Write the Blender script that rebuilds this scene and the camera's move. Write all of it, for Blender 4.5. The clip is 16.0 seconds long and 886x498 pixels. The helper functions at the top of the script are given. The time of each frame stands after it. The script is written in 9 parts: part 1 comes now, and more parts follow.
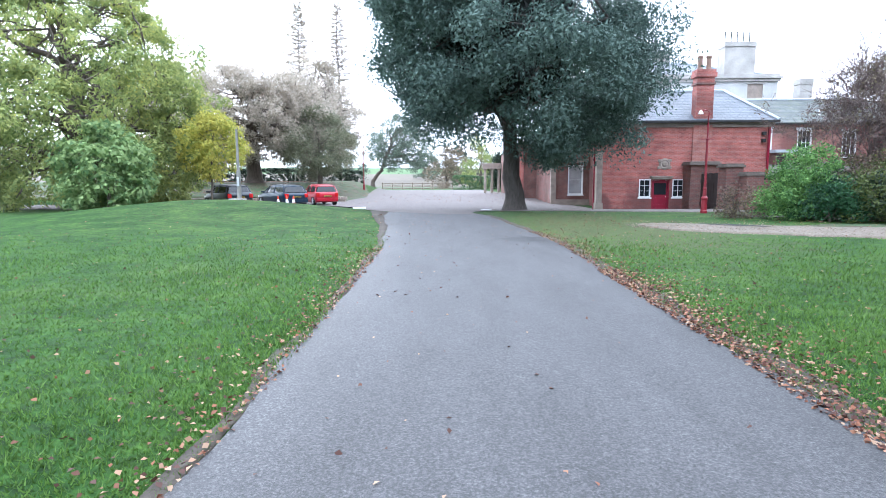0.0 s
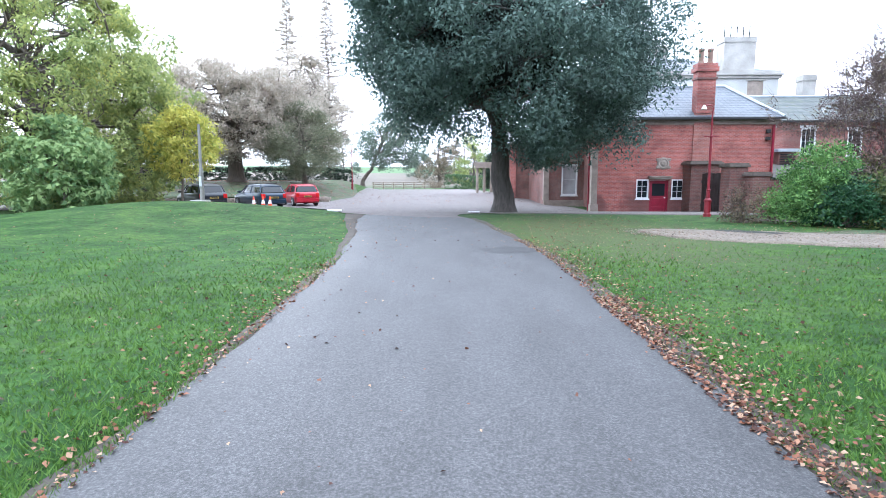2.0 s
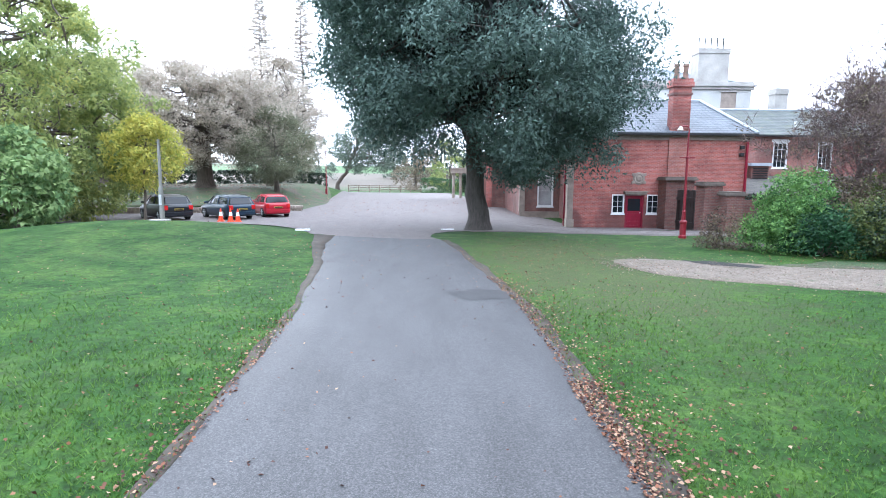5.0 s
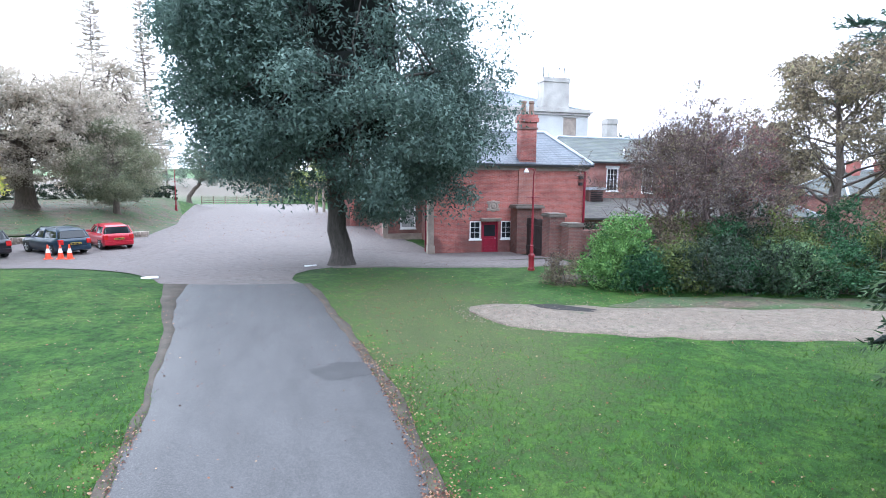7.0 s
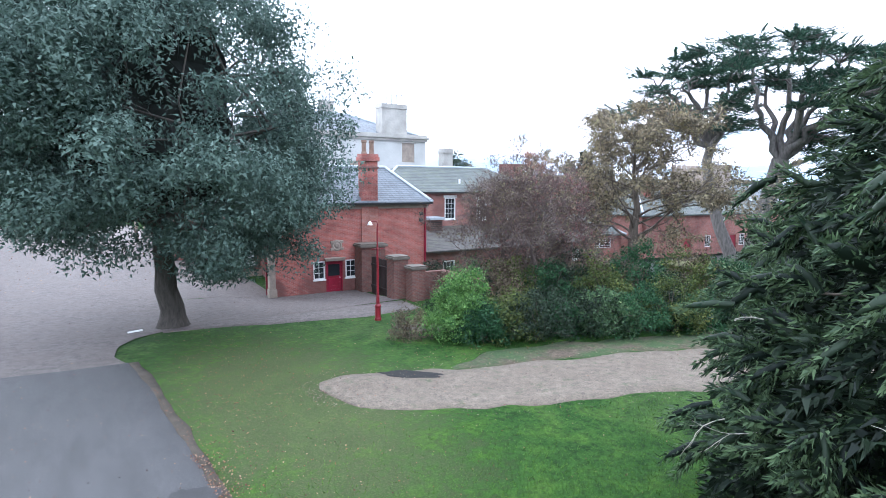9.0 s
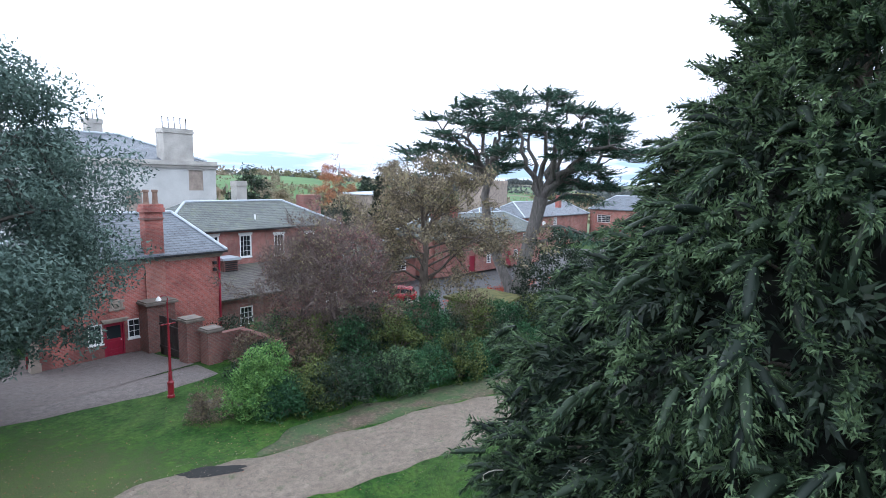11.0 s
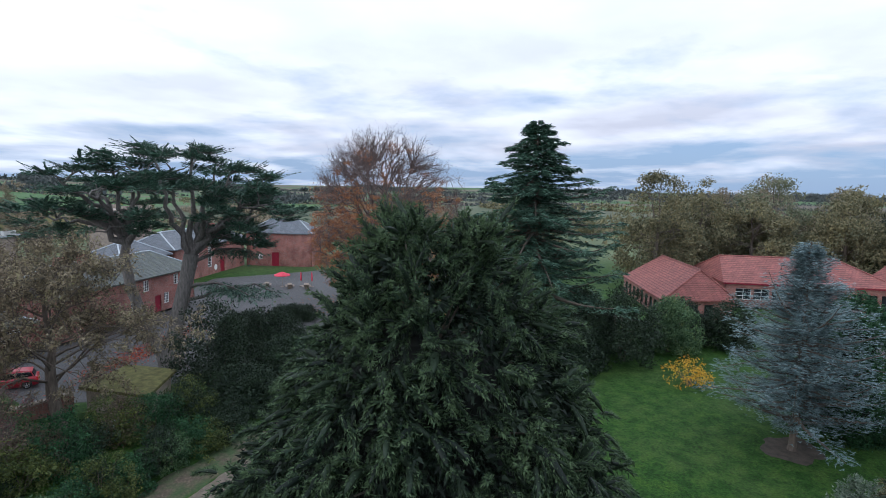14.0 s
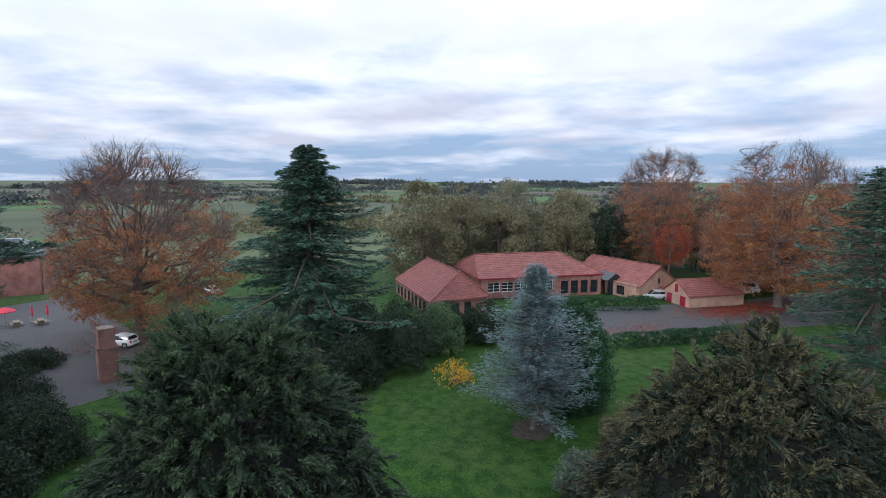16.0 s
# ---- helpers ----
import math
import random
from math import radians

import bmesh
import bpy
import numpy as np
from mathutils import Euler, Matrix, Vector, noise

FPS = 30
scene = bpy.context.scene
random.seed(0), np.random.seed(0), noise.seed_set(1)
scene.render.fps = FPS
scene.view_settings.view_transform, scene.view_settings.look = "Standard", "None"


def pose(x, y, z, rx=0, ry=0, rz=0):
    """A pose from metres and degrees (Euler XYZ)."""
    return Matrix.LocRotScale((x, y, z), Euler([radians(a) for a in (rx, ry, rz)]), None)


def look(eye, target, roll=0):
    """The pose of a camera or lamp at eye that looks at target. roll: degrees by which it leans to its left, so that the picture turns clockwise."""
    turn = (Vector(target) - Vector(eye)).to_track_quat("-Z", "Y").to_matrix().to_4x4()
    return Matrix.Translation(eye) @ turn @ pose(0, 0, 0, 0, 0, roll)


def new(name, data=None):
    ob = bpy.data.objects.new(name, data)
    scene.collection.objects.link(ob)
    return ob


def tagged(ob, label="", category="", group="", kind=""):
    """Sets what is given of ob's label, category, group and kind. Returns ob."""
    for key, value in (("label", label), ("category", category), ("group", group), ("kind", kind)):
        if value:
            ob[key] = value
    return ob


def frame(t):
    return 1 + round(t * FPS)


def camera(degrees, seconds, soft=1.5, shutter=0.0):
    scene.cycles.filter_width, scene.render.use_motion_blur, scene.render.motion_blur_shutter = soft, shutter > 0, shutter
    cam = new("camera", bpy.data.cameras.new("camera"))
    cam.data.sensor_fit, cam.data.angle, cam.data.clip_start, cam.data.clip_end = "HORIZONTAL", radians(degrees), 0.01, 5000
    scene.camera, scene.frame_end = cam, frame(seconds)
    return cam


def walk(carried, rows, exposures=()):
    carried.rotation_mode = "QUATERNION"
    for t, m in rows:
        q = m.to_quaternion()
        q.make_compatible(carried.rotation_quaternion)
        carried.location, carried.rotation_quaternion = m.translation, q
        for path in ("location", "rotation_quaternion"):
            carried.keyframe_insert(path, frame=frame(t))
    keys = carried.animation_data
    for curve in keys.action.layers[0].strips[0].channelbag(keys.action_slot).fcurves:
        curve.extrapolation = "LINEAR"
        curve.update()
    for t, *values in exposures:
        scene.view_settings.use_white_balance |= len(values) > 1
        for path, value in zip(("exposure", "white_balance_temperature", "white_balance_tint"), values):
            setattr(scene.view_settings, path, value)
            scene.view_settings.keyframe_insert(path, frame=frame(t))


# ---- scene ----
cam = camera(77.5, 16.0, soft=0.75)
PATH = [
    (0, (0.000, -0.000, 1.500), (-0.235, 9.924, 0.293), -0.20),
    (0.5, (0.084, 0.454, 1.513), (-0.152, 10.377, 0.298), -0.17),
    (1, (0.209, 0.952, 1.529), (0.018, 10.876, 0.311), -0.14),
    (1.5, (0.351, 1.481, 1.546), (0.201, 11.405, 0.324), -0.14),
    (2, (0.502, 2.024, 1.549), (0.356, 11.948, 0.325), -0.08),
    (2.5, (0.642, 2.522, 1.548), (0.485, 12.445, 0.319), -0.05),
    (3, (0.752, 2.898, 1.570), (0.556, 12.820, 0.338), 0.01),
    (5.5, (0.666, 2.752, 2.720), (1.240, 12.657, 1.469), 0.54),
    (6, (0.709, 2.678, 3.066), (1.693, 12.553, 1.831), 0.56),
    (6.5, (0.759, 2.547, 3.531), (2.369, 12.341, 2.309), 0.53),
    (7, (0.800, 2.526, 4.040), (3.433, 12.096, 2.827), 0.50),
    (7.5, (0.753, 2.664, 4.576), (4.401, 11.897, 3.375), 0.44),
    (8, (0.782, 2.878, 5.088), (5.111, 11.816, 3.914), 0.31),
    (10.5, (0.201, 1.775, 8.812), (7.235, 8.782, 7.622), 0.75),
    (11, (0.007, 1.641, 9.699), (7.861, 7.716, 8.513), 0.90),
    (11.5, (-0.045, 1.746, 10.294), (8.298, 7.133, 9.119), 1.00),
    (12, (0.112, 1.743, 10.988), (9.043, 6.088, 9.831), 1.21),
    (12.5, (0.008, 1.696, 11.923), (9.294, 5.221, 10.767), 1.41),
    (13, (-0.418, 1.426, 13.164), (9.079, 4.352, 12.046), 1.91),
    (13.5, (-1.033, 1.114, 14.229), (8.729, 2.976, 13.121), 1.65),
    (14, (-1.562, 0.557, 15.079), (8.361, 1.136, 13.978), 1.26),
    (14.5, (-2.394, 0.572, 16.121), (7.506, -0.281, 15.004), 0.83),
    (15, (-3.176, 0.812, 17.330), (6.455, -1.610, 16.154), 0.62),
    (15.5, (-3.451, 1.003, 18.197), (5.953, -2.170, 16.976), 0.46),
    (16, (-3.371, 1.096, 18.253), (5.954, -2.304, 17.036), 0.27),
]
EXPOSURE = [(0, 1.15, 5250, 9), (5.5, 1.1, 5250, 9), (8, 0.98, 5250, 9), (10.5, 0.5, 5350, 9), (12, -0.06, 5400, 9), (13.5, -0.58, 5450, 9), (16, -0.6, 5540, 9)]
walk(cam, [(t, look(eye, target, roll)) for t, eye, target, roll in PATH], EXPOSURE)

# ---- world and sun: a cloudy autumn afternoon, low sun veiled in the north-west ----
SUN_DIR = Vector((-0.42, 0.84, 0.25)).normalized()


def build_world():
    world = bpy.data.worlds.new("sky")
    scene.world = world
    world.use_nodes = True
    nt = world.node_tree
    nt.nodes.clear()
    N, Lk = nt.nodes.new, nt.links.new
    out, bg = N("ShaderNodeOutputWorld"), N("ShaderNodeBackground")
    sky = N("ShaderNodeTexSky")
    sky.sky_type, sky.sun_disc = "NISHITA", False
    sky.sun_elevation = math.asin(SUN_DIR.z)
    sky.sun_rotation = math.atan2(SUN_DIR.x, SUN_DIR.y)
    sky.dust_density = 2.0
    tc, sep = N("ShaderNodeTexCoord"), N("ShaderNodeSeparateXYZ")
    Lk(tc.outputs["Generated"], sep.inputs[0])

    def math_node(op, a, b):
        m = N("ShaderNodeMath")
        m.operation = op
        for sock, v in zip(m.inputs, (a, b)):
            if isinstance(v, (int, float)):
                sock.default_value = v
            else:
                Lk(v, sock)
        return m.outputs[0]

    up = math_node("MAXIMUM", sep.outputs[2], 0.0)
    # a level sheet of broken cloud, drawn together towards the horizon
    comb = N("ShaderNodeCombineXYZ")
    depth = math_node("ADD", up, 0.11)
    Lk(math_node("DIVIDE", sep.outputs[0], depth), comb.inputs[0])
    Lk(math_node("DIVIDE", sep.outputs[1], depth), comb.inputs[1])
    n1 = N("ShaderNodeTexNoise")
    n1.inputs["Scale"].default_value, n1.inputs["Detail"].default_value = 0.62, 7.0
    n1.inputs["Roughness"].default_value, n1.inputs["Distortion"].default_value = 0.55, 0.15
    Lk(comb.outputs[0], n1.inputs["Vector"])
    n2 = N("ShaderNodeTexNoise")
    n2.inputs["Scale"].default_value, n2.inputs["Detail"].default_value = 0.85, 7.0
    Lk(comb.outputs[0], n2.inputs["Vector"])
    # the cloud's own shade: white to lilac grey
    shade = N("ShaderNodeValToRGB")
    e = shade.color_ramp.elements
    e[0].position, e[0].color = 0.38, (1.06, 1.01, 1.06, 1)
    e[1].position, e[1].color = 0.60, (1.55, 1.48, 1.48, 1)
    Lk(n2.outputs["Fac"], shade.inputs[0])
    # coverage, closing overhead
    tow = N("ShaderNodeVectorMath")
    tow.operation = "DOT_PRODUCT"
    tow.inputs[1].default_value = SUN_DIR
    Lk(tc.outputs["Generated"], tow.inputs[0])
    low = math_node("MULTIPLY", math_node("MAXIMUM", math_node("SUBTRACT", 1.0, math_node("DIVIDE", up, 0.13)), 0.0), -0.15)
    lift = math_node("ADD", math_node("ADD", math_node("ADD", n1.outputs["Fac"], low), math_node("MULTIPLY", up, 0.45)), math_node("MULTIPLY", math_node("ADD", tow.outputs["Value"], 0.1), 0.09))
    cover = N("ShaderNodeValToRGB")
    c = cover.color_ramp.elements
    c[0].position, c[0].color = 0.32, (0, 0, 0, 1)
    c[1].position, c[1].color = 0.54, (1, 1, 1, 1)
    Lk(lift, cover.inputs[0])
    # whitening towards the zenith and the veiled sun
    dot = N("ShaderNodeVectorMath")
    dot.operation = "DOT_PRODUCT"
    dot.inputs[1].default_value = SUN_DIR
    Lk(tc.outputs["Generated"], dot.inputs[0])
    glow = math_node("POWER", math_node("MAXIMUM", math_node("ADD", math_node("MULTIPLY", dot.outputs["Value"], 0.5), 0.5), 0.0), 3.0)
    white = math_node("MINIMUM", math_node("ADD", math_node("MAXIMUM", math_node("MULTIPLY", math_node("SUBTRACT", up, 0.1), 2.2), 0.0), glow), 1.0)
    cloud = N("ShaderNodeMix")
    cloud.data_type = "RGBA"
    Lk(white, cloud.inputs["Factor"])
    Lk(shade.outputs[0], cloud.inputs[6])
    cloud.inputs[7].default_value = (2.1, 2.08, 2.08, 1)
    skyc = N("ShaderNodeMix")
    skyc.data_type, skyc.blend_type = "RGBA", "MULTIPLY"
    skyc.inputs["Factor"].default_value = 1.0
    Lk(sky.outputs[0], skyc.inputs[6])
    skyc.inputs[7].default_value = (0.06, 0.085, 0.12, 1)
    blue = N("ShaderNodeMix")
    blue.data_type = "RGBA"
    blue.inputs["Factor"].default_value = 0.65
    Lk(skyc.outputs[2], blue.inputs[6])
    blue.inputs[7].default_value = (0.84, 1.02, 1.3, 1)
    mix = N("ShaderNodeMix")
    mix.data_type = "RGBA"
    Lk(cover.outputs[0], mix.inputs["Factor"])
    Lk(blue.outputs[2], mix.inputs[6])
    Lk(cloud.outputs[2], mix.inputs[7])
    Lk(mix.outputs[2], bg.inputs["Color"])
    bg.inputs["Strength"].default_value = 1.0
    Lk(bg.outputs[0], out.inputs["Surface"])


build_world()
sun_data = bpy.data.lights.new("sun", "SUN")
sun_data.energy, sun_data.angle, sun_data.color = 1.7, radians(14), (1.0, 0.90, 0.79)
sun = new("sun", sun_data)
sun.matrix_world = look(SUN_DIR * 100, (0, 0, 0))
# ---- materials ----
def material(name, build):
    m = bpy.data.materials.new(name)
    m.use_nodes = True
    nt = m.node_tree
    bsdf = nt.nodes["Principled BSDF"]
    build(nt, bsdf)
    return m


def noise_tex(nt, scale, detail=4.0, rough=0.55, coord="Object", stretch=None, distort=0.0):
    tc = nt.nodes.new("ShaderNodeTexCoord") if coord != "World" else nt.nodes.new("ShaderNodeNewGeometry")
    src = tc.outputs[coord] if coord != "World" else tc.outputs["Position"]
    if stretch:
        mp = nt.nodes.new("ShaderNodeMapping")
        mp.inputs["Scale"].default_value = stretch
        nt.links.new(src, mp.inputs[0])
        src = mp.outputs[0]
    n = nt.nodes.new("ShaderNodeTexNoise")
    n.inputs["Scale"].default_value, n.inputs["Detail"].default_value = scale, detail
    n.inputs["Roughness"].default_value, n.inputs["Distortion"].default_value = rough, distort
    nt.links.new(src, n.inputs["Vector"])
    return n.outputs["Fac"]


def ramp(nt, fac, stops):
    r = nt.nodes.new("ShaderNodeValToRGB")
    while len(r.color_ramp.elements) < len(stops):
        r.color_ramp.elements.new(0.5)
    for e, (p, c) in zip(r.color_ramp.elements, stops):
        e.position, e.color = p, (*c, 1) if len(c) == 3 else c
    nt.links.new(fac, r.inputs[0])
    return r.outputs[0]


def grey(v):
    return (v, v, v)


def mixc(nt, fac, a, b, mode="MIX"):
    m = nt.nodes.new("ShaderNodeMix")
    m.data_type, m.blend_type = "RGBA", mode
    for sock, v in ((m.inputs["Factor"], fac), (m.inputs[6], a), (m.inputs[7], b)):
        if isinstance(v, (int, float)):
            sock.default_value = v
        elif isinstance(v, tuple):
            sock.default_value = (*v, 1) if len(v) == 3 else v
        else:
            nt.links.new(v, sock)
    return m.outputs[2]


def mathn(nt, op, a, b=0.0):
    m = nt.nodes.new("ShaderNodeMath")
    m.operation = op
    for sock, v in zip(m.inputs, (a, b)):
        if isinstance(v, (int, float)):
            sock.default_value = v
        else:
            nt.links.new(v, sock)
    return m.outputs[0]


def bump(nt, bsdf, height, strength=0.3, dist=0.02):
    b = nt.nodes.new("ShaderNodeBump")
    b.inputs["Strength"].default_value, b.inputs["Distance"].default_value = strength, dist
    nt.links.new(height, b.inputs["Height"])
    nt.links.new(b.outputs[0], bsdf.inputs["Normal"])


def simple(name, color, rough=0.6, metal=0.0, vary=0.18, scale=3.0, bumps=0.0, fine=40.0):
    def build(nt, bsdf):
        lo = tuple(c * (1 - vary) for c in color)
        hi = tuple(min(1.0, c * (1 + vary)) for c in color)
        c1 = ramp(nt, noise_tex(nt, scale, coord="World"), [(0.3, lo), (0.7, hi)])
        c2 = ramp(nt, noise_tex(nt, fine, 3.0, coord="World"), [(0.3, grey(0.86)), (0.7, grey(1.08))])
        nt.links.new(mixc(nt, 1.0, c1, c2, "MULTIPLY"), bsdf.inputs["Base Color"])
        bsdf.inputs["Roughness"].default_value, bsdf.inputs["Metallic"].default_value = rough, metal
        if bumps:
            bump(nt, bsdf, noise_tex(nt, fine, 4.0, coord="World"), bumps)
    return material(name, build)


def brick_material(name, c1, c2, mortar, stain=0.35, soot=None):
    def build(nt, bsdf):
        geo = nt.nodes.new("ShaderNodeNewGeometry")
        sep, comb = nt.nodes.new("ShaderNodeSeparateXYZ"), nt.nodes.new("ShaderNodeCombineXYZ")
        nt.links.new(geo.outputs["Position"], sep.inputs[0])
        # run the courses round the corner
        nt.links.new(mathn(nt, "ADD", sep.outputs[0], sep.outputs[1]), comb.inputs[0])
        nt.links.new(sep.outputs[2], comb.inputs[1])
        b = nt.nodes.new("ShaderNodeTexBrick")
        nt.links.new(comb.outputs[0], b.inputs["Vector"])
        b.inputs["Scale"].default_value = 1.0
        b.inputs["Brick Width"].default_value, b.inputs["Row Height"].default_value = 0.225, 0.075
        b.inputs["Mortar Size"].default_value, b.inputs["Mortar Smooth"].default_value = 0.008, 0.3
        b.inputs["Color1"].default_value, b.inputs["Color2"].default_value = (*c1, 1), (*c2, 1)
        b.inputs["Mortar"].default_value = (*mortar, 1)
        b.inputs["Bias"].default_value = -0.1
        blotch = ramp(nt, noise_tex(nt, 0.55, 5.0, 0.6, coord="World"), [(0.35, grey(1.0 - stain)), (0.6, grey(1.12))])
        fine = ramp(nt, noise_tex(nt, 9.0, 5.0, 0.65, coord="World"), [(0.3, grey(0.78)), (0.7, grey(1.15))])
        col = mixc(nt, 1.0, mixc(nt, 1.0, b.outputs["Color"], blotch, "MULTIPLY"), fine, "MULTIPLY")
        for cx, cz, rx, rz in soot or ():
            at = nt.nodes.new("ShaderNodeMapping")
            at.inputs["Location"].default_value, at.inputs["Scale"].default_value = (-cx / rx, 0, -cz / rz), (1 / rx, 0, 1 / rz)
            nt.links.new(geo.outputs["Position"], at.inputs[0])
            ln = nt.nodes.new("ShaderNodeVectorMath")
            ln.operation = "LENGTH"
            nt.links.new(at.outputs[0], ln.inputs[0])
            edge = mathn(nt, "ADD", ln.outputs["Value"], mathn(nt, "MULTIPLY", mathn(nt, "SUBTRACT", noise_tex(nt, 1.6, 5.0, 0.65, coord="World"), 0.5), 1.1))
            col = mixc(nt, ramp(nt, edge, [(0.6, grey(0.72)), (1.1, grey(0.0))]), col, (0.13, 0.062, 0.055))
        nt.links.new(col, bsdf.inputs["Base Color"])
        bsdf.inputs["Roughness"].default_value = 0.88
        bump(nt, bsdf, mathn(nt, "ADD", mathn(nt, "MULTIPLY", b.outputs["Fac"], -1.0), noise_tex(nt, 30.0, coord="World")), 0.4, 0.01)
    return material(name, build)


def tile_material(name, c1, c2, row, width, rough=0.7, moss=0.0):
    """Roof courses that follow height on the slope."""
    def build(nt, bsdf):
        geo = nt.nodes.new("ShaderNodeNewGeometry")
        sep, comb = nt.nodes.new("ShaderNodeSeparateXYZ"), nt.nodes.new("ShaderNodeCombineXYZ")
        nt.links.new(geo.outputs["Position"], sep.inputs[0])
        nt.links.new(mathn(nt, "ADD", sep.outputs[0], mathn(nt, "MULTIPLY", sep.outputs[1], 0.8)), comb.inputs[0])
        nt.links.new(sep.outputs[2], comb.inputs[1])
        b = nt.nodes.new("ShaderNodeTexBrick")
        nt.links.new(comb.outputs[0], b.inputs["Vector"])
        b.inputs["Scale"].default_value = 1.0
        b.inputs["Brick Width"].default_value, b.inputs["Row Height"].default_value = width, row
        b.inputs["Mortar Size"].default_value, b.inputs["Mortar Smooth"].default_value = row * 0.11, 0.2
        b.inputs["Color1"].default_value, b.inputs["Color2"].default_value = (*c1, 1), (*c2, 1)
        b.inputs["Mortar"].default_value = (*(0.35 * v for v in c1), 1)
        blotch = ramp(nt, noise_tex(nt, 0.8, 6.0, 0.65, coord="World"), [(0.3, grey(0.72)), (0.7, grey(1.2))])
        col = mixc(nt, 1.0, b.outputs["Color"], blotch, "MULTIPLY")
        if moss:
            mask = ramp(nt, noise_tex(nt, 1.6, 6.0, 0.7, coord="World"), [(0.52, grey(0)), (0.7, grey(moss))])
            col = mixc(nt, mask, col, (0.10, 0.11, 0.05))
        nt.links.new(col, bsdf.inputs["Base Color"])
        bsdf.inputs["Roughness"].default_value = rough
        bump(nt, bsdf, mathn(nt, "MULTIPLY", b.outputs["Fac"], -1.0), 0.5, 0.02)
    return material(name, build)


def leaf_material(name, dark, light, trans=0.25, patch=0.6, rough=0.55, patch_scale=0.55, third=None):
    def build(nt, bsdf):
        geo = nt.nodes.new("ShaderNodeNewGeometry")
        n = noise_tex(nt, patch_scale, 3.0, coord="World")
        f = mathn(nt, "ADD", mathn(nt, "MULTIPLY", geo.outputs["Random Per Island"], 1.0 - patch), mathn(nt, "MULTIPLY", n, patch))
        stops = [(0.28, dark), (0.66, light)]
        if third:
            stops.append((0.86, third))
        col = ramp(nt, f, stops)
        nt.links.new(col, bsdf.inputs["Base Color"])
        bsdf.inputs["Roughness"].default_value = rough
        bsdf.inputs["Specular IOR Level"].default_value = 0.25
        tr = nt.nodes.new("ShaderNodeBsdfTranslucent")
        nt.links.new(col, tr.inputs["Color"])
        mx = nt.nodes.new("ShaderNodeMixShader")
        mx.inputs[0].default_value = trans
        nt.links.new(bsdf.outputs[0], mx.inputs[1])
        nt.links.new(tr.outputs[0], mx.inputs[2])
        nt.links.new(mx.outputs[0], nt.nodes["Material Output"].inputs["Surface"])
    return material(name, build)


def glass_material(name, tint=(0.02, 0.025, 0.03)):
    def build(nt, bsdf):
        bsdf.inputs["Base Color"].default_value = (*tint, 1)
        bsdf.inputs["Roughness"].default_value = 0.06
        bsdf.inputs["IOR"].default_value = 1.5
    return material(name, build)


def bark_material(name, c):
    def build(nt, bsdf):
        n = noise_tex(nt, 5.0, 6.0, 0.65, coord="World", stretch=(1.6, 1.6, 0.35))
        col = ramp(nt, n, [(0.3, tuple(v * 0.5 for v in c)), (0.7, tuple(v * 1.3 for v in c))])
        nt.links.new(col, bsdf.inputs["Base Color"])
        bsdf.inputs["Roughness"].default_value = 0.92
        bump(nt, bsdf, n, 0.9, 0.05)
    return material(name, build)


def asphalt_build(nt, bsdf):
    geo = nt.nodes.new("ShaderNodeNewGeometry")
    fine = noise_tex(nt, 62.0, 5.0, 0.8, coord="World")
    mid = noise_tex(nt, 1.1, 5.0, 0.6, coord="World", stretch=(1.6, 0.45, 1.0))
    c = ramp(nt, fine, [(0.30, (0.016, 0.0155, 0.016)), (0.5, (0.055, 0.0535, 0.056)), (0.66, (0.135, 0.13, 0.133)), (0.8, (0.27, 0.26, 0.262))])
    m = ramp(nt, mid, [(0.3, grey(0.80)), (0.7, grey(1.16))])
    big = ramp(nt, noise_tex(nt, 0.16, 3.0, coord="World"), [(0.3, grey(0.9)), (0.7, grey(1.1))])
    col = mixc(nt, 1.0, mixc(nt, 1.0, c, m, "MULTIPLY"), big, "MULTIPLY")
    nt.links.new(col, bsdf.inputs["Base Color"])
    bsdf.inputs["Roughness"].default_value = 0.75
    bump(nt, bsdf, fine, 0.55, 0.012)


def gravel_build(c_lo, c_hi, scale=40.0, worn=(0.35, 0.31, 0.27), green=0.0):
    def build(nt, bsdf):
        fine = noise_tex(nt, scale, 4.0, 0.7, coord="World")
        c = ramp(nt, fine, [(0.36, c_lo), (0.64, c_hi)])
        c = mixc(nt, 1.0, c, ramp(nt, noise_tex(nt, 4.0, 6.0, 0.7, coord="World"), [(0.36, grey(0.72)), (0.64, grey(1.22))]), "MULTIPLY")
        mask = ramp(nt, noise_tex(nt, 0.7, 5.0, 0.6, coord="World"), [(0.4, grey(0.0)), (0.7, grey(0.55))])
        tuft = ramp(nt, noise_tex(nt, 2.2, 6.0, 0.7, coord="World"), [(0.56, grey(0.0)), (0.7, grey(green))])
        nt.links.new(mixc(nt, tuft, mixc(nt, mask, c, worn), (0.05, 0.075, 0.025)), bsdf.inputs["Base Color"])
        bsdf.inputs["Roughness"].default_value = 0.9
        bump(nt, bsdf, fine, 0.6, 0.02)
    return build


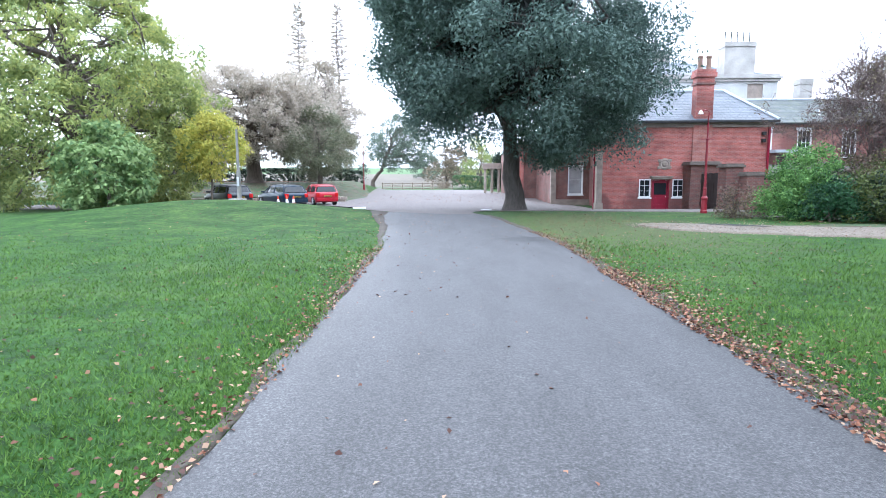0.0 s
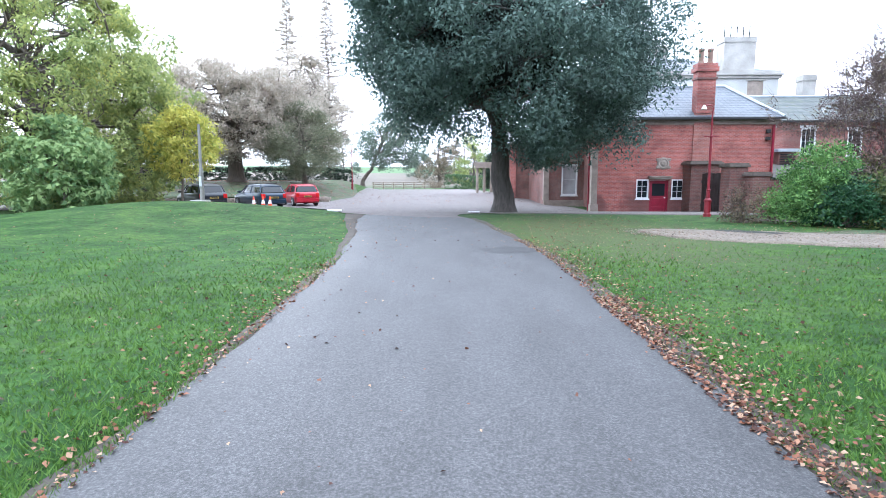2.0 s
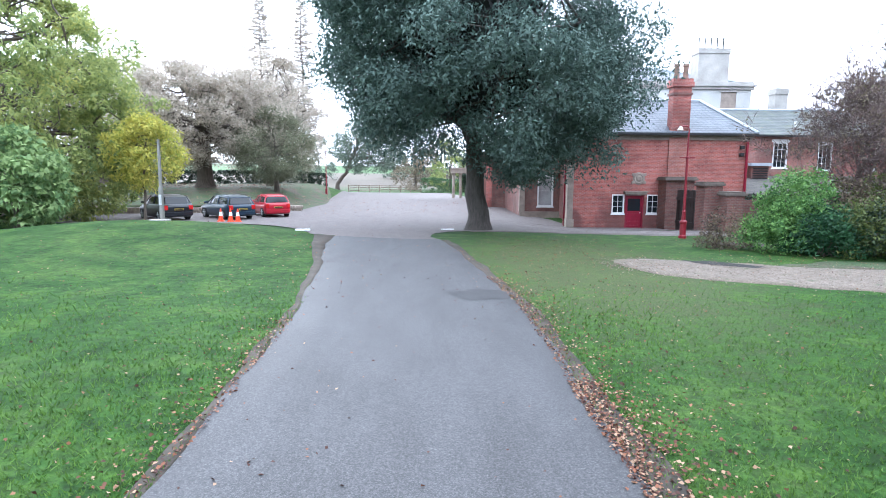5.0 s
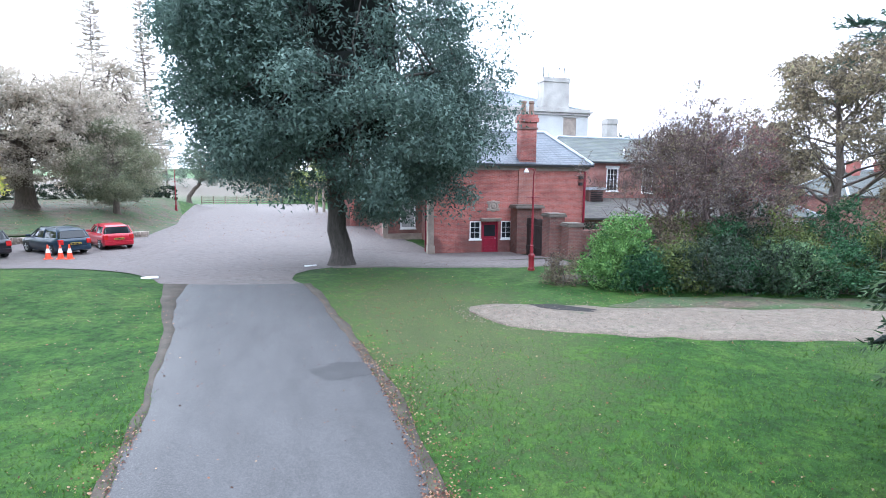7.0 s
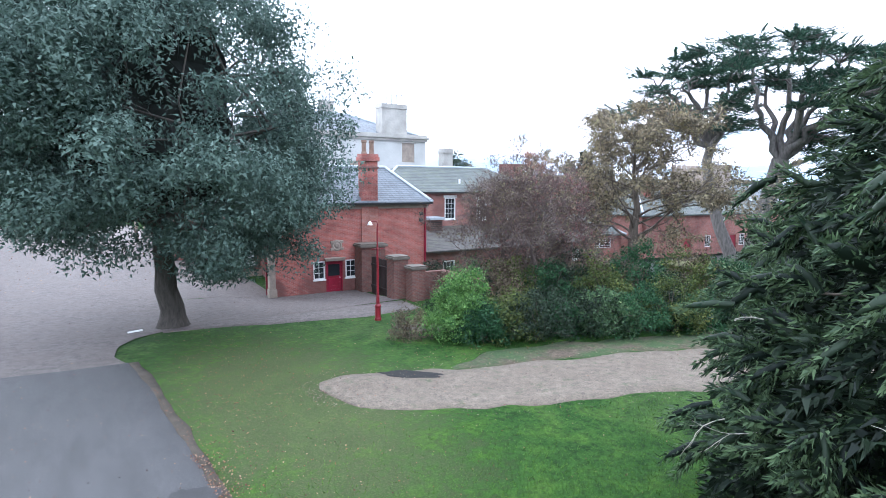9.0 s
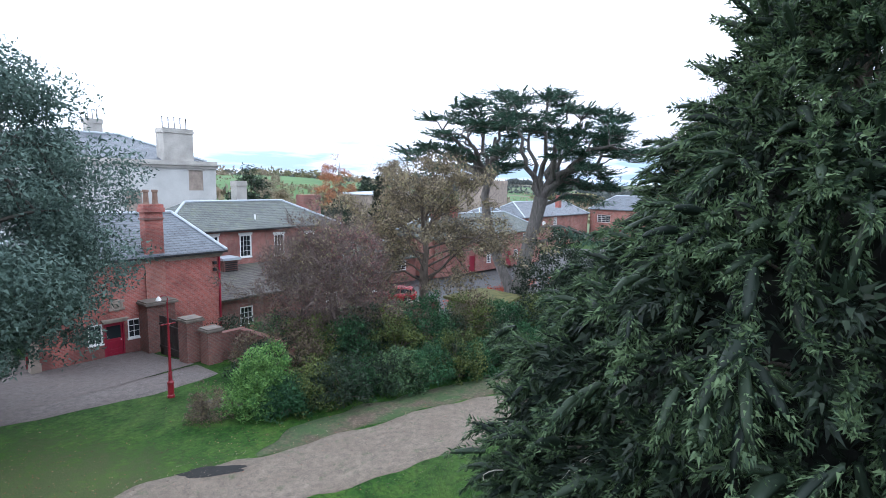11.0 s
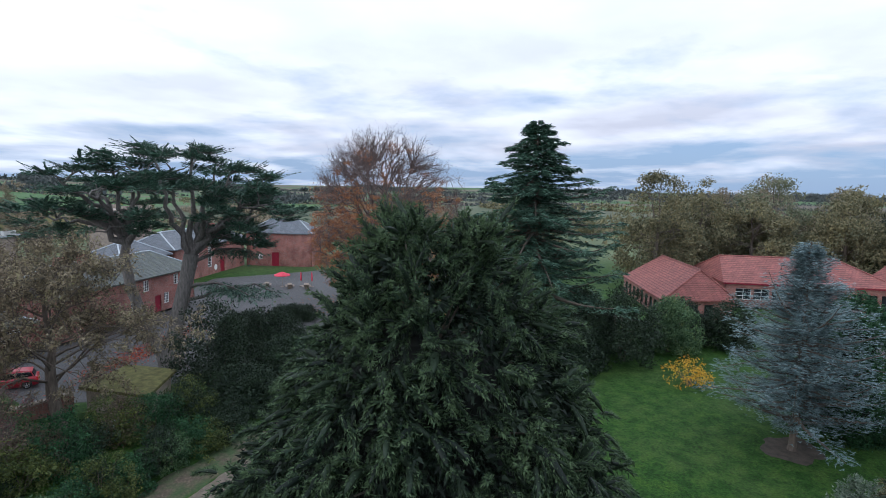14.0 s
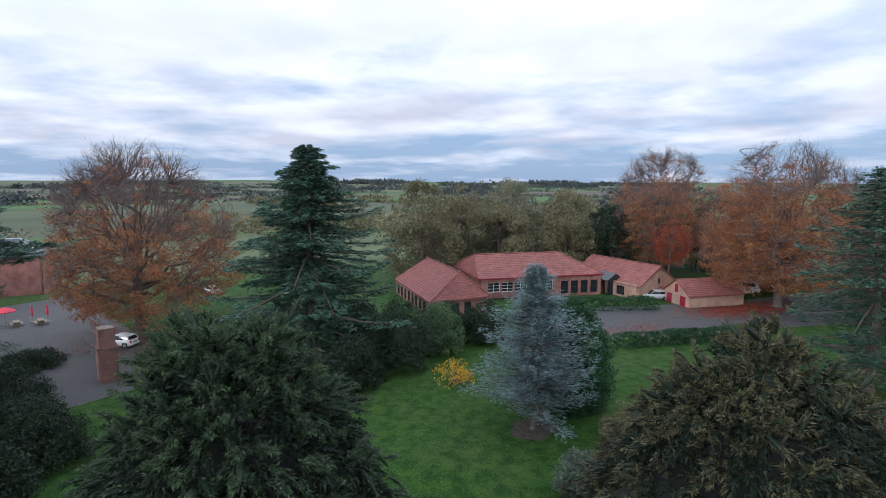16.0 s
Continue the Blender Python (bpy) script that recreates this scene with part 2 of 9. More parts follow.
def gravel_material(name):
    """Leaf litter: brown leaves over thin moss and grass."""
    def build(nt, bsdf):
        fine = noise_tex(nt, 7.0, 6.0, 0.8, coord="World")
        brown = ramp(nt, fine, [(0.3, (0.03, 0.022, 0.017)), (0.52, (0.10, 0.07, 0.052)), (0.75, (0.24, 0.165, 0.12))])
        green = ramp(nt, fine, [(0.3, (0.022, 0.05, 0.014)), (0.7, (0.06, 0.10, 0.03))])
        mask = ramp(nt, noise_tex(nt, 0.5, 5.0, 0.65, coord="World"), [(0.4, grey(0.1)), (0.56, grey(0.95))])
        nt.links.new(mixc(nt, mask, brown, green), bsdf.inputs["Base Color"])
        bsdf.inputs["Roughness"].default_value = 0.95
        bump(nt, bsdf, fine, 0.8, 0.03)
    return material(name, build)


def grass_build(nt, bsdf):
    """Mown lawn near the drive, worn and mossy in places; far out, a patchwork of fields."""
    geo = nt.nodes.new("ShaderNodeNewGeometry")
    fine = noise_tex(nt, 26.0, 5.0, 0.7, coord="World")
    mid = noise_tex(nt, 0.9, 5.0, 0.6, coord="World")
    big = noise_tex(nt, 0.13, 4.0, 0.55, coord="World")
    lawn = ramp(nt, fine, [(0.25, (0.010, 0.030, 0.005)), (0.55, (0.027, 0.075, 0.009)), (0.85, (0.055, 0.114, 0.020))])
    lawn = mixc(nt, 1.0, lawn, ramp(nt, mid, [(0.38, (0.62, 0.72, 0.6)), (0.5, (1.0, 1.0, 1.0)), (0.62, (1.5, 1.26, 1.1))]), "MULTIPLY")
    clump = noise_tex(nt, 5.5, 5.0, 0.7, coord="World")
    lawn = mixc(nt, 1.0, lawn, ramp(nt, clump, [(0.38, grey(0.58)), (0.5, grey(1.0)), (0.62, (1.5, 1.34, 1.3))]), "MULTIPLY")
    dull = ramp(nt, fine, [(0.3, (0.07, 0.085, 0.035)), (0.7, (0.17, 0.17, 0.085))])
    mask = ramp(nt, mathn(nt, "ADD", mathn(nt, "MULTIPLY", mid, 0.4), mathn(nt, "MULTIPLY", big, 0.6)), [(0.47, grey(0.0)), (0.62, grey(0.16))])
    lawn = mixc(nt, mask, lawn, dull)
    # worn, leaf-stained turf between the drive and the track
    at = nt.nodes.new("ShaderNodeMapping")
    at.inputs["Location"].default_value, at.inputs["Scale"].default_value = (-5.0 / 4.4, -18.0 / 9.0, 0), (1 / 4.4, 1 / 9.0, 0)
    nt.links.new(geo.outputs["Position"], at.inputs[0])
    ln = nt.nodes.new("ShaderNodeVectorMath")
    ln.operation = "LENGTH"
    nt.links.new(at.outputs[0], ln.inputs[0])
    wornf = ramp(nt, mathn(nt, "ADD", ln.outputs["Value"], mathn(nt, "MULTIPLY", mathn(nt, "SUBTRACT", mathn(nt, "ADD", mathn(nt, "MULTIPLY", mid, 0.6), mathn(nt, "MULTIPLY", clump, 0.4)), 0.5), 2.2)), [(0.45, grey(0.66)), (1.1, grey(0.0))])
    lawn = mixc(nt, wornf, lawn, ramp(nt, fine, [(0.3, (0.045, 0.062, 0.022)), (0.52, (0.075, 0.088, 0.036)), (0.68, (0.17, 0.135, 0.08))]))
    # fields
    vor = nt.nodes.new("ShaderNodeTexVoronoi")
    vor.inputs["Scale"].default_value = 0.0042
    mp = nt.nodes.new("ShaderNodeMapping")
    mp.inputs["Scale"].default_value, mp.inputs["Rotation"].default_value = (1.0, 0.6, 0.0), (0, 0, 0.5)
    nt.links.new(geo.outputs["Position"], mp.inputs[0])
    nt.links.new(mp.outputs[0], vor.inputs["Vector"])
    sepc = nt.nodes.new("ShaderNodeSeparateColor")
    nt.links.new(vor.outputs["Color"], sepc.inputs[0])
    field = ramp(nt, sepc.outputs[0], [(0.0, (0.055, 0.115, 0.04)), (0.4, (0.08, 0.145, 0.05)), (0.55, (0.125, 0.115, 0.075)), (0.8, (0.11, 0.09, 0.075)), (1.0, (0.07, 0.11, 0.05))])
    field = mixc(nt, 1.0, field, ramp(nt, noise_tex(nt, 0.02, 6.0, coord="World"), [(0.3, grey(0.75)), (0.7, grey(1.2))]), "MULTIPLY")
    sep = nt.nodes.new("ShaderNodeVectorMath")
    sep.operation = "LENGTH"
    nt.links.new(geo.outputs["Position"], sep.inputs[0])
    far = ramp(nt, mathn(nt, "DIVIDE", sep.outputs["Value"], 400.0), [(0.27, grey(0)), (0.34, grey(1))])
    nt.links.new(mixc(nt, far, lawn, field), bsdf.inputs["Base Color"])
    bsdf.inputs["Roughness"].default_value = 0.9
    bsdf.inputs["Specular IOR Level"].default_value = 0.2
    bump(nt, bsdf, fine, 0.7, 0.03)


M = {
    "lawn": material("lawn_grass", grass_build),
    "asphalt": material("asphalt", asphalt_build),
    "forecourt": material("rolled_gravel", gravel_build((0.085, 0.071, 0.067), (0.20, 0.174, 0.165), 45.0, (0.145, 0.118, 0.108))),
    "path": material("pale_gravel", gravel_build((0.09, 0.07, 0.053), (0.25, 0.205, 0.16), 28.0, (0.13, 0.10, 0.075), 0.7)),
    "pebble": leaf_material("loose_stones", (0.13, 0.105, 0.083), (0.27, 0.225, 0.18), 0.0, 0.1, 0.9),
    "tar": simple("dark_tar_patch", (0.036, 0.035, 0.037), 0.7, vary=0.2, scale=2.0, bumps=0.4, fine=60),
    "wet": simple("wet_black_soil", (0.014, 0.0125, 0.012), 0.9, vary=0.3, scale=3.0, bumps=0.5, fine=30),
    "litter": gravel_material("leaf_litter"),
    "soil": simple("leafy_soil", (0.062, 0.05, 0.038), 0.95, vary=0.35, scale=2.0, bumps=0.6, fine=25),
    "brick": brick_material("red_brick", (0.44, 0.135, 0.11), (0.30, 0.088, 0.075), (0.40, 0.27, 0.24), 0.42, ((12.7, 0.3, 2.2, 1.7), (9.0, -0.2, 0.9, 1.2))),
    "brick_patch": brick_material("patched_brick", (0.40, 0.16, 0.125), (0.33, 0.115, 0.095), (0.38, 0.28, 0.25), 0.2),
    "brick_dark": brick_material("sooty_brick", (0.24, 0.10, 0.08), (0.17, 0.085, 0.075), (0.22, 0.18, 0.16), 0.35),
    "brick_pink": brick_material("pink_brick", (0.35, 0.135, 0.11), (0.26, 0.10, 0.085), (0.36, 0.28, 0.25), 0.35),
    "brick_buff": brick_material("buff_brick", (0.45, 0.27, 0.19), (0.38, 0.21, 0.15), (0.45, 0.38, 0.32), 0.25),
    "stucco": simple("grey_white_stucco", (0.50, 0.50, 0.485), 0.8, vary=0.12, scale=0.6, fine=12),
    "stucco_dark": simple("weathered_render", (0.40, 0.38, 0.35), 0.85, vary=0.2, scale=1.0, fine=15),
    "stone": simple("weathered_sandstone", (0.30, 0.25, 0.21), 0.9, vary=0.25, scale=2.0, bumps=0.3, fine=20),
    "stone_dark": simple("sooty_sandstone", (0.16, 0.135, 0.115), 0.9, vary=0.25, scale=2.0, bumps=0.3, fine=20),
    "slate": tile_material("blue_slate", (0.088, 0.10, 0.122), (0.13, 0.145, 0.168), 0.13, 0.3, 0.5),
    "slate_moss": tile_material("mossy_slate", (0.085, 0.096, 0.092), (0.125, 0.134, 0.122), 0.13, 0.3, 0.65, 0.6),
    "slate_brown": tile_material("brown_mossy_slate", (0.075, 0.068, 0.062), (0.115, 0.102, 0.092), 0.06, 0.3, 0.8, 0.5),
    "pantile": tile_material("clay_pantile", (0.32, 0.105, 0.09), (0.225, 0.078, 0.07), 0.2, 0.4, 0.8, 0.25),
    "lead": simple("lead_ridge", (0.42, 0.46, 0.50), 0.5, vary=0.12, scale=3),
    "clay_pot": simple("clay_pot", (0.25, 0.165, 0.125), 0.85, vary=0.25, scale=4),
    "white": simple("white_paint", (0.80, 0.80, 0.79), 0.45, vary=0.05, scale=2),
    "maroon": simple("maroon_paint", (0.26, 0.012, 0.035), 0.35, vary=0.15, scale=3),
    "lamp_red": simple("lamp_post_red", (0.2, 0.01, 0.02), 0.35, vary=0.15, scale=3),
    "glass": glass_material("window_glass"),
    "glass_blind": simple("blind_behind_glass", (0.40, 0.40, 0.40), 0.2, vary=0.15, scale=2),
    "black": simple("black_iron", (0.02, 0.02, 0.022), 0.5),
    "rubber": simple("tyre_rubber", (0.022, 0.022, 0.023), 0.85),
    "steel": simple("galvanised_steel", (0.55, 0.56, 0.57), 0.45, 0.6, vary=0.1),
    "wood": simple("weathered_wood", (0.26, 0.21, 0.16), 0.85, vary=0.3, scale=4, bumps=0.3),
    "wood_dark": simple("dark_wood_door", (0.035, 0.028, 0.026), 0.6, vary=0.3),
    "bark": bark_material("bark_grey_brown", (0.13, 0.105, 0.085)),
    "bark_dark": bark_material("bark_dark_grey", (0.075, 0.065, 0.056)),
    "bark_cedar": bark_material("bark_cedar_grey", (0.17, 0.155, 0.145)),
    "twig": bark_material("bare_twigs", (0.15, 0.11, 0.10)),
    "twig_dead": bark_material("dead_branch", (0.46, 0.41, 0.36)),
    "leaf_holm": leaf_material("holm_oak_leaf", (0.036, 0.064, 0.053), (0.135, 0.19, 0.160), 0.2, 0.7, 0.7, 0.9),
    "leaf_lime": leaf_material("yellow_green_leaf", (0.12, 0.185, 0.07), (0.42, 0.45, 0.15), 0.45, 0.7, 0.6, 0.3, (0.64, 0.55, 0.12)),
    "leaf_lime_yellow": leaf_material("yellow_leaf", (0.32, 0.36, 0.08), (0.62, 0.56, 0.13), 0.45, 0.5, 0.6, 0.4, (0.70, 0.60, 0.12)),
    "leaf_sycamore": leaf_material("broad_green_leaf", (0.13, 0.215, 0.085), (0.34, 0.44, 0.18), 0.45, 0.5, 0.6, 0.5),
    "leaf_oak": leaf_material("dull_brown_leaf", (0.11, 0.10, 0.065), (0.29, 0.235, 0.17), 0.35, 0.5),
    # paler copy of leaf_oak; the pallor paints in haze and backlight flare
    "leaf_oak_hazed": leaf_material("haze_paled_brown_leaf", (0.32, 0.285, 0.225), (0.58, 0.52, 0.44), 0.68, 0.5),
    "leaf_pine": leaf_material("dull_green_needles", (0.10, 0.115, 0.07), (0.26, 0.265, 0.17), 0.45, 0.5),
    "leaf_grey": leaf_material("grey_green_leaf", (0.07, 0.10, 0.075), (0.19, 0.23, 0.17), 0.2, 0.5),
    "leaf_yew": leaf_material("yew_needles", (0.015, 0.033, 0.019), (0.098, 0.145, 0.068), 0.14, 0.62, 0.65, 0.9),
    "leaf_yew_brown": leaf_material("bronzed_yew_needles", (0.027, 0.029, 0.016), (0.145, 0.13, 0.066), 0.16, 0.6, 0.65, 0.8),
    "leaf_cedar": leaf_material("cedar_needles", (0.022, 0.058, 0.042), (0.10, 0.175, 0.12), 0.1, 0.5, 0.6, 0.6),
    "leaf_blue": leaf_material("blue_spruce_needles", (0.07, 0.112, 0.118), (0.235, 0.315, 0.328), 0.1, 0.35, 0.6, 1.2),
    "leaf_beech": leaf_material("copper_beech_leaf", (0.19, 0.10, 0.068), (0.43, 0.18, 0.08), 0.35, 0.6, 0.6, 0.25, (0.34, 0.23, 0.06)),
    "leaf_red": leaf_material("red_autumn_leaf", (0.22, 0.04, 0.025), (0.42, 0.095, 0.045), 0.35, 0.5),
    "leaf_brown": leaf_material("dry_brown_leaf", (0.11, 0.095, 0.062), (0.32, 0.265, 0.175), 0.38, 0.5, 0.6, 0.45, (0.25, 0.26, 0.10)),
    "leaf_purple": leaf_material("purple_twig_leaf", (0.08, 0.06, 0.05), (0.20, 0.155, 0.105), 0.3, 0.5, 0.6, 0.55, (0.20, 0.21, 0.08)),
    "leaf_plum_red": leaf_material("reddish_twig_leaf", (0.11, 0.05, 0.05), (0.27, 0.125, 0.115), 0.3, 0.5),
    "leaf_olive": leaf_material("olive_autumn_leaf", (0.07, 0.076, 0.044), (0.25, 0.225, 0.125), 0.3, 0.6, 0.6, 0.2, (0.32, 0.285, 0.11)),
    "leaf_bush": leaf_material("bright_bush_leaf", (0.05, 0.125, 0.035), (0.19, 0.33, 0.09), 0.3, 0.45),
    "leaf_shrub": leaf_material("shrub_leaf", (0.032, 0.07, 0.036), (0.14, 0.22, 0.10), 0.35, 0.6, 0.6, 0.7, (0.26, 0.29, 0.09)),
    "leaf_bramble": leaf_material("yellowing_bramble_leaf", (0.025, 0.044, 0.014), (0.14, 0.17, 0.05), 0.3, 0.6, 0.6, 0.9, (0.27, 0.25, 0.06)),
    "leaf_nettle": leaf_material("deep_green_shrub_leaf", (0.012, 0.037, 0.019), (0.052, 0.13, 0.052), 0.3, 0.6, 0.6, 0.8),
    # darker copy of the yew needles, with inner shade put into its colour
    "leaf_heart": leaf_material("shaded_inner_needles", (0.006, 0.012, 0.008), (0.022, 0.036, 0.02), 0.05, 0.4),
    # near-black colour of the added crown hulls, painted as inner shade
    "heart": simple("painted_inner_shade", (0.008, 0.010, 0.008), 1.0, vary=0.4, scale=6.0),
    "leaf_dark": leaf_material("dark_evergreen_leaf", (0.009, 0.019, 0.012), (0.034, 0.054, 0.028), 0.15, 0.5),
    "leaf_yellow": leaf_material("amber_leaf", (0.45, 0.22, 0.02), (0.80, 0.48, 0.05), 0.35, 0.4),
    # bluish tint paints distance haze into the far hedge leaves
    "leaf_far": leaf_material("haze_tinted_hedge_leaf", (0.045, 0.058, 0.06), (0.10, 0.11, 0.105), 0.2, 0.6, 0.7, 0.01),
    "leaf_fallen": leaf_material("fallen_leaf", (0.07, 0.032, 0.024), (0.24, 0.10, 0.055), 0.1, 0.05, 0.7, 1.0, (0.34, 0.23, 0.15)),
    "grass_blade": leaf_material("grass_blade", (0.050, 0.098, 0.018), (0.118, 0.205, 0.040), 0.35, 0.45, 0.6, 0.5),
}
# ---- geometry helpers ----
def smooth(v, a, b):
    t = np.clip((np.asarray(v, float) - a) / (b - a), 0, 1)
    return t * t * (3 - 2 * t)


def height(x, y):
    """Height of the land."""
    x, y = np.asarray(x, float), np.asarray(y, float)
    z = 0.75 * np.exp(-(((x + 10.5) / 6.0) ** 2 + ((y - 23.5) / 5.5) ** 2))
    z = z - 0.40 * smooth(y, 28.5, 34.0) * smooth(x, 4, 9) * (1 - smooth(y, 45, 60))
    z = z - 0.18 * smooth(y, 26, 34) * (1 - smooth(x, 2, 6)) * (1 - smooth(y, 60, 90))
    bank = y - np.interp(x, [-26, -18, -13, -9.6], [41.2, 42.0, 44.3, 46.3])
    z = z + 0.55 * smooth(bank, 0.2, 1.0) * (1 - smooth(x, -15, -9.6)) * (1 - smooth(y, 80, 98))
    z = z + 1.1 * smooth(y, 44, 58) * (1 - smooth(x, -16, -9)) * (1 - smooth(y, 80, 98))
    z = z - 1.9 * smooth(x, 26, 42) * smooth(y, -4, 12)
    r = np.hypot(x, y)
    z = z + 15.0 * np.exp(-(((x - 430) / 330) ** 2 + ((y - 720) / 330) ** 2))
    north = smooth(y - 0.4 * x, 105, 330)
    z = z + 9.0 * north
    east = smooth(x + 0.15 * y, 110, 420)
    z = z - 12.0 * east * (1 - 0.75 * smooth(y - 0.9 * x, 0, 250))
    rise = smooth(r, 1300, 4300)
    z = z + rise * (24 + 8 * np.sin(x / 610 + 1) * np.cos(y / 830))
    z = z + smooth(r, 150, 500) * (2.2 * np.sin(x / 95 + 0.5) * np.cos(y / 120) + 3.0 * np.sin(x / 310) * np.sin(y / 260 + 1)) * (1 - 0.5 * rise)
    return z


def hgt(x, y):
    return float(height(x, y))


def mesh_np(name, verts, faces, mat, smooth_shade=False):
    """A mesh from an array of points and an array of faces of one size."""
    verts, faces = np.asarray(verts, np.float32).reshape(-1, 3), np.asarray(faces, np.int32)
    me = bpy.data.meshes.new(name)
    n, k = faces.shape
    me.vertices.add(len(verts))
    me.vertices.foreach_set("co", verts.ravel())
    me.loops.add(n * k)
    me.loops.foreach_set("vertex_index", faces.ravel())
    me.polygons.add(n)
    me.polygons.foreach_set("loop_start", np.arange(0, n * k, k, dtype=np.int32))
    me.polygons.foreach_set("loop_total", np.full(n, k, np.int32))
    if smooth_shade:
        me.polygons.foreach_set("use_smooth", np.ones(n, bool))
    me.update(calc_edges=True)
    if mat:
        me.materials.append(mat)
    return me


def thing(name, label, category, loc=(0, 0, 0), rz=0.0, group="", kind=""):
    e = new(name)
    e.empty_display_size = 0.2
    e.matrix_world = pose(*loc, 0, 0, rz)
    return tagged(e, label, category, group, kind)


def part(name, data, mat, parent, label=""):
    """Links a bmesh or a mesh as one object under a thing or a part."""
    if isinstance(data, bmesh.types.BMesh):
        me = bpy.data.meshes.new(name)
        bmesh.ops.recalc_face_normals(data, faces=data.faces)
        data.to_mesh(me)
        data.free()
        me.materials.append(mat)
    else:
        me = data
    ob = new(name, me)
    ob.parent = parent
    if name in ("crown", "bough", "foliage", "shade_filler", "dead_bough", "stool"):
        tagged(ob, kind="stuff")
    return tagged(ob, label)


def single(name, data, mat, label, category, group="", kind=""):
    ob = part(name, data, mat, None)
    return tagged(ob, label, category, group, kind)


def box(bm, x0, x1, y0, y1, z0, z1, bevel=0.0):
    vs = [bm.verts.new((x, y, z)) for z in (z0, z1) for y in (y0, y1) for x in (x0, x1)]
    for q in ((0, 2, 3, 1), (4, 5, 7, 6), (0, 1, 5, 4), (2, 6, 7, 3), (0, 4, 6, 2), (1, 3, 7, 5)):
        bm.faces.new([vs[i] for i in q])
    if bevel:
        es = list({e for v in vs for e in v.link_edges})
        bmesh.ops.bevel(bm, geom=es, offset=bevel, segments=2, affect="EDGES", profile=0.5)


def boxes(*rows, bevel=0.0):
    bm = bmesh.new()
    for r in rows:
        box(bm, *r, bevel=bevel)
    return bm


def lathe(bm, profile, cx=0.0, cy=0.0, n=16):
    """Turned solid from (radius, z) pairs."""
    rings = []
    for r, z in profile:
        rings.append([bm.verts.new((cx + r * math.cos(2 * math.pi * i / n), cy + r * math.sin(2 * math.pi * i / n), z)) for i in range(n)])
    for a, b in zip(rings, rings[1:]):
        for i in range(n):
            bm.faces.new((a[i], a[(i + 1) % n], b[(i + 1) % n], b[i]))
    bm.faces.new(rings[0][::-1])
    bm.faces.new(rings[-1])


def tube(bm, pts, r, n=8, r1=None):
    r1 = r if r1 is None else r1
    pts = [Vector(p) for p in pts]
    rings = []
    for i, p in enumerate(pts):
        d = (pts[min(i + 1, len(pts) - 1)] - pts[max(i - 1, 0)]).normalized()
        a = d.orthogonal().normalized() if abs(d.z) < 0.99 else Vector((1, 0, 0))
        b = d.cross(a)
        rr = r + (r1 - r) * i / max(1, len(pts) - 1)
        rings.append([bm.verts.new(p + rr * (a * math.cos(2 * math.pi * k / n) + b * math.sin(2 * math.pi * k / n))) for k in range(n)])
    for q, s in zip(rings, rings[1:]):
        k0 = min(range(n), key=lambda k: (s[k].co - q[0].co - (s[0].co - q[0].co) * 0).length)
        for k in range(n):
            bm.faces.new((q[k], q[(k + 1) % n], s[(k + 1 + k0) % n], s[(k + k0) % n]))
    bm.faces.new(rings[0][::-1])
    bm.faces.new(rings[-1])


def prism(bm, outline, axis, a, b):
    """A flat outline of (u, z) pushed along x or y from a to b."""
    def pt(u, z, w):
        return (w, u, z) if axis == "x" else (u, w, z)
    p = [bm.verts.new(pt(u, z, a)) for u, z in outline]
    q = [bm.verts.new(pt(u, z, b)) for u, z in outline]
    n = len(p)
    bm.faces.new(p)
    bm.faces.new(q[::-1])
    for i in range(n):
        bm.faces.new((p[i], q[i], q[(i + 1) % n], p[(i + 1) % n]))


def weld(bm):
    """Joins butted boxes into one shell."""
    bmesh.ops.remove_doubles(bm, verts=bm.verts, dist=1e-4)
    bm.verts.index_update()
    seen = {}
    for f in bm.faces:
        seen.setdefault(frozenset(v.index for v in f.verts), []).append(f)
    bmesh.ops.delete(bm, geom=[f for fs in seen.values() if len(fs) > 1 for f in fs], context="FACES_ONLY")


def wall_x(bm, x0, x1, y0, y1, z0, z1, holes=()):
    """A wall along x between y0 and y1, with openings (x0, x1, z0, z1) cut through it."""
    xs = sorted({x0, x1, *(v for h in holes for v in h[:2])})
    zs = sorted({z0, z1, *(v for h in holes for v in h[2:])})
    for a, b in zip(xs, xs[1:]):
        for c, d in zip(zs, zs[1:]):
            u, w = (a + b) / 2, (c + d) / 2
            if not any(h[0] < u < h[1] and h[2] < w < h[3] for h in holes):
                box(bm, a, b, y0, y1, c, d)
    weld(bm)


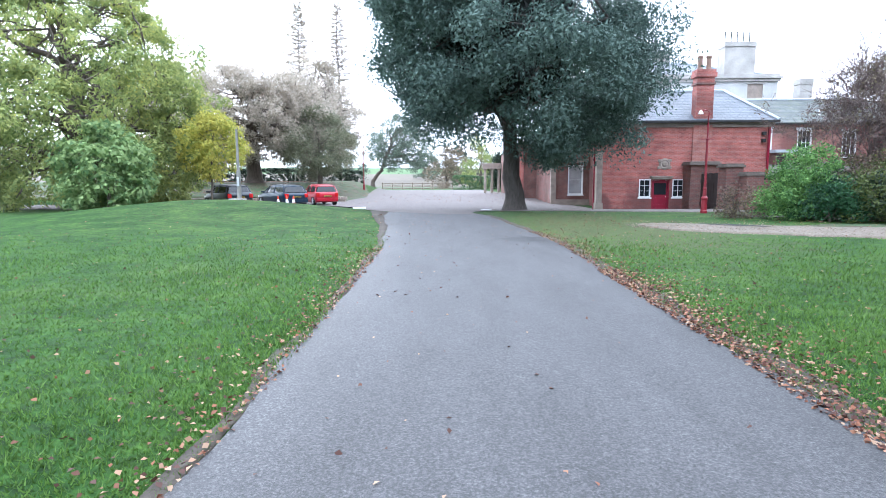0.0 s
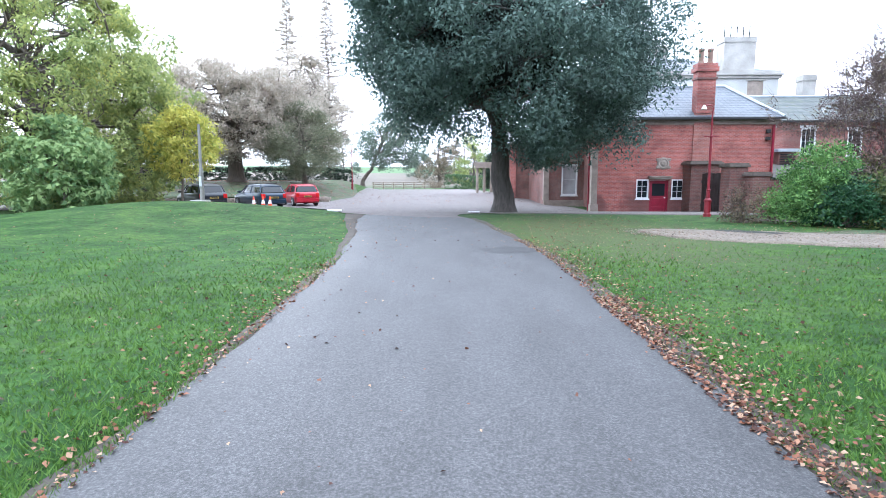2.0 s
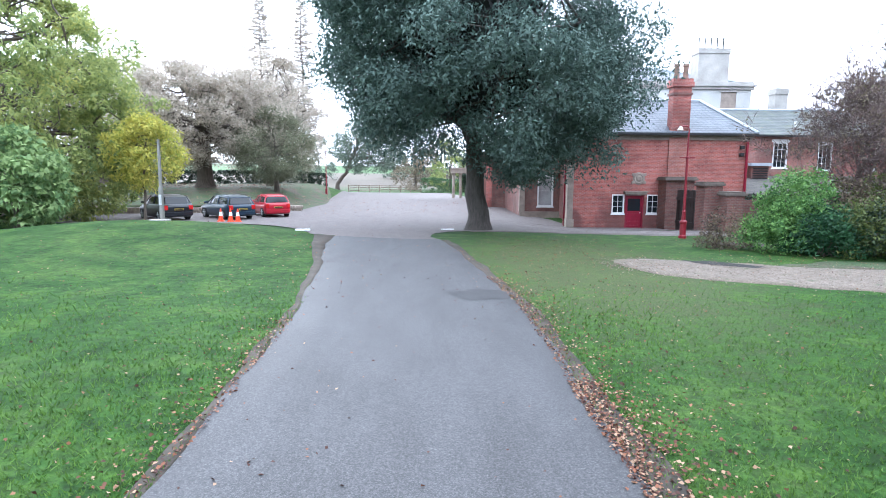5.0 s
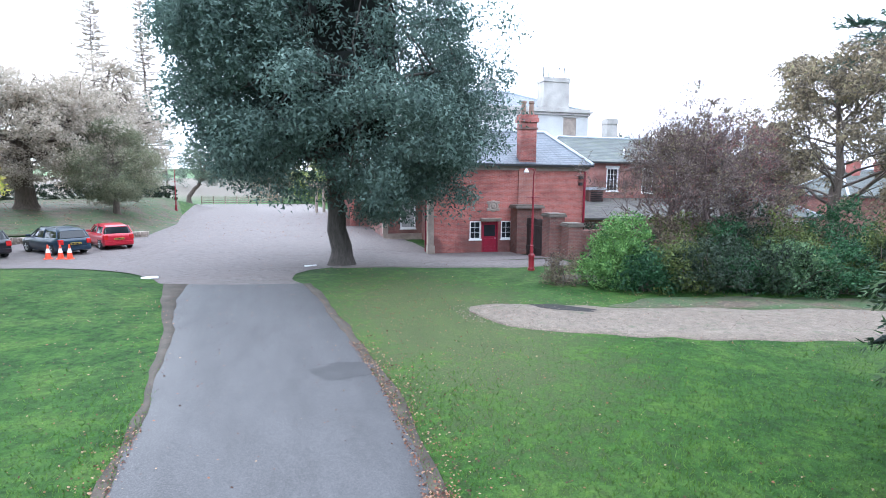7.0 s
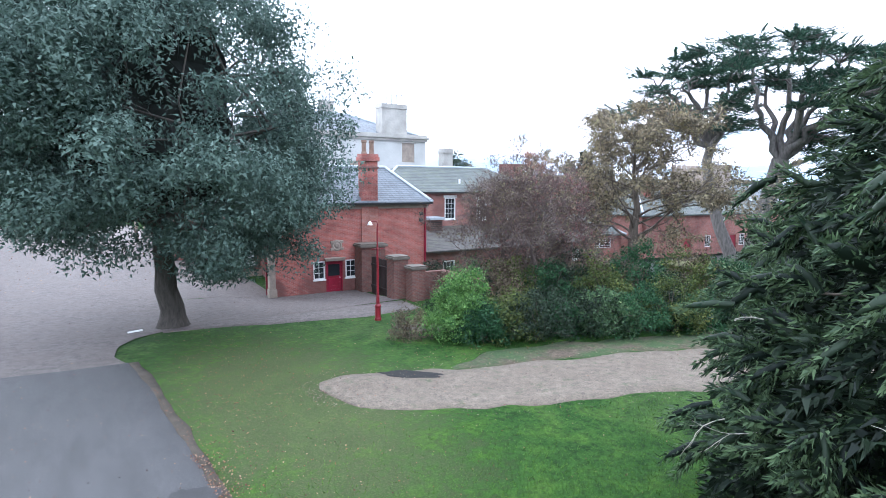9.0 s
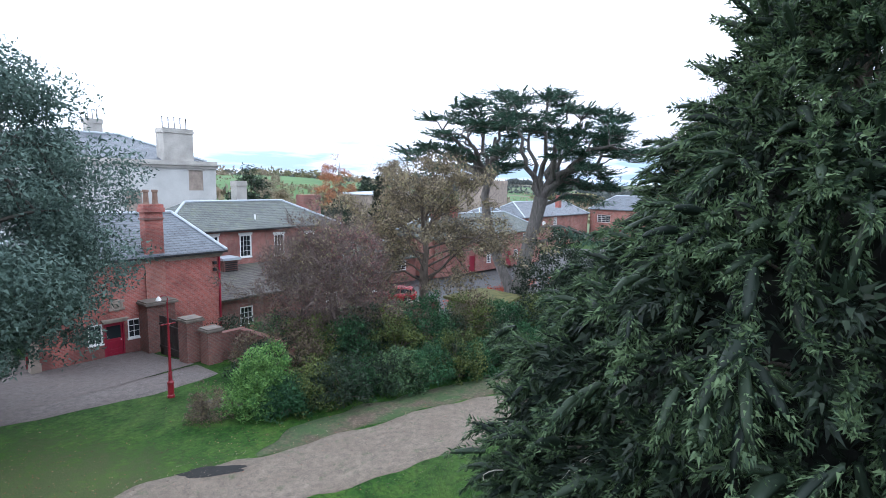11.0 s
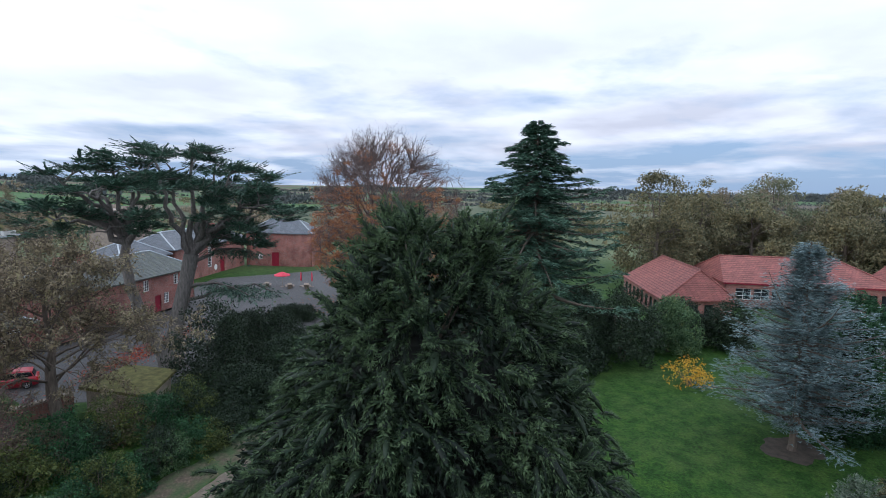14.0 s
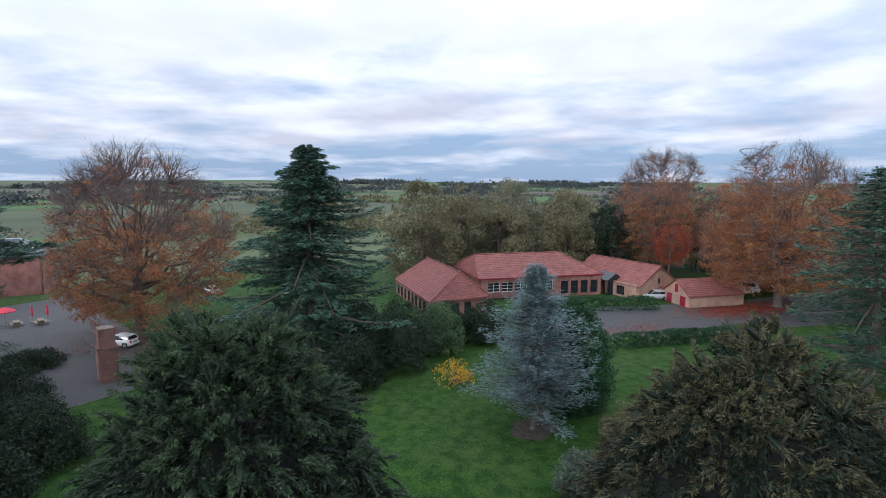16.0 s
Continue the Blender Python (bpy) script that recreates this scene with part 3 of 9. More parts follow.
def window(parent, x0, x1, z0, z1, y, nx=2, nz=3, depth=0.10, frame_w=0.07, mat="white", pane="glass", label="white painted glazed window"):
    """A sash in a wall that faces -y; y is the wall's face."""
    yb = y + depth
    bm = bmesh.new()
    f = frame_w
    for r in ((x0, x0 + f, z0, z1), (x1 - f, x1, z0, z1), (x0 + f, x1 - f, z0, z0 + f), (x0 + f, x1 - f, z1 - f, z1)):
        box(bm, r[0], r[1], y - 0.01, yb, r[2], r[3])
    w = part("window", bm, M[mat], parent, label)
    bars = bmesh.new()
    t = 0.022
    for i in range(1, nx):
        u = x0 + f + (x1 - x0 - 2 * f) * i / nx
        box(bars, u - t / 2, u + t / 2, yb - 0.06, yb - 0.015, z0 + f, z1 - f)
    for i in range(1, nz):
        v = z0 + f + (z1 - z0 - 2 * f) * i / nz
        box(bars, x0 + f, x1 - f, yb - 0.063, yb - 0.018, v - t / 2, v + t / 2)
    if nx > 1 or nz > 1:
        part("glazing_bars", bars, M[mat], w)
    part("pane", boxes((x0 + f, x1 - f, yb - 0.012, yb - 0.002, z0 + f, z1 - f)), M[pane], w)
    part("sill", boxes((x0 - 0.05, x1 + 0.05, y - 0.07, y + 0.02, z0 - 0.08, z0)), M[mat], w)
    return w


def hip_roof(bm, x0, x1, y0, y1, ze, zr, rx0, rx1, ry, thick=0.12):
    """Four slopes from an eaves rectangle to a ridge along x at y = ry."""
    a = [bm.verts.new(p) for p in ((x0, y0, ze), (x1, y0, ze), (x1, y1, ze), (x0, y1, ze))]
    r = [bm.verts.new((rx0, ry, zr)), bm.verts.new((rx1, ry, zr))]
    b = [bm.verts.new((v.co.x, v.co.y, ze - thick)) for v in a]
    bm.faces.new((a[0], a[1], r[1], r[0]))
    bm.faces.new((a[2], a[3], r[0], r[1]))
    bm.faces.new((a[1], a[2], r[1]))
    bm.faces.new((a[3], a[0], r[0]))
    for i in range(4):
        bm.faces.new((b[i], b[(i + 1) % 4], a[(i + 1) % 4], a[i]))
    bm.faces.new(b[::-1])


def ridge_lines(parent, pairs, mat="lead", r=0.11):
    for p, q in pairs:
        bm = bmesh.new()
        tube(bm, [p, q], r, 6)
        part("ridge_capping", bm, M[mat], parent)


# ---- foliage helpers ----
def leaf_cards(rng, pos, direction, size, width=0.45, spread=0.7, fold=0.12, normal=None, blade=True):
    """Pointed leaves, a three-cornered blade each, or a folded four-cornered one. pos, direction: n x 3; size: n."""
    n = len(pos)
    d = direction + rng.normal(0, spread, (n, 3))
    d /= np.linalg.norm(d, axis=1, keepdims=True) + 1e-9
    ref = rng.normal(0, 1, (n, 3)) if normal is None else normal + rng.normal(0, 0.45, (n, 3))
    s = np.cross(d, ref)
    s /= np.linalg.norm(s, axis=1, keepdims=True) + 1e-9
    nn = np.cross(s, d)
    L, W = size[:, None], (size * width * 0.5)[:, None]
    if blade:
        v = np.stack([pos - s * W, pos + s * W, pos + d * L + nn * L * fold], 1)
        return v.reshape(-1, 3), np.arange(3 * n).reshape(n, 3)
    mid = pos + d * L * 0.45
    v = np.stack([pos, mid + s * W + nn * L * fold, pos + d * L, mid - s * W + nn * L * fold], 1)
    return v.reshape(-1, 3), np.arange(4 * n).reshape(n, 4)


def sphere_dirs(rng, n):
    d = rng.normal(0, 1, (n, 3))
    return d / np.linalg.norm(d, axis=1, keepdims=True)


def clump_leaves(rng, centres, radius, per, size, squash=0.8, width=0.5, hang=0.0, shell=0.38):
    """Leaves gathered about clump centres, denser at each clump's skin."""
    n = len(centres)
    radius = np.broadcast_to(np.asarray(radius, float), (n,))
    c = np.repeat(centres, per, 0)
    r = np.repeat(radius, per)
    d = sphere_dirs(rng, n * per)
    u = rng.uniform(0.1, 1, n * per) ** shell
    off = d * (r * u)[:, None]
    off[:, 2] *= squash
    flat = np.cross(d, rng.normal(0, 1, d.shape)) + d * 0.35
    flat /= np.linalg.norm(flat, axis=1, keepdims=True) + 1e-9
    dirs = flat + np.array([0, 0, -hang])
    return leaf_cards(rng, c + off, dirs, size * rng.uniform(0.65, 1.3, n * per), width, 0.25, 0.12, d + np.array([0, 0, 0.35]))


def merge(chunks):
    vs, fs, base = [], [], 0
    for v, f in chunks:
        vs.append(v)
        fs.append(f + base)
        base += len(v)
    return np.concatenate(vs), np.concatenate(fs)


class Limbs:
    """Collects the wood of a tree as tapered lines."""

    def __init__(self, rng):
        self.rng, self.lines = rng, []

    def line(self, pts, r0, r1):
        pts = np.asarray(pts, float)
        self.lines.append((pts, np.linspace(r0, r1, len(pts))))

    def tapered(self, rows):
        """One line through (x, y, z, radius) rows."""
        rows = np.asarray(rows, float)
        self.lines.append((rows[:, :3], rows[:, 3]))

    def curve(self, p0, p1, r0, r1, bow=(0, 0, 0), wob=0.05, n=6):
        t = np.linspace(0, 1, n)[:, None]
        p0, p1 = np.asarray(p0, float), np.asarray(p1, float)
        pts = p0 + (p1 - p0) * t + np.asarray(bow) * (4 * t * (1 - t))
        pts[1:-1] += self.rng.normal(0, wob * np.linalg.norm(p1 - p0) * 0.4, (n - 2, 3))
        self.line(pts, r0, r1)
        return pts

    def grow(self, p, d, length, r, level, spread=0.6, lift=0.15, kids=3, ends=None, steps=4, shrink=0.68):
        """A branching limb; ends gathers the tips of the last level."""
        rng = self.rng
        d = d / np.linalg.norm(d)
        pts = [p]
        for i in range(steps):
            d = d + rng.normal(0, 0.16, 3) + np.array([0, 0, lift / steps])
            d = d / np.linalg.norm(d)
            pts.append(pts[-1] + d * length / steps)
        self.line(pts, r, r * 0.55)
        if level == 0:
            if ends is not None:
                ends.append((pts[-1], d))
                ends.append((pts[len(pts) // 2], d))
            return
        for k in range(kids):
            at = pts[-1] if k == 0 else pts[rng.integers(max(1, steps // 2), steps + 1)]
            nd = d + rng.normal(0, spread, 3) * (0.45 if k == 0 else 1.0)
            self.grow(at, nd, length * shrink * rng.uniform(0.8, 1.15), r * 0.55 * (1.0 if k == 0 else 0.8), level - 1, spread, lift, kids, ends, steps, shrink)

    def mesh(self, name, mat, sides=6):
        ang = 2 * np.pi * np.arange(sides) / sides
        co, si = np.cos(ang)[None, :, None], np.sin(ang)[None, :, None]
        k = np.arange(sides)
        quad = np.stack([k, (k + 1) % sides, (k + 1) % sides + sides, k + sides], 1)
        vs, fs, base = [], [], 0
        for pts, rad in self.lines:
            n = len(pts)
            d = np.gradient(pts, axis=0)
            d /= np.linalg.norm(d, axis=1, keepdims=True) + 1e-9
            main = pts[-1] - pts[0]
            ref = np.eye(3)[np.argmin(np.abs(main))]
            a = np.cross(d, ref)
            a /= np.linalg.norm(a, axis=1, keepdims=True) + 1e-9
            b = np.cross(d, a)
            vs.append((pts[:, None] + (a[:, None] * co + b[:, None] * si) * rad[:, None, None]).reshape(-1, 3))
            fs.append((quad[None] + (base + np.arange(n - 1) * sides)[:, None, None]).reshape(-1, 4))
            base += n * sides
        return mesh_np(name, np.concatenate(vs), np.concatenate(fs), mat, True)


def heart_hull(rng, prof, offset, k):
    """An added rough hull well inside a crown's leaves; its near-black material stands in for inner shade."""
    bm = bmesh.new()
    bmesh.ops.create_icosphere(bm, subdivisions=4, radius=1.0)
    hs, rs = np.array([h for h, r in prof]), np.array([r for h, r in prof])
    dirs = np.array([v.co[:] for v in bm.verts])
    low = hs[0] + (0.12 if hs[0] > 2 else -0.2 * hs[0] / hs[-1]) * (hs[-1] - hs[0])
    zz = low + (dirs[:, 2] + 1) / 2 * (hs[-1] * 0.88 - low)
    flat = dirs[:, :2] / (np.linalg.norm(dirs[:, :2], axis=1, keepdims=True) + 1e-6)
    rr = np.interp(zz, hs, rs) * k * np.minimum(1, np.linalg.norm(dirs[:, :2], axis=1) * 2)
    for v, a, r, h in zip(bm.verts, flat, rr, zz):
        r = r * rng.uniform(0.72, 1.06)
        v.co = (offset[0] + a[0] * r, offset[1] + a[1] * r, h + rng.normal(0, 0.08))
    return bm


def lumps(rng, k=9, depth=0.22):
    """An uneven outline: a smooth function of direction."""
    dirs, amp = sphere_dirs(rng, k), rng.uniform(-depth, depth, k)

    def f(d):
        return np.clip(1.0 + (np.exp(3.0 * (d @ dirs.T - 1.0)) * amp).sum(1), 1 - 0.75 * depth, 1 + 0.6 * depth)
    return f


def profile_crown(rng, n, centre, prof, lump, fill=0.35):
    """Clump centres in a crown whose radius follows (height, radius) pairs; most lie near the skin."""
    zs, rs = np.array([p[0] for p in prof]), np.array([p[1] for p in prof])
    fine = np.linspace(zs[0], zs[-1], 80)
    w = np.interp(fine, zs, rs) + 0.15
    z = rng.choice(fine, n, p=w / w.sum()) + rng.uniform(-0.5, 0.5, n) * (fine[1] - fine[0])
    th = rng.uniform(0, 2 * np.pi, n)
    mid = (zs[0] + zs[-1]) / 2
    d = np.stack([np.cos(th), np.sin(th), (z - mid) / (zs[-1] - zs[0]) * 2], 1)
    d /= np.linalg.norm(d, axis=1, keepdims=True)
    r = np.interp(z, zs, rs) * lump(d) * rng.uniform(0, 1, n) ** fill
    return np.stack([centre[0] + r * np.cos(th), centre[1] + r * np.sin(th), z], 1)


def broad_tree(name, label, base, prof, trunk_r, leaf, bark="bark", seed=1, clumps=500, clump_r=0.7, per=40, size=0.16,
               fill=0.35, lean=(0, 0), limbs=14, fork=None, squash=0.75, width=0.5, hang=0.1, lump=0.22, offset=(0, 0), twigs=0, category="tree", group="", wood=True, tilt=0.0, heart=None, lobes=None, even=0.25):
    """A broadleaved tree: trunk, limbs that reach into the crown, and a crown of leaf clumps. Heights in prof are above the base."""
    rng = np.random.default_rng(seed)
    x, y = base
    z = hgt(x, y) - 0.05
    t = thing(name, label, category, (x, y, z), 0, group)
    c = profile_crown(rng, clumps, offset, prof, lumps(rng, 11, lump), fill)
    if lobes:
        # leafy boughs: rounded lobes that swell from the crown, open beneath
        k, lr = lobes
        mid = profile_crown(rng, k, offset, [(h, max(0.1, r - 0.95 * lr)) for h, r in prof], lumps(rng, 11, lump), 0.22)
        j = rng.integers(0, k, clumps)
        d = sphere_dirs(rng, clumps)
        out = mid[j] - np.array([offset[0], offset[1], 0.4 * (prof[0][0] + prof[-1][0])])
        out /= np.linalg.norm(out, axis=1, keepdims=True) + 1e-9
        d = d + out * 0.6 + np.array([0, 0, 0.25])
        d /= np.linalg.norm(d, axis=1, keepdims=True)
        size_l = (lr * rng.uniform(0.65, 1.25, k))[j]
        c = mid[j] + d * (size_l * rng.uniform(0.55, 1.0, clumps) ** 0.5)[:, None] * np.array([1, 1, 0.72])
        c[:, 2] = np.maximum(c[:, 2], 0.25)
        full = rng.random(clumps) < even
        c[full] = profile_crown(rng, int(full.sum()), offset, [(h, max(0.1, r - 0.2 * lr)) for h, r in prof], lumps(rng, 11, lump), fill)
    top, low = prof[-1][0], prof[0][0]
    c[:, 2] -= tilt * (c[:, 0] - offset[0]) * (1 - c[:, 2] / top)
    fork = fork if fork is not None else low + 0.25 * (top - low)
    if wood:
        tr = Limbs(rng)
        crown_mid = np.array([offset[0] + lean[0], offset[1] + lean[1], fork])
        tip = np.array([offset[0], offset[1], top * 0.9])
        rows = [(0, 0, -0.1, trunk_r * 1.75), (0, 0, 0.15, trunk_r * 1.35), (0, 0, 0.5, trunk_r * 1.1), (0, 0, 0.9, trunk_r)]
        for u in (0.35, 0.7, 1.0):
            rows.append((*(np.array([0, 0, 0.9]) * (1 - u) + crown_mid * u + rng.normal(0, 0.06, 3)), trunk_r * (1 - 0.25 * u)))
        for u in (0.25, 0.5, 0.75, 1.0):
            rows.append((*(crown_mid * (1 - u) + tip * u + rng.normal(0, 0.15, 3)), trunk_r * (0.7 - 0.62 * u)))
        tr.tapered(rows)
        part("trunk", tr.mesh("trunk", M[bark], 12), None, t)
        br = Limbs(rng)
        pick = rng.choice(len(c), min(limbs, len(c)), replace=False)
        for i in pick:
            f = rng.uniform(0.0, 0.75)
            p0 = crown_mid * (1 - f) + np.array([offset[0], offset[1], top * 0.9]) * f
            p0[2] = min(p0[2], c[i][2] - 0.1 * abs(c[i][2] - fork)) if c[i][2] > fork else fork * 0.98
            pts = br.curve(p0, c[i], trunk_r * rng.uniform(0.22, 0.42), trunk_r * 0.05, (0, 0, 0.06 * np.linalg.norm(c[i] - p0)), 0.08)
            for q in rng.choice(len(c), 3):
                k = pts[rng.integers(2, 5)]
                if np.linalg.norm(c[q] - k) < 0.6 * top:
                    br.curve(k, c[q], trunk_r * 0.13, trunk_r * 0.03, wob=0.1)
        if twigs:
            for i in rng.choice(len(c), twigs):
                br.grow(c[i], sphere_dirs(rng, 1)[0] + np.array([0, 0, 0.5]), clump_r * 1.6, 0.035, 2, 0.7, 0.3, 3, None, 3)
        part("bough", br.mesh("bough", M[bark], 4), None, t)
    # an added dark hull, so gaps in the crown read as shaded depth
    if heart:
        part("shade_filler", heart_hull(rng, prof, offset, 0.42), M[heart], t)
    v, f = clump_leaves(rng, c, clump_r * rng.uniform(0.6, 1.35, len(c)), per, size, squash, width, hang)
    part("crown", mesh_np("crown", v, f, M[leaf]), None, t)
    return t


def open_tree(name, label, base, h, trunk_r, leaf, bark, seed, limbs, per, size, clump_r=0.5, spread=0.75, lift=0.1, bare=0.3, low=0.25, wide=1.0, stems=1, top=0.0, thick=None):
    """An airy half-bare tree: branching limbs with loose leaf tufts at the twig ends."""
    rng = np.random.default_rng(seed)
    x, y = base
    t = thing(name, label, "tree", (x, y, hgt(x, y) - 0.05))
    tr, br, ends = Limbs(rng), Limbs(rng), []
    for k in range(stems):
        foot = rng.normal(0, 0.25 * (stems > 1), 2)
        head = np.array([foot[0] * 4 + rng.normal(0, 0.05 * h), foot[1] * 4 + rng.normal(0, 0.05 * h), h * rng.uniform(0.72, 0.82)])
        pts = np.array([(foot[0], foot[1], -0.1), (foot[0], foot[1], 0.4), *[np.array([foot[0], foot[1], 0.4]) * (1 - u) + head * u + rng.normal(0, 0.018 * h, 3) * (u < 1) for u in (0.2, 0.4, 0.6, 0.8, 1.0)]])
        tr.lines.append((pts, trunk_r * np.array([1.6, 1.1, 1.0, 0.85, 0.6, 0.36, 0.12])))
        m = max(3, limbs // stems)
        for i in range(m):
            f = low + (0.98 - low) * (i + rng.uniform(0, 1)) / m
            p = np.array([np.interp(f * head[2], pts[:, 2], pts[:, j]) for j in (0, 1, 2)])
            a = i * 2.4 + rng.normal(0, 0.4)
            L = wide * h * 0.25 * float(np.interp(f, [0, 0.35, 0.7, 1], [0.7, 1.1, 0.9, 0.5])) * rng.uniform(0.75, 1.2)
            br.grow(p, np.array([math.cos(a), math.sin(a), rng.uniform(0.05, 0.7) + 0.5 * f]), L, trunk_r * 0.34 * (1.1 - 0.6 * f), 3, spread, lift, 3, ends, 3, 0.66)
    part("trunk", tr.mesh("trunk", M[bark], 10), None, t)
    part("bough", br.mesh("bough", M[bark], 3), None, t)
    c = np.array([e[0] for e in ends])
    k = 5
    tw = leaf_cards(rng, np.repeat(c, k, 0), np.repeat(np.array([e[1] for e in ends]), k, 0), clump_r * 1.6 * rng.uniform(0.5, 1.2, len(c) * k), 0.03, 0.7)
    part("bough", mesh_np("bough", *tw, M[bark]), None, t, "fine bare twigs")
    keep = rng.random(len(c)) > bare + top * c[:, 2] / h
    if thick:
        keep |= (c[:, 2] < thick * h)
    v, f = clump_leaves(rng, c[keep], clump_r * rng.uniform(0.5, 1.4, int(keep.sum())), per, size, 0.7, 0.55, 0.35, 0.7)
    part("crown", mesh_np("crown", v, f, M[leaf]), None, t)
    return t


def spray_leaves(rng, start, direction, length, per, size, droop=0.4, width=0.22, fan=0.5):
    """Drooping sprays: blades set along curved lines."""
    n = len(start)
    t = rng.uniform(0.05, 1, (n, per))
    d = direction / np.linalg.norm(direction, axis=1, keepdims=True)
    L = np.broadcast_to(length, (n,))[:, None]
    pos = start[:, None] + d[:, None] * (L * t)[..., None]
    pos[..., 2] -= droop * L * t ** 2
    tang = np.repeat(d[:, None], per, 1).copy()
    tang[..., 2] -= 2 * droop * t
    side = np.cross(d, np.array([0, 0, 1.0]))
    side /= np.linalg.norm(side, axis=1, keepdims=True) + 1e-9
    sgn = rng.choice([-1.0, 1.0], (n, per))
    tang += side[:, None] * (sgn * fan)[..., None]
    up = np.cross(side, d)
    return leaf_cards(rng, pos.reshape(-1, 3), tang.reshape(-1, 3), size * rng.uniform(0.7, 1.25, n * per), width, 0.22, 0.08,
                      np.repeat(up, per, 0))


def tufts(rng, start, axis, length, per, size, width=0.4, droop=0.3, girth=0.24):
    """Fleecy yew tufts: plump nodding fingers clothed in short needles."""
    n = len(start)
    t = rng.uniform(0.0, 1.0, (n, per)) ** 0.8
    d = axis / (np.linalg.norm(axis, axis=1, keepdims=True) + 1e-9)
    L = np.broadcast_to(length, (n,))[:, None]
    fall = rng.uniform(0.3, 1.4, (n, 1)) * np.broadcast_to(droop, (n,))[:, None]
    ring = np.cross(d[:, None], rng.normal(0, 1, (n, per, 3)))
    ring /= np.linalg.norm(ring, axis=2, keepdims=True) + 1e-9
    rad = girth * L * np.clip(1.08 - t, 0, 1) ** 0.6 * np.minimum(1, 0.4 + 2.2 * t) * rng.uniform(0.45, 1.0, (n, per))
    pos = start[:, None] + d[:, None] * (L * t)[..., None] + ring * rad[..., None]
    pos[..., 2] -= L * fall * t ** 2
    tang = d[:, None] * 0.9 + ring * 0.6
    tang[..., 2] -= 1.2 * fall * t + 0.15
    needles = leaf_cards(rng, pos.reshape(-1, 3), tang.reshape(-1, 3), size * rng.uniform(0.6, 1.35, n * per), width, 0.3, 0.1, ring.reshape(-1, 3))
    # an added core in the middle of each tuft, as a rough six-sided spindle
    side = np.cross(d, rng.normal(0, 1, (n, 3)))
    side /= np.linalg.norm(side, axis=1, keepdims=True) + 1e-9
    over = np.cross(d, side)
    rows = []
    for u, k in ((0.0, 0.3), (0.35, 0.45), (0.7, 0.3)):
        a = 2 * np.pi * np.arange(6) / 6 + 3 * u
        wob = girth * L * k * rng.uniform(0.6, 1.05, (n, 6))
        q = start[:, None] + d[:, None] * (L * u)[..., None] + (side[:, None] * np.cos(a)[None, :, None] + over[:, None] * np.sin(a)[None, :, None]) * wob[..., None]
        q[..., 2] -= L * fall * u ** 2
        rows.append(q)
    tip = start + d * L * 0.9
    tip[:, 2] -= (L * fall)[:, 0] * 0.81
    v = np.concatenate([*rows, tip[:, None]], 1)
    f = []
    for b in (0, 6):
        for i in range(6):
            j = (i + 1) % 6
            f += [(b + i, b + j, b + 6 + i), (b + j, b + 6 + j, b + 6 + i)]
    f += [(12 + i, 12 + (i + 1) % 6, 18) for i in range(6)]
    f = np.array(f)[None] + 19 * np.arange(n)[:, None, None]
    return needles, (v.reshape(-1, 3), f.reshape(-1, 3))


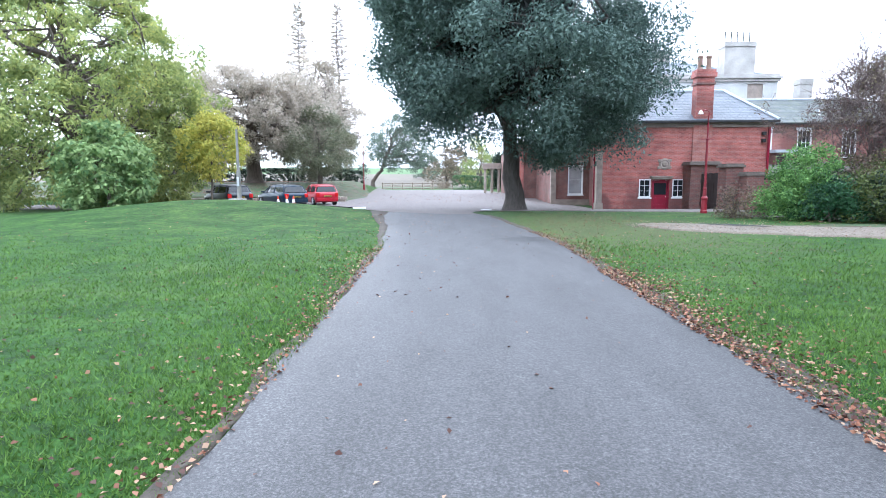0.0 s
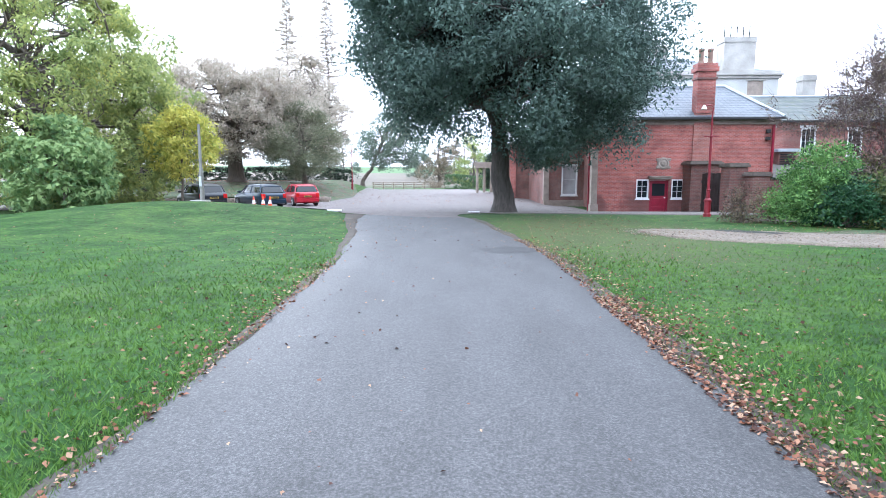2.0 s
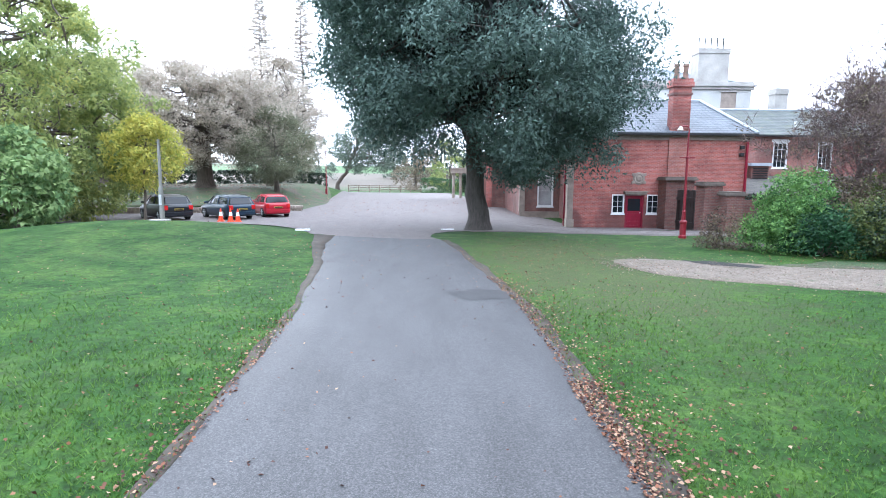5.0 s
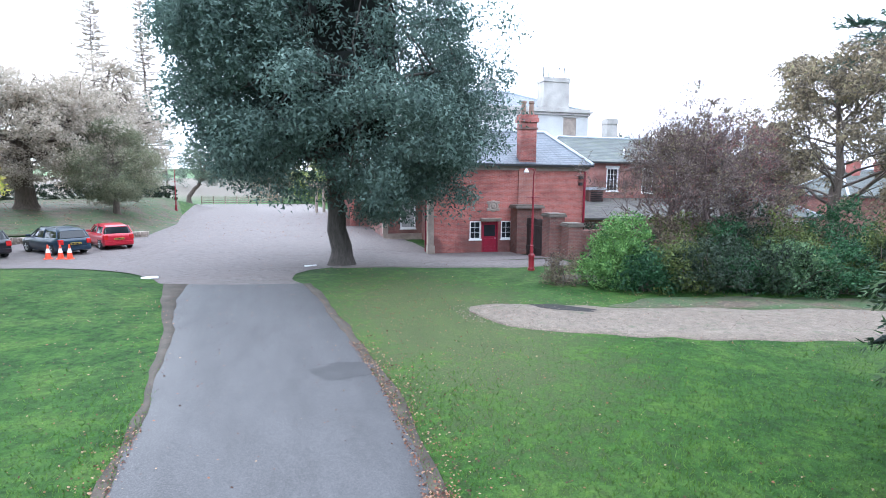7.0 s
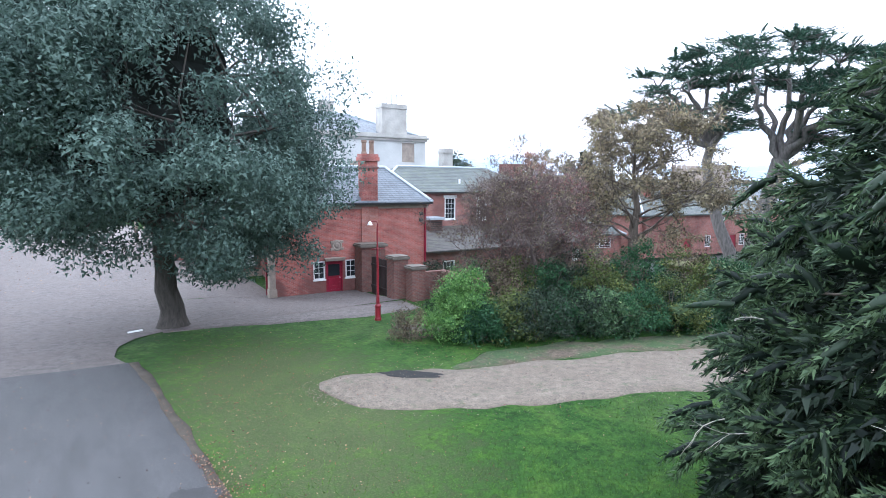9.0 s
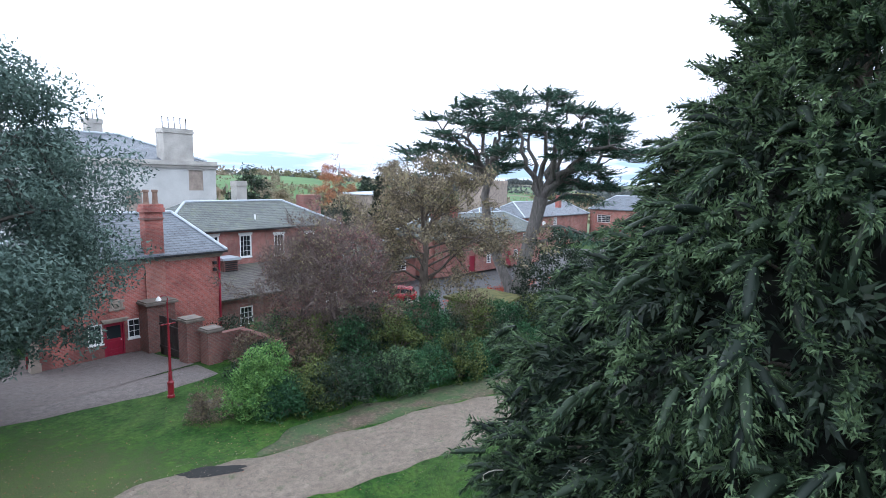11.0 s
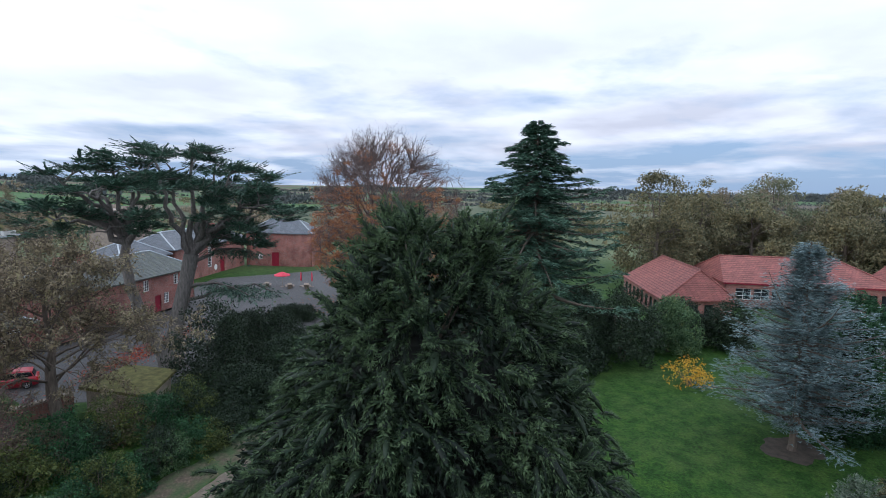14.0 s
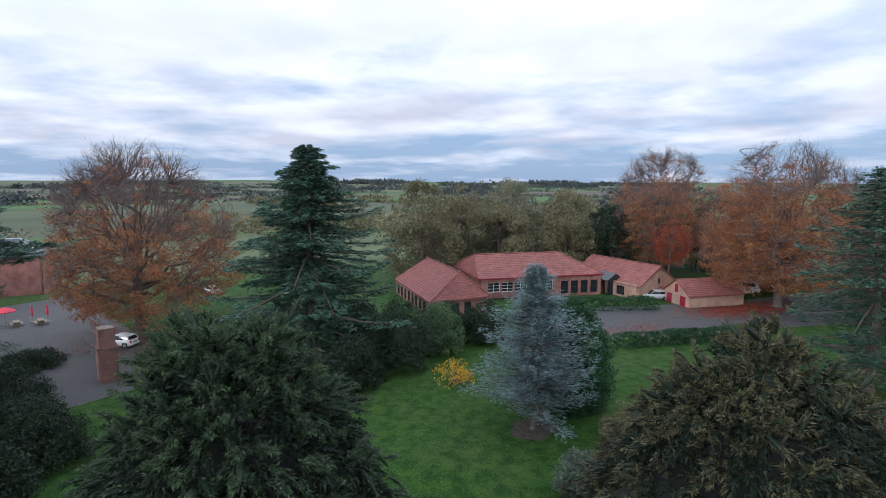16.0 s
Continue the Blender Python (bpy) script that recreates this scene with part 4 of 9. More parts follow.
def yew_tree(name, label, base, prof, leaf, seed, boughs=420, twigs=6, per=80, size=0.085, reach=0.95, offset=(0, 0), trunk_r=0.5, dead=0, tops=()):
    """A dense old yew: bunched boughs of nodding tufts, the gaps between them painted dark by inner fillers."""
    rng = np.random.default_rng(seed)
    x, y = base
    z = hgt(x, y) - 0.05
    t = thing(name, label, "tree", (x, y, z))
    lump = lumps(rng, 34, 0.27)
    c = profile_crown(rng, boughs, offset, [(h, r + 0.25) for h, r in prof], lump, 0.13)
    for tx, ty, tz, tr, k in tops:
        q = rng.normal(0, 1, (k, 3)) * np.array([tr * 0.34, tr * 0.34, tr * 0.55])
        c = np.concatenate([c, q + np.array([tx, ty, tz])])
    n = len(c)
    mid = np.array([offset[0], offset[1], 0.0])
    out = c - mid
    out[:, 2] = 0
    out /= np.linalg.norm(out, axis=1, keepdims=True) + 1e-9
    top = prof[-1][0]
    high = smooth(c[:, 2], 0.66 * top, 0.97 * top)
    R = reach * rng.uniform(0.6, 1.35, n) * (1 - 0.25 * high)
    up = np.array([0, 0, 1.0])
    A = out * (1 - 0.5 * high)[:, None] + up * (0.25 + 0.8 * high)[:, None] + rng.normal(0, 0.22, c.shape)
    A /= np.linalg.norm(A, axis=1, keepdims=True)
    # the tufts of one bough fan from it, the last at its tip
    ball = sphere_dirs(rng, n * twigs).reshape(n, twigs, 3)
    spread = R[:, None] * rng.uniform(0.15, 0.75, (n, twigs))
    spread[:, -1] = 0.05
    at = c[:, None] - A[:, None] * (R * 0.55)[:, None, None] + ball * spread[..., None] * np.array([1, 1, 0.75])
    D = A[:, None] * 0.75 + ball * 0.72 + rng.normal(0, 0.15, (n, twigs, 3))
    D[..., 2] -= 0.22 * (1 - high)[:, None]
    Lt = rng.uniform(0.42, 0.85, (n, twigs)) * (0.6 + 0.45 * R[:, None])
    Lt[:, -1] *= 1.25
    hang = np.repeat(0.42 - 0.34 * high, twigs)
    needles, spindles = tufts(rng, at.reshape(-1, 3), D.reshape(-1, 3), Lt.ravel(), per, size, 0.36, hang, 0.25)
    part("crown", mesh_np("crown", *needles, M[leaf]), None, t)
    # tuft cores, coloured dark to stand for shade among the needles
    part("shade_filler", mesh_np("shade_filler", *spindles, M["leaf_heart"]), None, t)
    # hull behind the tufts, its near-black colour paints shade into the gaps
    part("shade_filler", heart_hull(rng, [(h, max(0.05, r - 1.35)) for h, r in prof if h < 0.9 * top], offset, 0.97), M["heart"], t)
    # filler needles deeper in, their dark colour painted as gap shade
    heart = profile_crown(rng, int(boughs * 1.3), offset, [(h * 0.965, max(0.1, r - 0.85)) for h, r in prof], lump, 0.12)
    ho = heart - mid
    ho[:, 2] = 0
    part("shade_filler", mesh_np("shade_filler", *tufts(rng, heart, ho + rng.normal(0, 0.8, ho.shape), np.full(len(heart), 1.2), 78, 0.2, 0.4, 0.4, 0.36)[0], M["leaf_heart"]), None, t)
    tr = Limbs(rng)
    tr.line([(0, 0, 0), (0, 0, 0.5)], trunk_r * 1.4, trunk_r * 1.05)
    tr.curve((0, 0, 0.5), (offset[0], offset[1], top * 0.85), trunk_r, 0.06, wob=0.03, n=8)
    for i in rng.choice(n, 60, replace=False):
        p0 = np.array([offset[0] * 0.5, offset[1] * 0.5, max(0.6, c[i][2] * 0.75)])
        tr.curve(p0, at[i, -1], 0.08, 0.02, (0, 0, 0.2), 0.05)
    part("trunk", tr.mesh("trunk", M["bark"], 6), None, t)
    if dead:
        dl = Limbs(rng)
        low = [i for i in range(n) if 2.0 < c[i][2] < 7.5 and out[i][0] < -0.3]
        for i in rng.choice(low, dead):
            dl.grow(c[i] - out[i] * 0.2, out[i] * 1.4 + np.array([0, 0, rng.uniform(-0.2, 0.4)]), rng.uniform(0.35, 0.7), 0.011, 2, 0.6, 0.05, 2, None, 3, 0.6)
        part("dead_bough", dl.mesh("dead_bough", M["twig_dead"], 4), None, t, "bare pale dead branches")
    return t


def tier_conifer(name, label, base, height_m, prof, leaf, seed, branches=120, per=60, size=0.24, droop=0.12, upturn=0.0, trunk_r=0.35, plate=0.5,
                 bark="bark", clear=1.5, width=0.3, bushy=1.0, rag=0.0):
    """A conifer with branches in tiers, each a flat spray that narrows to its tip."""
    rng = np.random.default_rng(seed)
    x, y = base
    z = hgt(x, y) - 0.05
    t = thing(name, label, "tree", (x, y, z))
    zs, rs = np.array([p[0] for p in prof]), np.array([p[1] for p in prof])
    tr = Limbs(rng)
    tr.line([(0, 0, 0), (0, 0, 0.4)], trunk_r * 1.5, trunk_r * 1.1)
    tr.curve((0, 0, 0.4), (0, 0, height_m), trunk_r * 1.1, 0.03, wob=0.012, n=9)
    part("trunk", tr.mesh("trunk", M[bark], 10), None, t)
    br, chunks = Limbs(rng), []
    for i in range(branches):
        u = (i + rng.uniform(0, 1)) / branches
        h = clear + (height_m - clear - 0.3) * u ** 0.85
        L = float(np.interp(h, zs, rs)) * rng.uniform(0.72 - rag, 1.15 + 0.5 * rag)
        a = i * 2.39996 + rng.normal(0, 0.3)
        d = np.array([math.cos(a), math.sin(a), 0.0])
        tt = np.linspace(0, 1, 6)[:, None]
        up2 = rag * rng.normal(0, 0.9)
        pts = np.array([0, 0, h]) + d * L * tt + np.array([0, 0, 1.0]) * L * (-droop * tt + (upturn + up2) * tt ** 2)
        br.line(pts, 0.022 * L + 0.012, 0.01)
        n = int(per * (0.35 + L / max(rs)))
        s = rng.uniform(0.05, 1.0, n)
        side = np.array([-d[1], d[0], 0])
        off = rng.normal(0, 0.20, n) * L * plate * (1.15 - s)
        base_p = np.array([0, 0, h]) + d * (L * s)[:, None] + np.array([0, 0, 1.0]) * (L * (-droop * s + (upturn + up2) * s ** 2))[:, None]
        p = base_p + side * off[:, None] + np.array([0, 0, 1.0]) * (rng.normal(0, 0.06, n) * bushy - 0.25 * droop * np.abs(off))[:, None]
        dirs = d + side * (np.sign(off) * 0.9)[:, None] + np.array([0, 0, 0.12])
        chunks.append(spray_leaves(rng, p, dirs, size * 1.7, 5, size, droop * 0.8, width, 0.6))
    part("bough", br.mesh("bough", M[bark], 5), None, t)
    part("crown", mesh_np("crown", *merge(chunks), M[leaf]), None, t)
    return t


def shrub(name, label, base, rx, ry, h, leaf, seed, clumps=120, per=45, size=0.11, clump_r=0.35, hang=0.0, category="shrub", group="", stems=10, bark="bark"):
    """A shrub: stems from one stool and leafy clumps in an uneven dome."""
    rng = np.random.default_rng(seed)
    x, y = base
    z = hgt(x, y) - 0.03
    t = thing(name, label, category, (x, y, z), 0, group)
    d = sphere_dirs(rng, clumps)
    d[:, 2] = np.abs(d[:, 2])
    r = lumps(rng, 10, 0.3)(d) * rng.uniform(0, 1, clumps) ** 0.35
    c = d * r[:, None] * np.array([rx, ry, h * 0.92])
    c[:, 2] += 0.08 * h
    st = Limbs(rng)
    for i in rng.choice(clumps, min(stems, clumps), replace=False):
        st.curve((rng.normal(0, 0.12), rng.normal(0, 0.12), 0), c[i], 0.03, 0.008, (0, 0, 0.1 * h), 0.08)
    part("stool", st.mesh("stool", M[bark], 5), None, t)
    v, f = clump_leaves(rng, c, clump_r * rng.uniform(0.6, 1.3, clumps), per, size, 0.8, 0.5, hang)
    part("foliage", mesh_np("foliage", v, f, M[leaf]), None, t)
    return t
# ---- the land, drive, forecourt and path ----
def axis_steps(lo, hi, step, reach, grow=1.16):
    inner = list(np.arange(lo, hi + step / 2, step))
    right, left, s = [inner[-1]], [inner[0]], step
    while right[-1] < reach:
        s *= grow
        right.append(right[-1] + s)
    s = step
    while left[-1] > -reach:
        s *= grow
        left.append(left[-1] - s)
    return np.array(left[:0:-1] + inner + right[1:])


def sheet(xs, ys, lift=0.0):
    gx, gy = np.meshgrid(xs, ys)
    v = np.stack([gx, gy, height(gx, gy) + lift], -1).reshape(-1, 3)
    n = len(xs)
    i = np.arange((len(ys) - 1) * n).reshape(-1, n)[:, :-1].ravel()
    return v, np.stack([i, i + 1, i + n + 1, i + n], 1)


ground = new("ground", mesh_np("ground", *sheet(axis_steps(-34, 92, 0.85, 4700), axis_steps(-70, 60, 0.85, 4700)), M["lawn"], True))
tagged(ground, "mown green lawn running out to hedged fields", "ground", kind="structure")


def strip(name, left, right, mat, lift, label, category, step=0.5, cross=7, ragged=0.05, seed=3):
    """A paved strip between two edge lines of equal length, laid on the land with slightly ragged edges."""
    rng = np.random.default_rng(seed)
    left, right = np.array(left, float), np.array(right, float)
    d = np.r_[0, np.cumsum(np.linalg.norm(np.diff((left + right) / 2, axis=0), axis=1))]
    n = int(d[-1] / step) + 1
    s = np.linspace(0, d[-1], n)

    def ease(e):
        line = np.stack([np.interp(s, d, e[:, k]) for k in (0, 1)], 1)
        for _ in range(3):
            line[1:-1] = (line[:-2] + 2 * line[1:-1] + line[2:]) / 4
        return line
    L, R = ease(left), ease(right)
    across = (R - L) / np.linalg.norm(R - L, axis=1, keepdims=True)
    wob = rng.normal(0, ragged, (n + 8, 2))
    for _ in range(2):
        wob[1:-1] = (wob[:-2] + wob[1:-1] + wob[2:]) / 2.2
    L, R = L + across * wob[4:-4, :1], R + across * wob[4:-4, 1:]
    u = np.r_[0, np.linspace(0.012, 0.988, cross - 2), 1][None, :, None]
    g = L[:, None] * (1 - u) + R[:, None] * u
    z = height(g[..., 0], g[..., 1]) + lift
    z[:, [0, -1]] -= lift + 0.02
    v = np.concatenate([g, z[..., None]], -1).reshape(-1, 3)
    i = np.arange((n - 1) * cross).reshape(-1, cross)[:, :-1].ravel()
    f = np.stack([i, i + 1, i + cross + 1, i + cross], 1)
    ob = new(name, mesh_np(name, v, f, M[mat], True))
    return tagged(ob, label, category, kind="structure")


strip("road", [(-1.4, -40), (-1.4, 0), (-1.45, 5), (-1.6, 9.4), (-1.75, 13), (-2.3, 18), (-2.9, 21.5), (-2.95, 24.3)],
      [(2.4, -40), (2.4, 0), (2.45, 5), (2.45, 9), (2.5, 12.5), (2.1, 17), (1.65, 21), (1.2, 24.3)],
      "asphalt", 0.03, "grey asphalt drive, worn and slightly cracked", "road", 0.25, 9, 0.035)
def rows_sheet(name, rows, mat, lift, label, category, step=0.5, cross=60):
    """A paved area given by rows of (y, left x, right x)."""
    rows = np.array(rows, float)
    y = np.arange(rows[0, 0], rows[-1, 0] + 0.01, step)
    xl, xr = np.interp(y, rows[:, 0], rows[:, 1]), np.interp(y, rows[:, 0], rows[:, 2])
    u = np.linspace(0, 1, cross)
    gx = xl[:, None] * (1 - u) + xr[:, None] * u
    gy = np.repeat(y[:, None], cross, 1)
    v = np.stack([gx, gy, height(gx, gy) + lift], -1).reshape(-1, 3)
    i = np.arange((len(y) - 1) * cross).reshape(-1, cross)[:, :-1].ravel()
    ob = new(name, mesh_np(name, v, np.stack([i, i + 1, i + cross + 1, i + cross], 1), M[mat], True))
    return tagged(ob, label, category, kind="structure")


rows_sheet("pavement_1", [(24.25, -3.9, 1.1), (25.2, -4.3, 0.75), (26.6, -5.4, 0.9), (27.8, -7.0, 1.6), (28.6, -8.2, 3.0), (28.9, -8.6, 14.3), (29.2, -9.0, 14.3), (32.2, -14, 14.3), (33.6, -19, 14.3), (34.2, -34, 14.3), (34.9, -34, 14.3),
                          (35.4, -34, 9.2), (41.2, -34, 9.2), (41.4, -25, 9.2), (42.1, -18, 9.0), (43.6, -14.5, 9.0), (44.2, -13.1, 7.8), (46.4, -9.6, 7.8), (52.5, -9.6, 7.6), (53.0, -9.6, 6.2), (75, -11.2, 6.0), (98, -12.8, 4.0)],
           "forecourt", 0.034, "pale rolled-gravel forecourt strewn with fallen leaves", "forecourt", 0.35)
strip("pavement_5", [(2.6, 28.3), (5.5, 27.7), (8.2, 27.0), (11.2, 26.5), (13.6, 26.5), (14.3, 26.8)], [(2.6, 28.95), (5.5, 28.95), (8.2, 28.95), (11.2, 28.95), (13.6, 28.95), (14.3, 28.95)],
      "forecourt", 0.022, "pale gravel before the brick house", "forecourt", 0.3, 6, 0.05)
strip("verge_1", [(-1.46, -40), (-1.46, 0), (-1.51, 5), (-1.67, 9.4), (-1.86, 13), (-2.5, 18), (-3.3, 21.5), (-3.8, 24.3)],
      [(-1.3, -40), (-1.3, 0), (-1.35, 5), (-1.5, 9.4), (-1.65, 13), (-2.2, 18), (-2.8, 21.5), (-2.85, 24.3)], "soil", 0.016, "bare earth edge of the drive with moss", "verge", 0.25, 4, 0.03, 12)
strip("verge_2", [(2.3, -40), (2.3, 0), (2.35, 5), (2.35, 9), (2.4, 12.5), (2.0, 17), (1.55, 21), (1.1, 24.3)],
      [(2.62, -40), (2.62, 0), (2.68, 5), (2.68, 9), (2.72, 12.5), (2.3, 17), (1.9, 21), (1.5, 24.3)], "soil", 0.016, "bare earth edge of the drive with leaves", "verge", 0.25, 4, 0.03, 13)
strip("pavement_2", [(6.2, 18.9), (7.2, 19.4), (9.0, 18.7), (10.6, 17.9), (14.5, 16.8), (17.3, 16.2), (21.3, 14.4), (31, 11.5)],
      [(6.1, 18.6), (6.3, 17.0), (7.0, 16.2), (9.2, 14.9), (11.7, 13.8), (15.2, 12.9), (17.6, 11.8), (29, 8.5)],
      "path", 0.032, "brownish gravel track across the lawn", "path", 0.25, 9, 0.09)
strip("pavement_3", [(49.5, -36), (47.5, -46), (46.5, -58), (44, -80)], [(66, -40), (62.5, -52.5), (60, -70), (62, -95)], "asphalt", 0.03,
      "grey tarmac car park with drifts of red leaves", "car park", 0.7, 12, 0.06)
strip("pavement_4", [(36, 34), (36, 28.5), (44, 24.5), (50, 19), (58, 6)], [(50, 52), (60, 45), (75, 45), (95, 48), (110, 30)], "asphalt", 0.03,
      "grey tarmac stable yard with drifts of red leaves", "yard", 0.7, 14, 0.05)


def blot(name, cx, cy, rx, ry, mat, lift, label, category, rot=0.0, seed=1, kind="structure", n=40):
    rng = np.random.default_rng(seed)
    a = np.linspace(0, 2 * np.pi, n, endpoint=False)
    r = 1 + 0.16 * np.sin(2 * a + rng.uniform(0, 6)) + 0.1 * np.sin(5 * a + rng.uniform(0, 6)) + rng.normal(0, 0.03, n)
    v = [(cx, cy)]
    for k in (0.5, 1.0):
        px, py = rx * r * k * np.cos(a), ry * r * k * np.sin(a)
        v += list(zip(cx + px * math.cos(rot) - py * math.sin(rot), cy + px * math.sin(rot) + py * math.cos(rot)))
    v = np.array(v)
    z = height(v[:, 0], v[:, 1]) + lift
    bm = bmesh.new()
    vs = [bm.verts.new((*p, q)) for p, q in zip(v, z)]
    for i in range(n):
        j = (i + 1) % n
        bm.faces.new((vs[0], vs[1 + i], vs[1 + j]))
        bm.faces.new((vs[1 + i], vs[1 + n + i], vs[1 + n + j], vs[1 + j]))
    return single(name, bm, M[mat], label, category, kind=kind)


strip("soil_bed", [(10.7, 18.1), (12.5, 19.0), (16, 18.4), (20, 17.2), (24.5, 15.8), (31, 14)], [(10.6, 17.9), (12.4, 17.45), (16, 16.5), (19.5, 15.3), (24, 13.6), (31, 11.5)],
      "litter", 0.018, "leaf-strewn soil between track and shrubs", "soil", 0.3, 6, 0.16, 21)
blot("tar_patch", 1.78, 13.95, 0.66, 0.52, "tar", 0.036, "dark oval tarmac repair on the drive", "road patch", -0.5, 4)
blot("tar_patch", 9.1, 18.2, 1.2, 0.3, "wet", 0.039, "dark damp patch on the gravel track", "road patch", -0.68, 5)
blot("soil_bed", 31.0, -18.6, 1.9, 1.6, "soil", 0.02, "bare brown soil ring under the spruce", "soil", 0, 7)
blot("soil_bed", 18.8, 20.2, 6.8, 1.7, "soil", 0.014, "leaf-strewn soil under the shrubs", "soil", -0.42, 8)
rows_sheet("soil_bed", [(41.9, -40, -25.5), (42.8, -40, -18), (45.1, -40, -13), (47.0, -40, -9.5), (58, -40, -9.4), (70, -40, -11.0), (84, -40, -14)], "litter", 0.05, "leaf-covered bank under the oaks", "soil", 0.6, 40)
# the tarred joint where the drive meets the forecourt, and white markers on its edge
single("joint_strip", boxes((-2.9, 1.1, 24.22, 24.32, 0.02, 0.045)), M["tar"], "dark tarred joint across the drive", "joint", kind="structure")
for mx, my, mr in ((1.6, 29.0, 20), (-4.45, 25.4, 10)):
    mk = part("marker_stone", boxes((-0.3, 0.3, -0.07, 0.07, -0.05, 0.06), bevel=0.02), M["white"], None)
    mk.matrix_world = pose(mx, my, hgt(mx, my) + 0.03, 0, 0, mr)
    tagged(mk, "white painted edging stone at the forecourt", "edging stone", "edging stones")
# ---- the brick house with the red door ----
def chimney(parent, x0, x1, y0, y1, z0, z1, mat, pots=2, pot_h=0.9, cap=0.12, label="", flues=False):
    c = part("chimney", boxes((x0, x1, y0, y1, z0, z1 - 0.45), (x0 - cap, x1 + cap, y0 - cap, y1 + cap, z1 - 0.45, z1 - 0.2),
                              (x0 - cap * 0.5, x1 + cap * 0.5, y0 - cap * 0.5, y1 + cap * 0.5, z1 - 0.2, z1)), M[mat], parent, label)
    for i in range(pots):
        bm = bmesh.new()
        u = x0 + (x1 - x0) * (i + 0.5) / pots
        if flues:
            lathe(bm, [(0.05, z1), (0.05, z1 + pot_h), (0.07, z1 + pot_h), (0.07, z1 + pot_h + 0.08)], u, (y0 + y1) / 2, 8)
        else:
            lathe(bm, [(0.2, z1), (0.15, z1 + 0.15), (0.14, z1 + pot_h * 0.8), (0.18, z1 + pot_h * 0.85), (0.17, z1 + pot_h)], u, (y0 + y1) / 2, 12)
        part("chimney_pot", bm, M["black" if flues else "clay_pot"], c)
    return c


def panel_door(parent, x0, x1, y, z0, z1, mat, glazed=True, frame_mat="maroon", label="maroon painted panelled door"):
    d = part("door", boxes((x0, x1, y + 0.10, y + 0.15, z0, z1), bevel=0.006), M[mat], parent, label)
    mid = z0 + (z1 - z0) * 0.55
    w = (x1 - x0)
    rails = bmesh.new()
    for a, b, c, e in ((x0 + 0.1, x1 - 0.1, z0 + 0.10, z0 + 0.28), (x0 + 0.1, x1 - 0.1, z0 + 0.34, z0 + 0.52), (x0 + 0.1, x1 - 0.1, z0 + 0.58, mid - 0.1)):
        box(rails, a, b, y + 0.085, y + 0.11, c, e, 0.008)
    part("door_panel", rails, M[mat], d)
    if glazed:
        part("door_glass", boxes((x0 + 0.1, x1 - 0.1, y + 0.09, y + 0.105, mid + 0.05, z1 - 0.12)), M["glass"], d)
    bm = bmesh.new()
    lathe(bm, [(0.02, 0), (0.03, 0.02), (0.035, 0.05), (0.02, 0.07)], 0, 0, 10)
    bmesh.ops.transform(bm, matrix=pose(x1 - 0.1, y + 0.1, z0 + 1.02, 90), verts=bm.verts)
    part("door_handle", bm, M["white"], d, "pale round door knob")
    part("door_frame", boxes((x0 - 0.07, x0, y + 0.02, y + 0.16, z0, z1 + 0.06), (x1, x1 + 0.07, y + 0.02, y + 0.16, z0, z1 + 0.06), (x0, x1, y + 0.02, y + 0.16, z1, z1 + 0.06)), M[frame_mat], d)
    return d


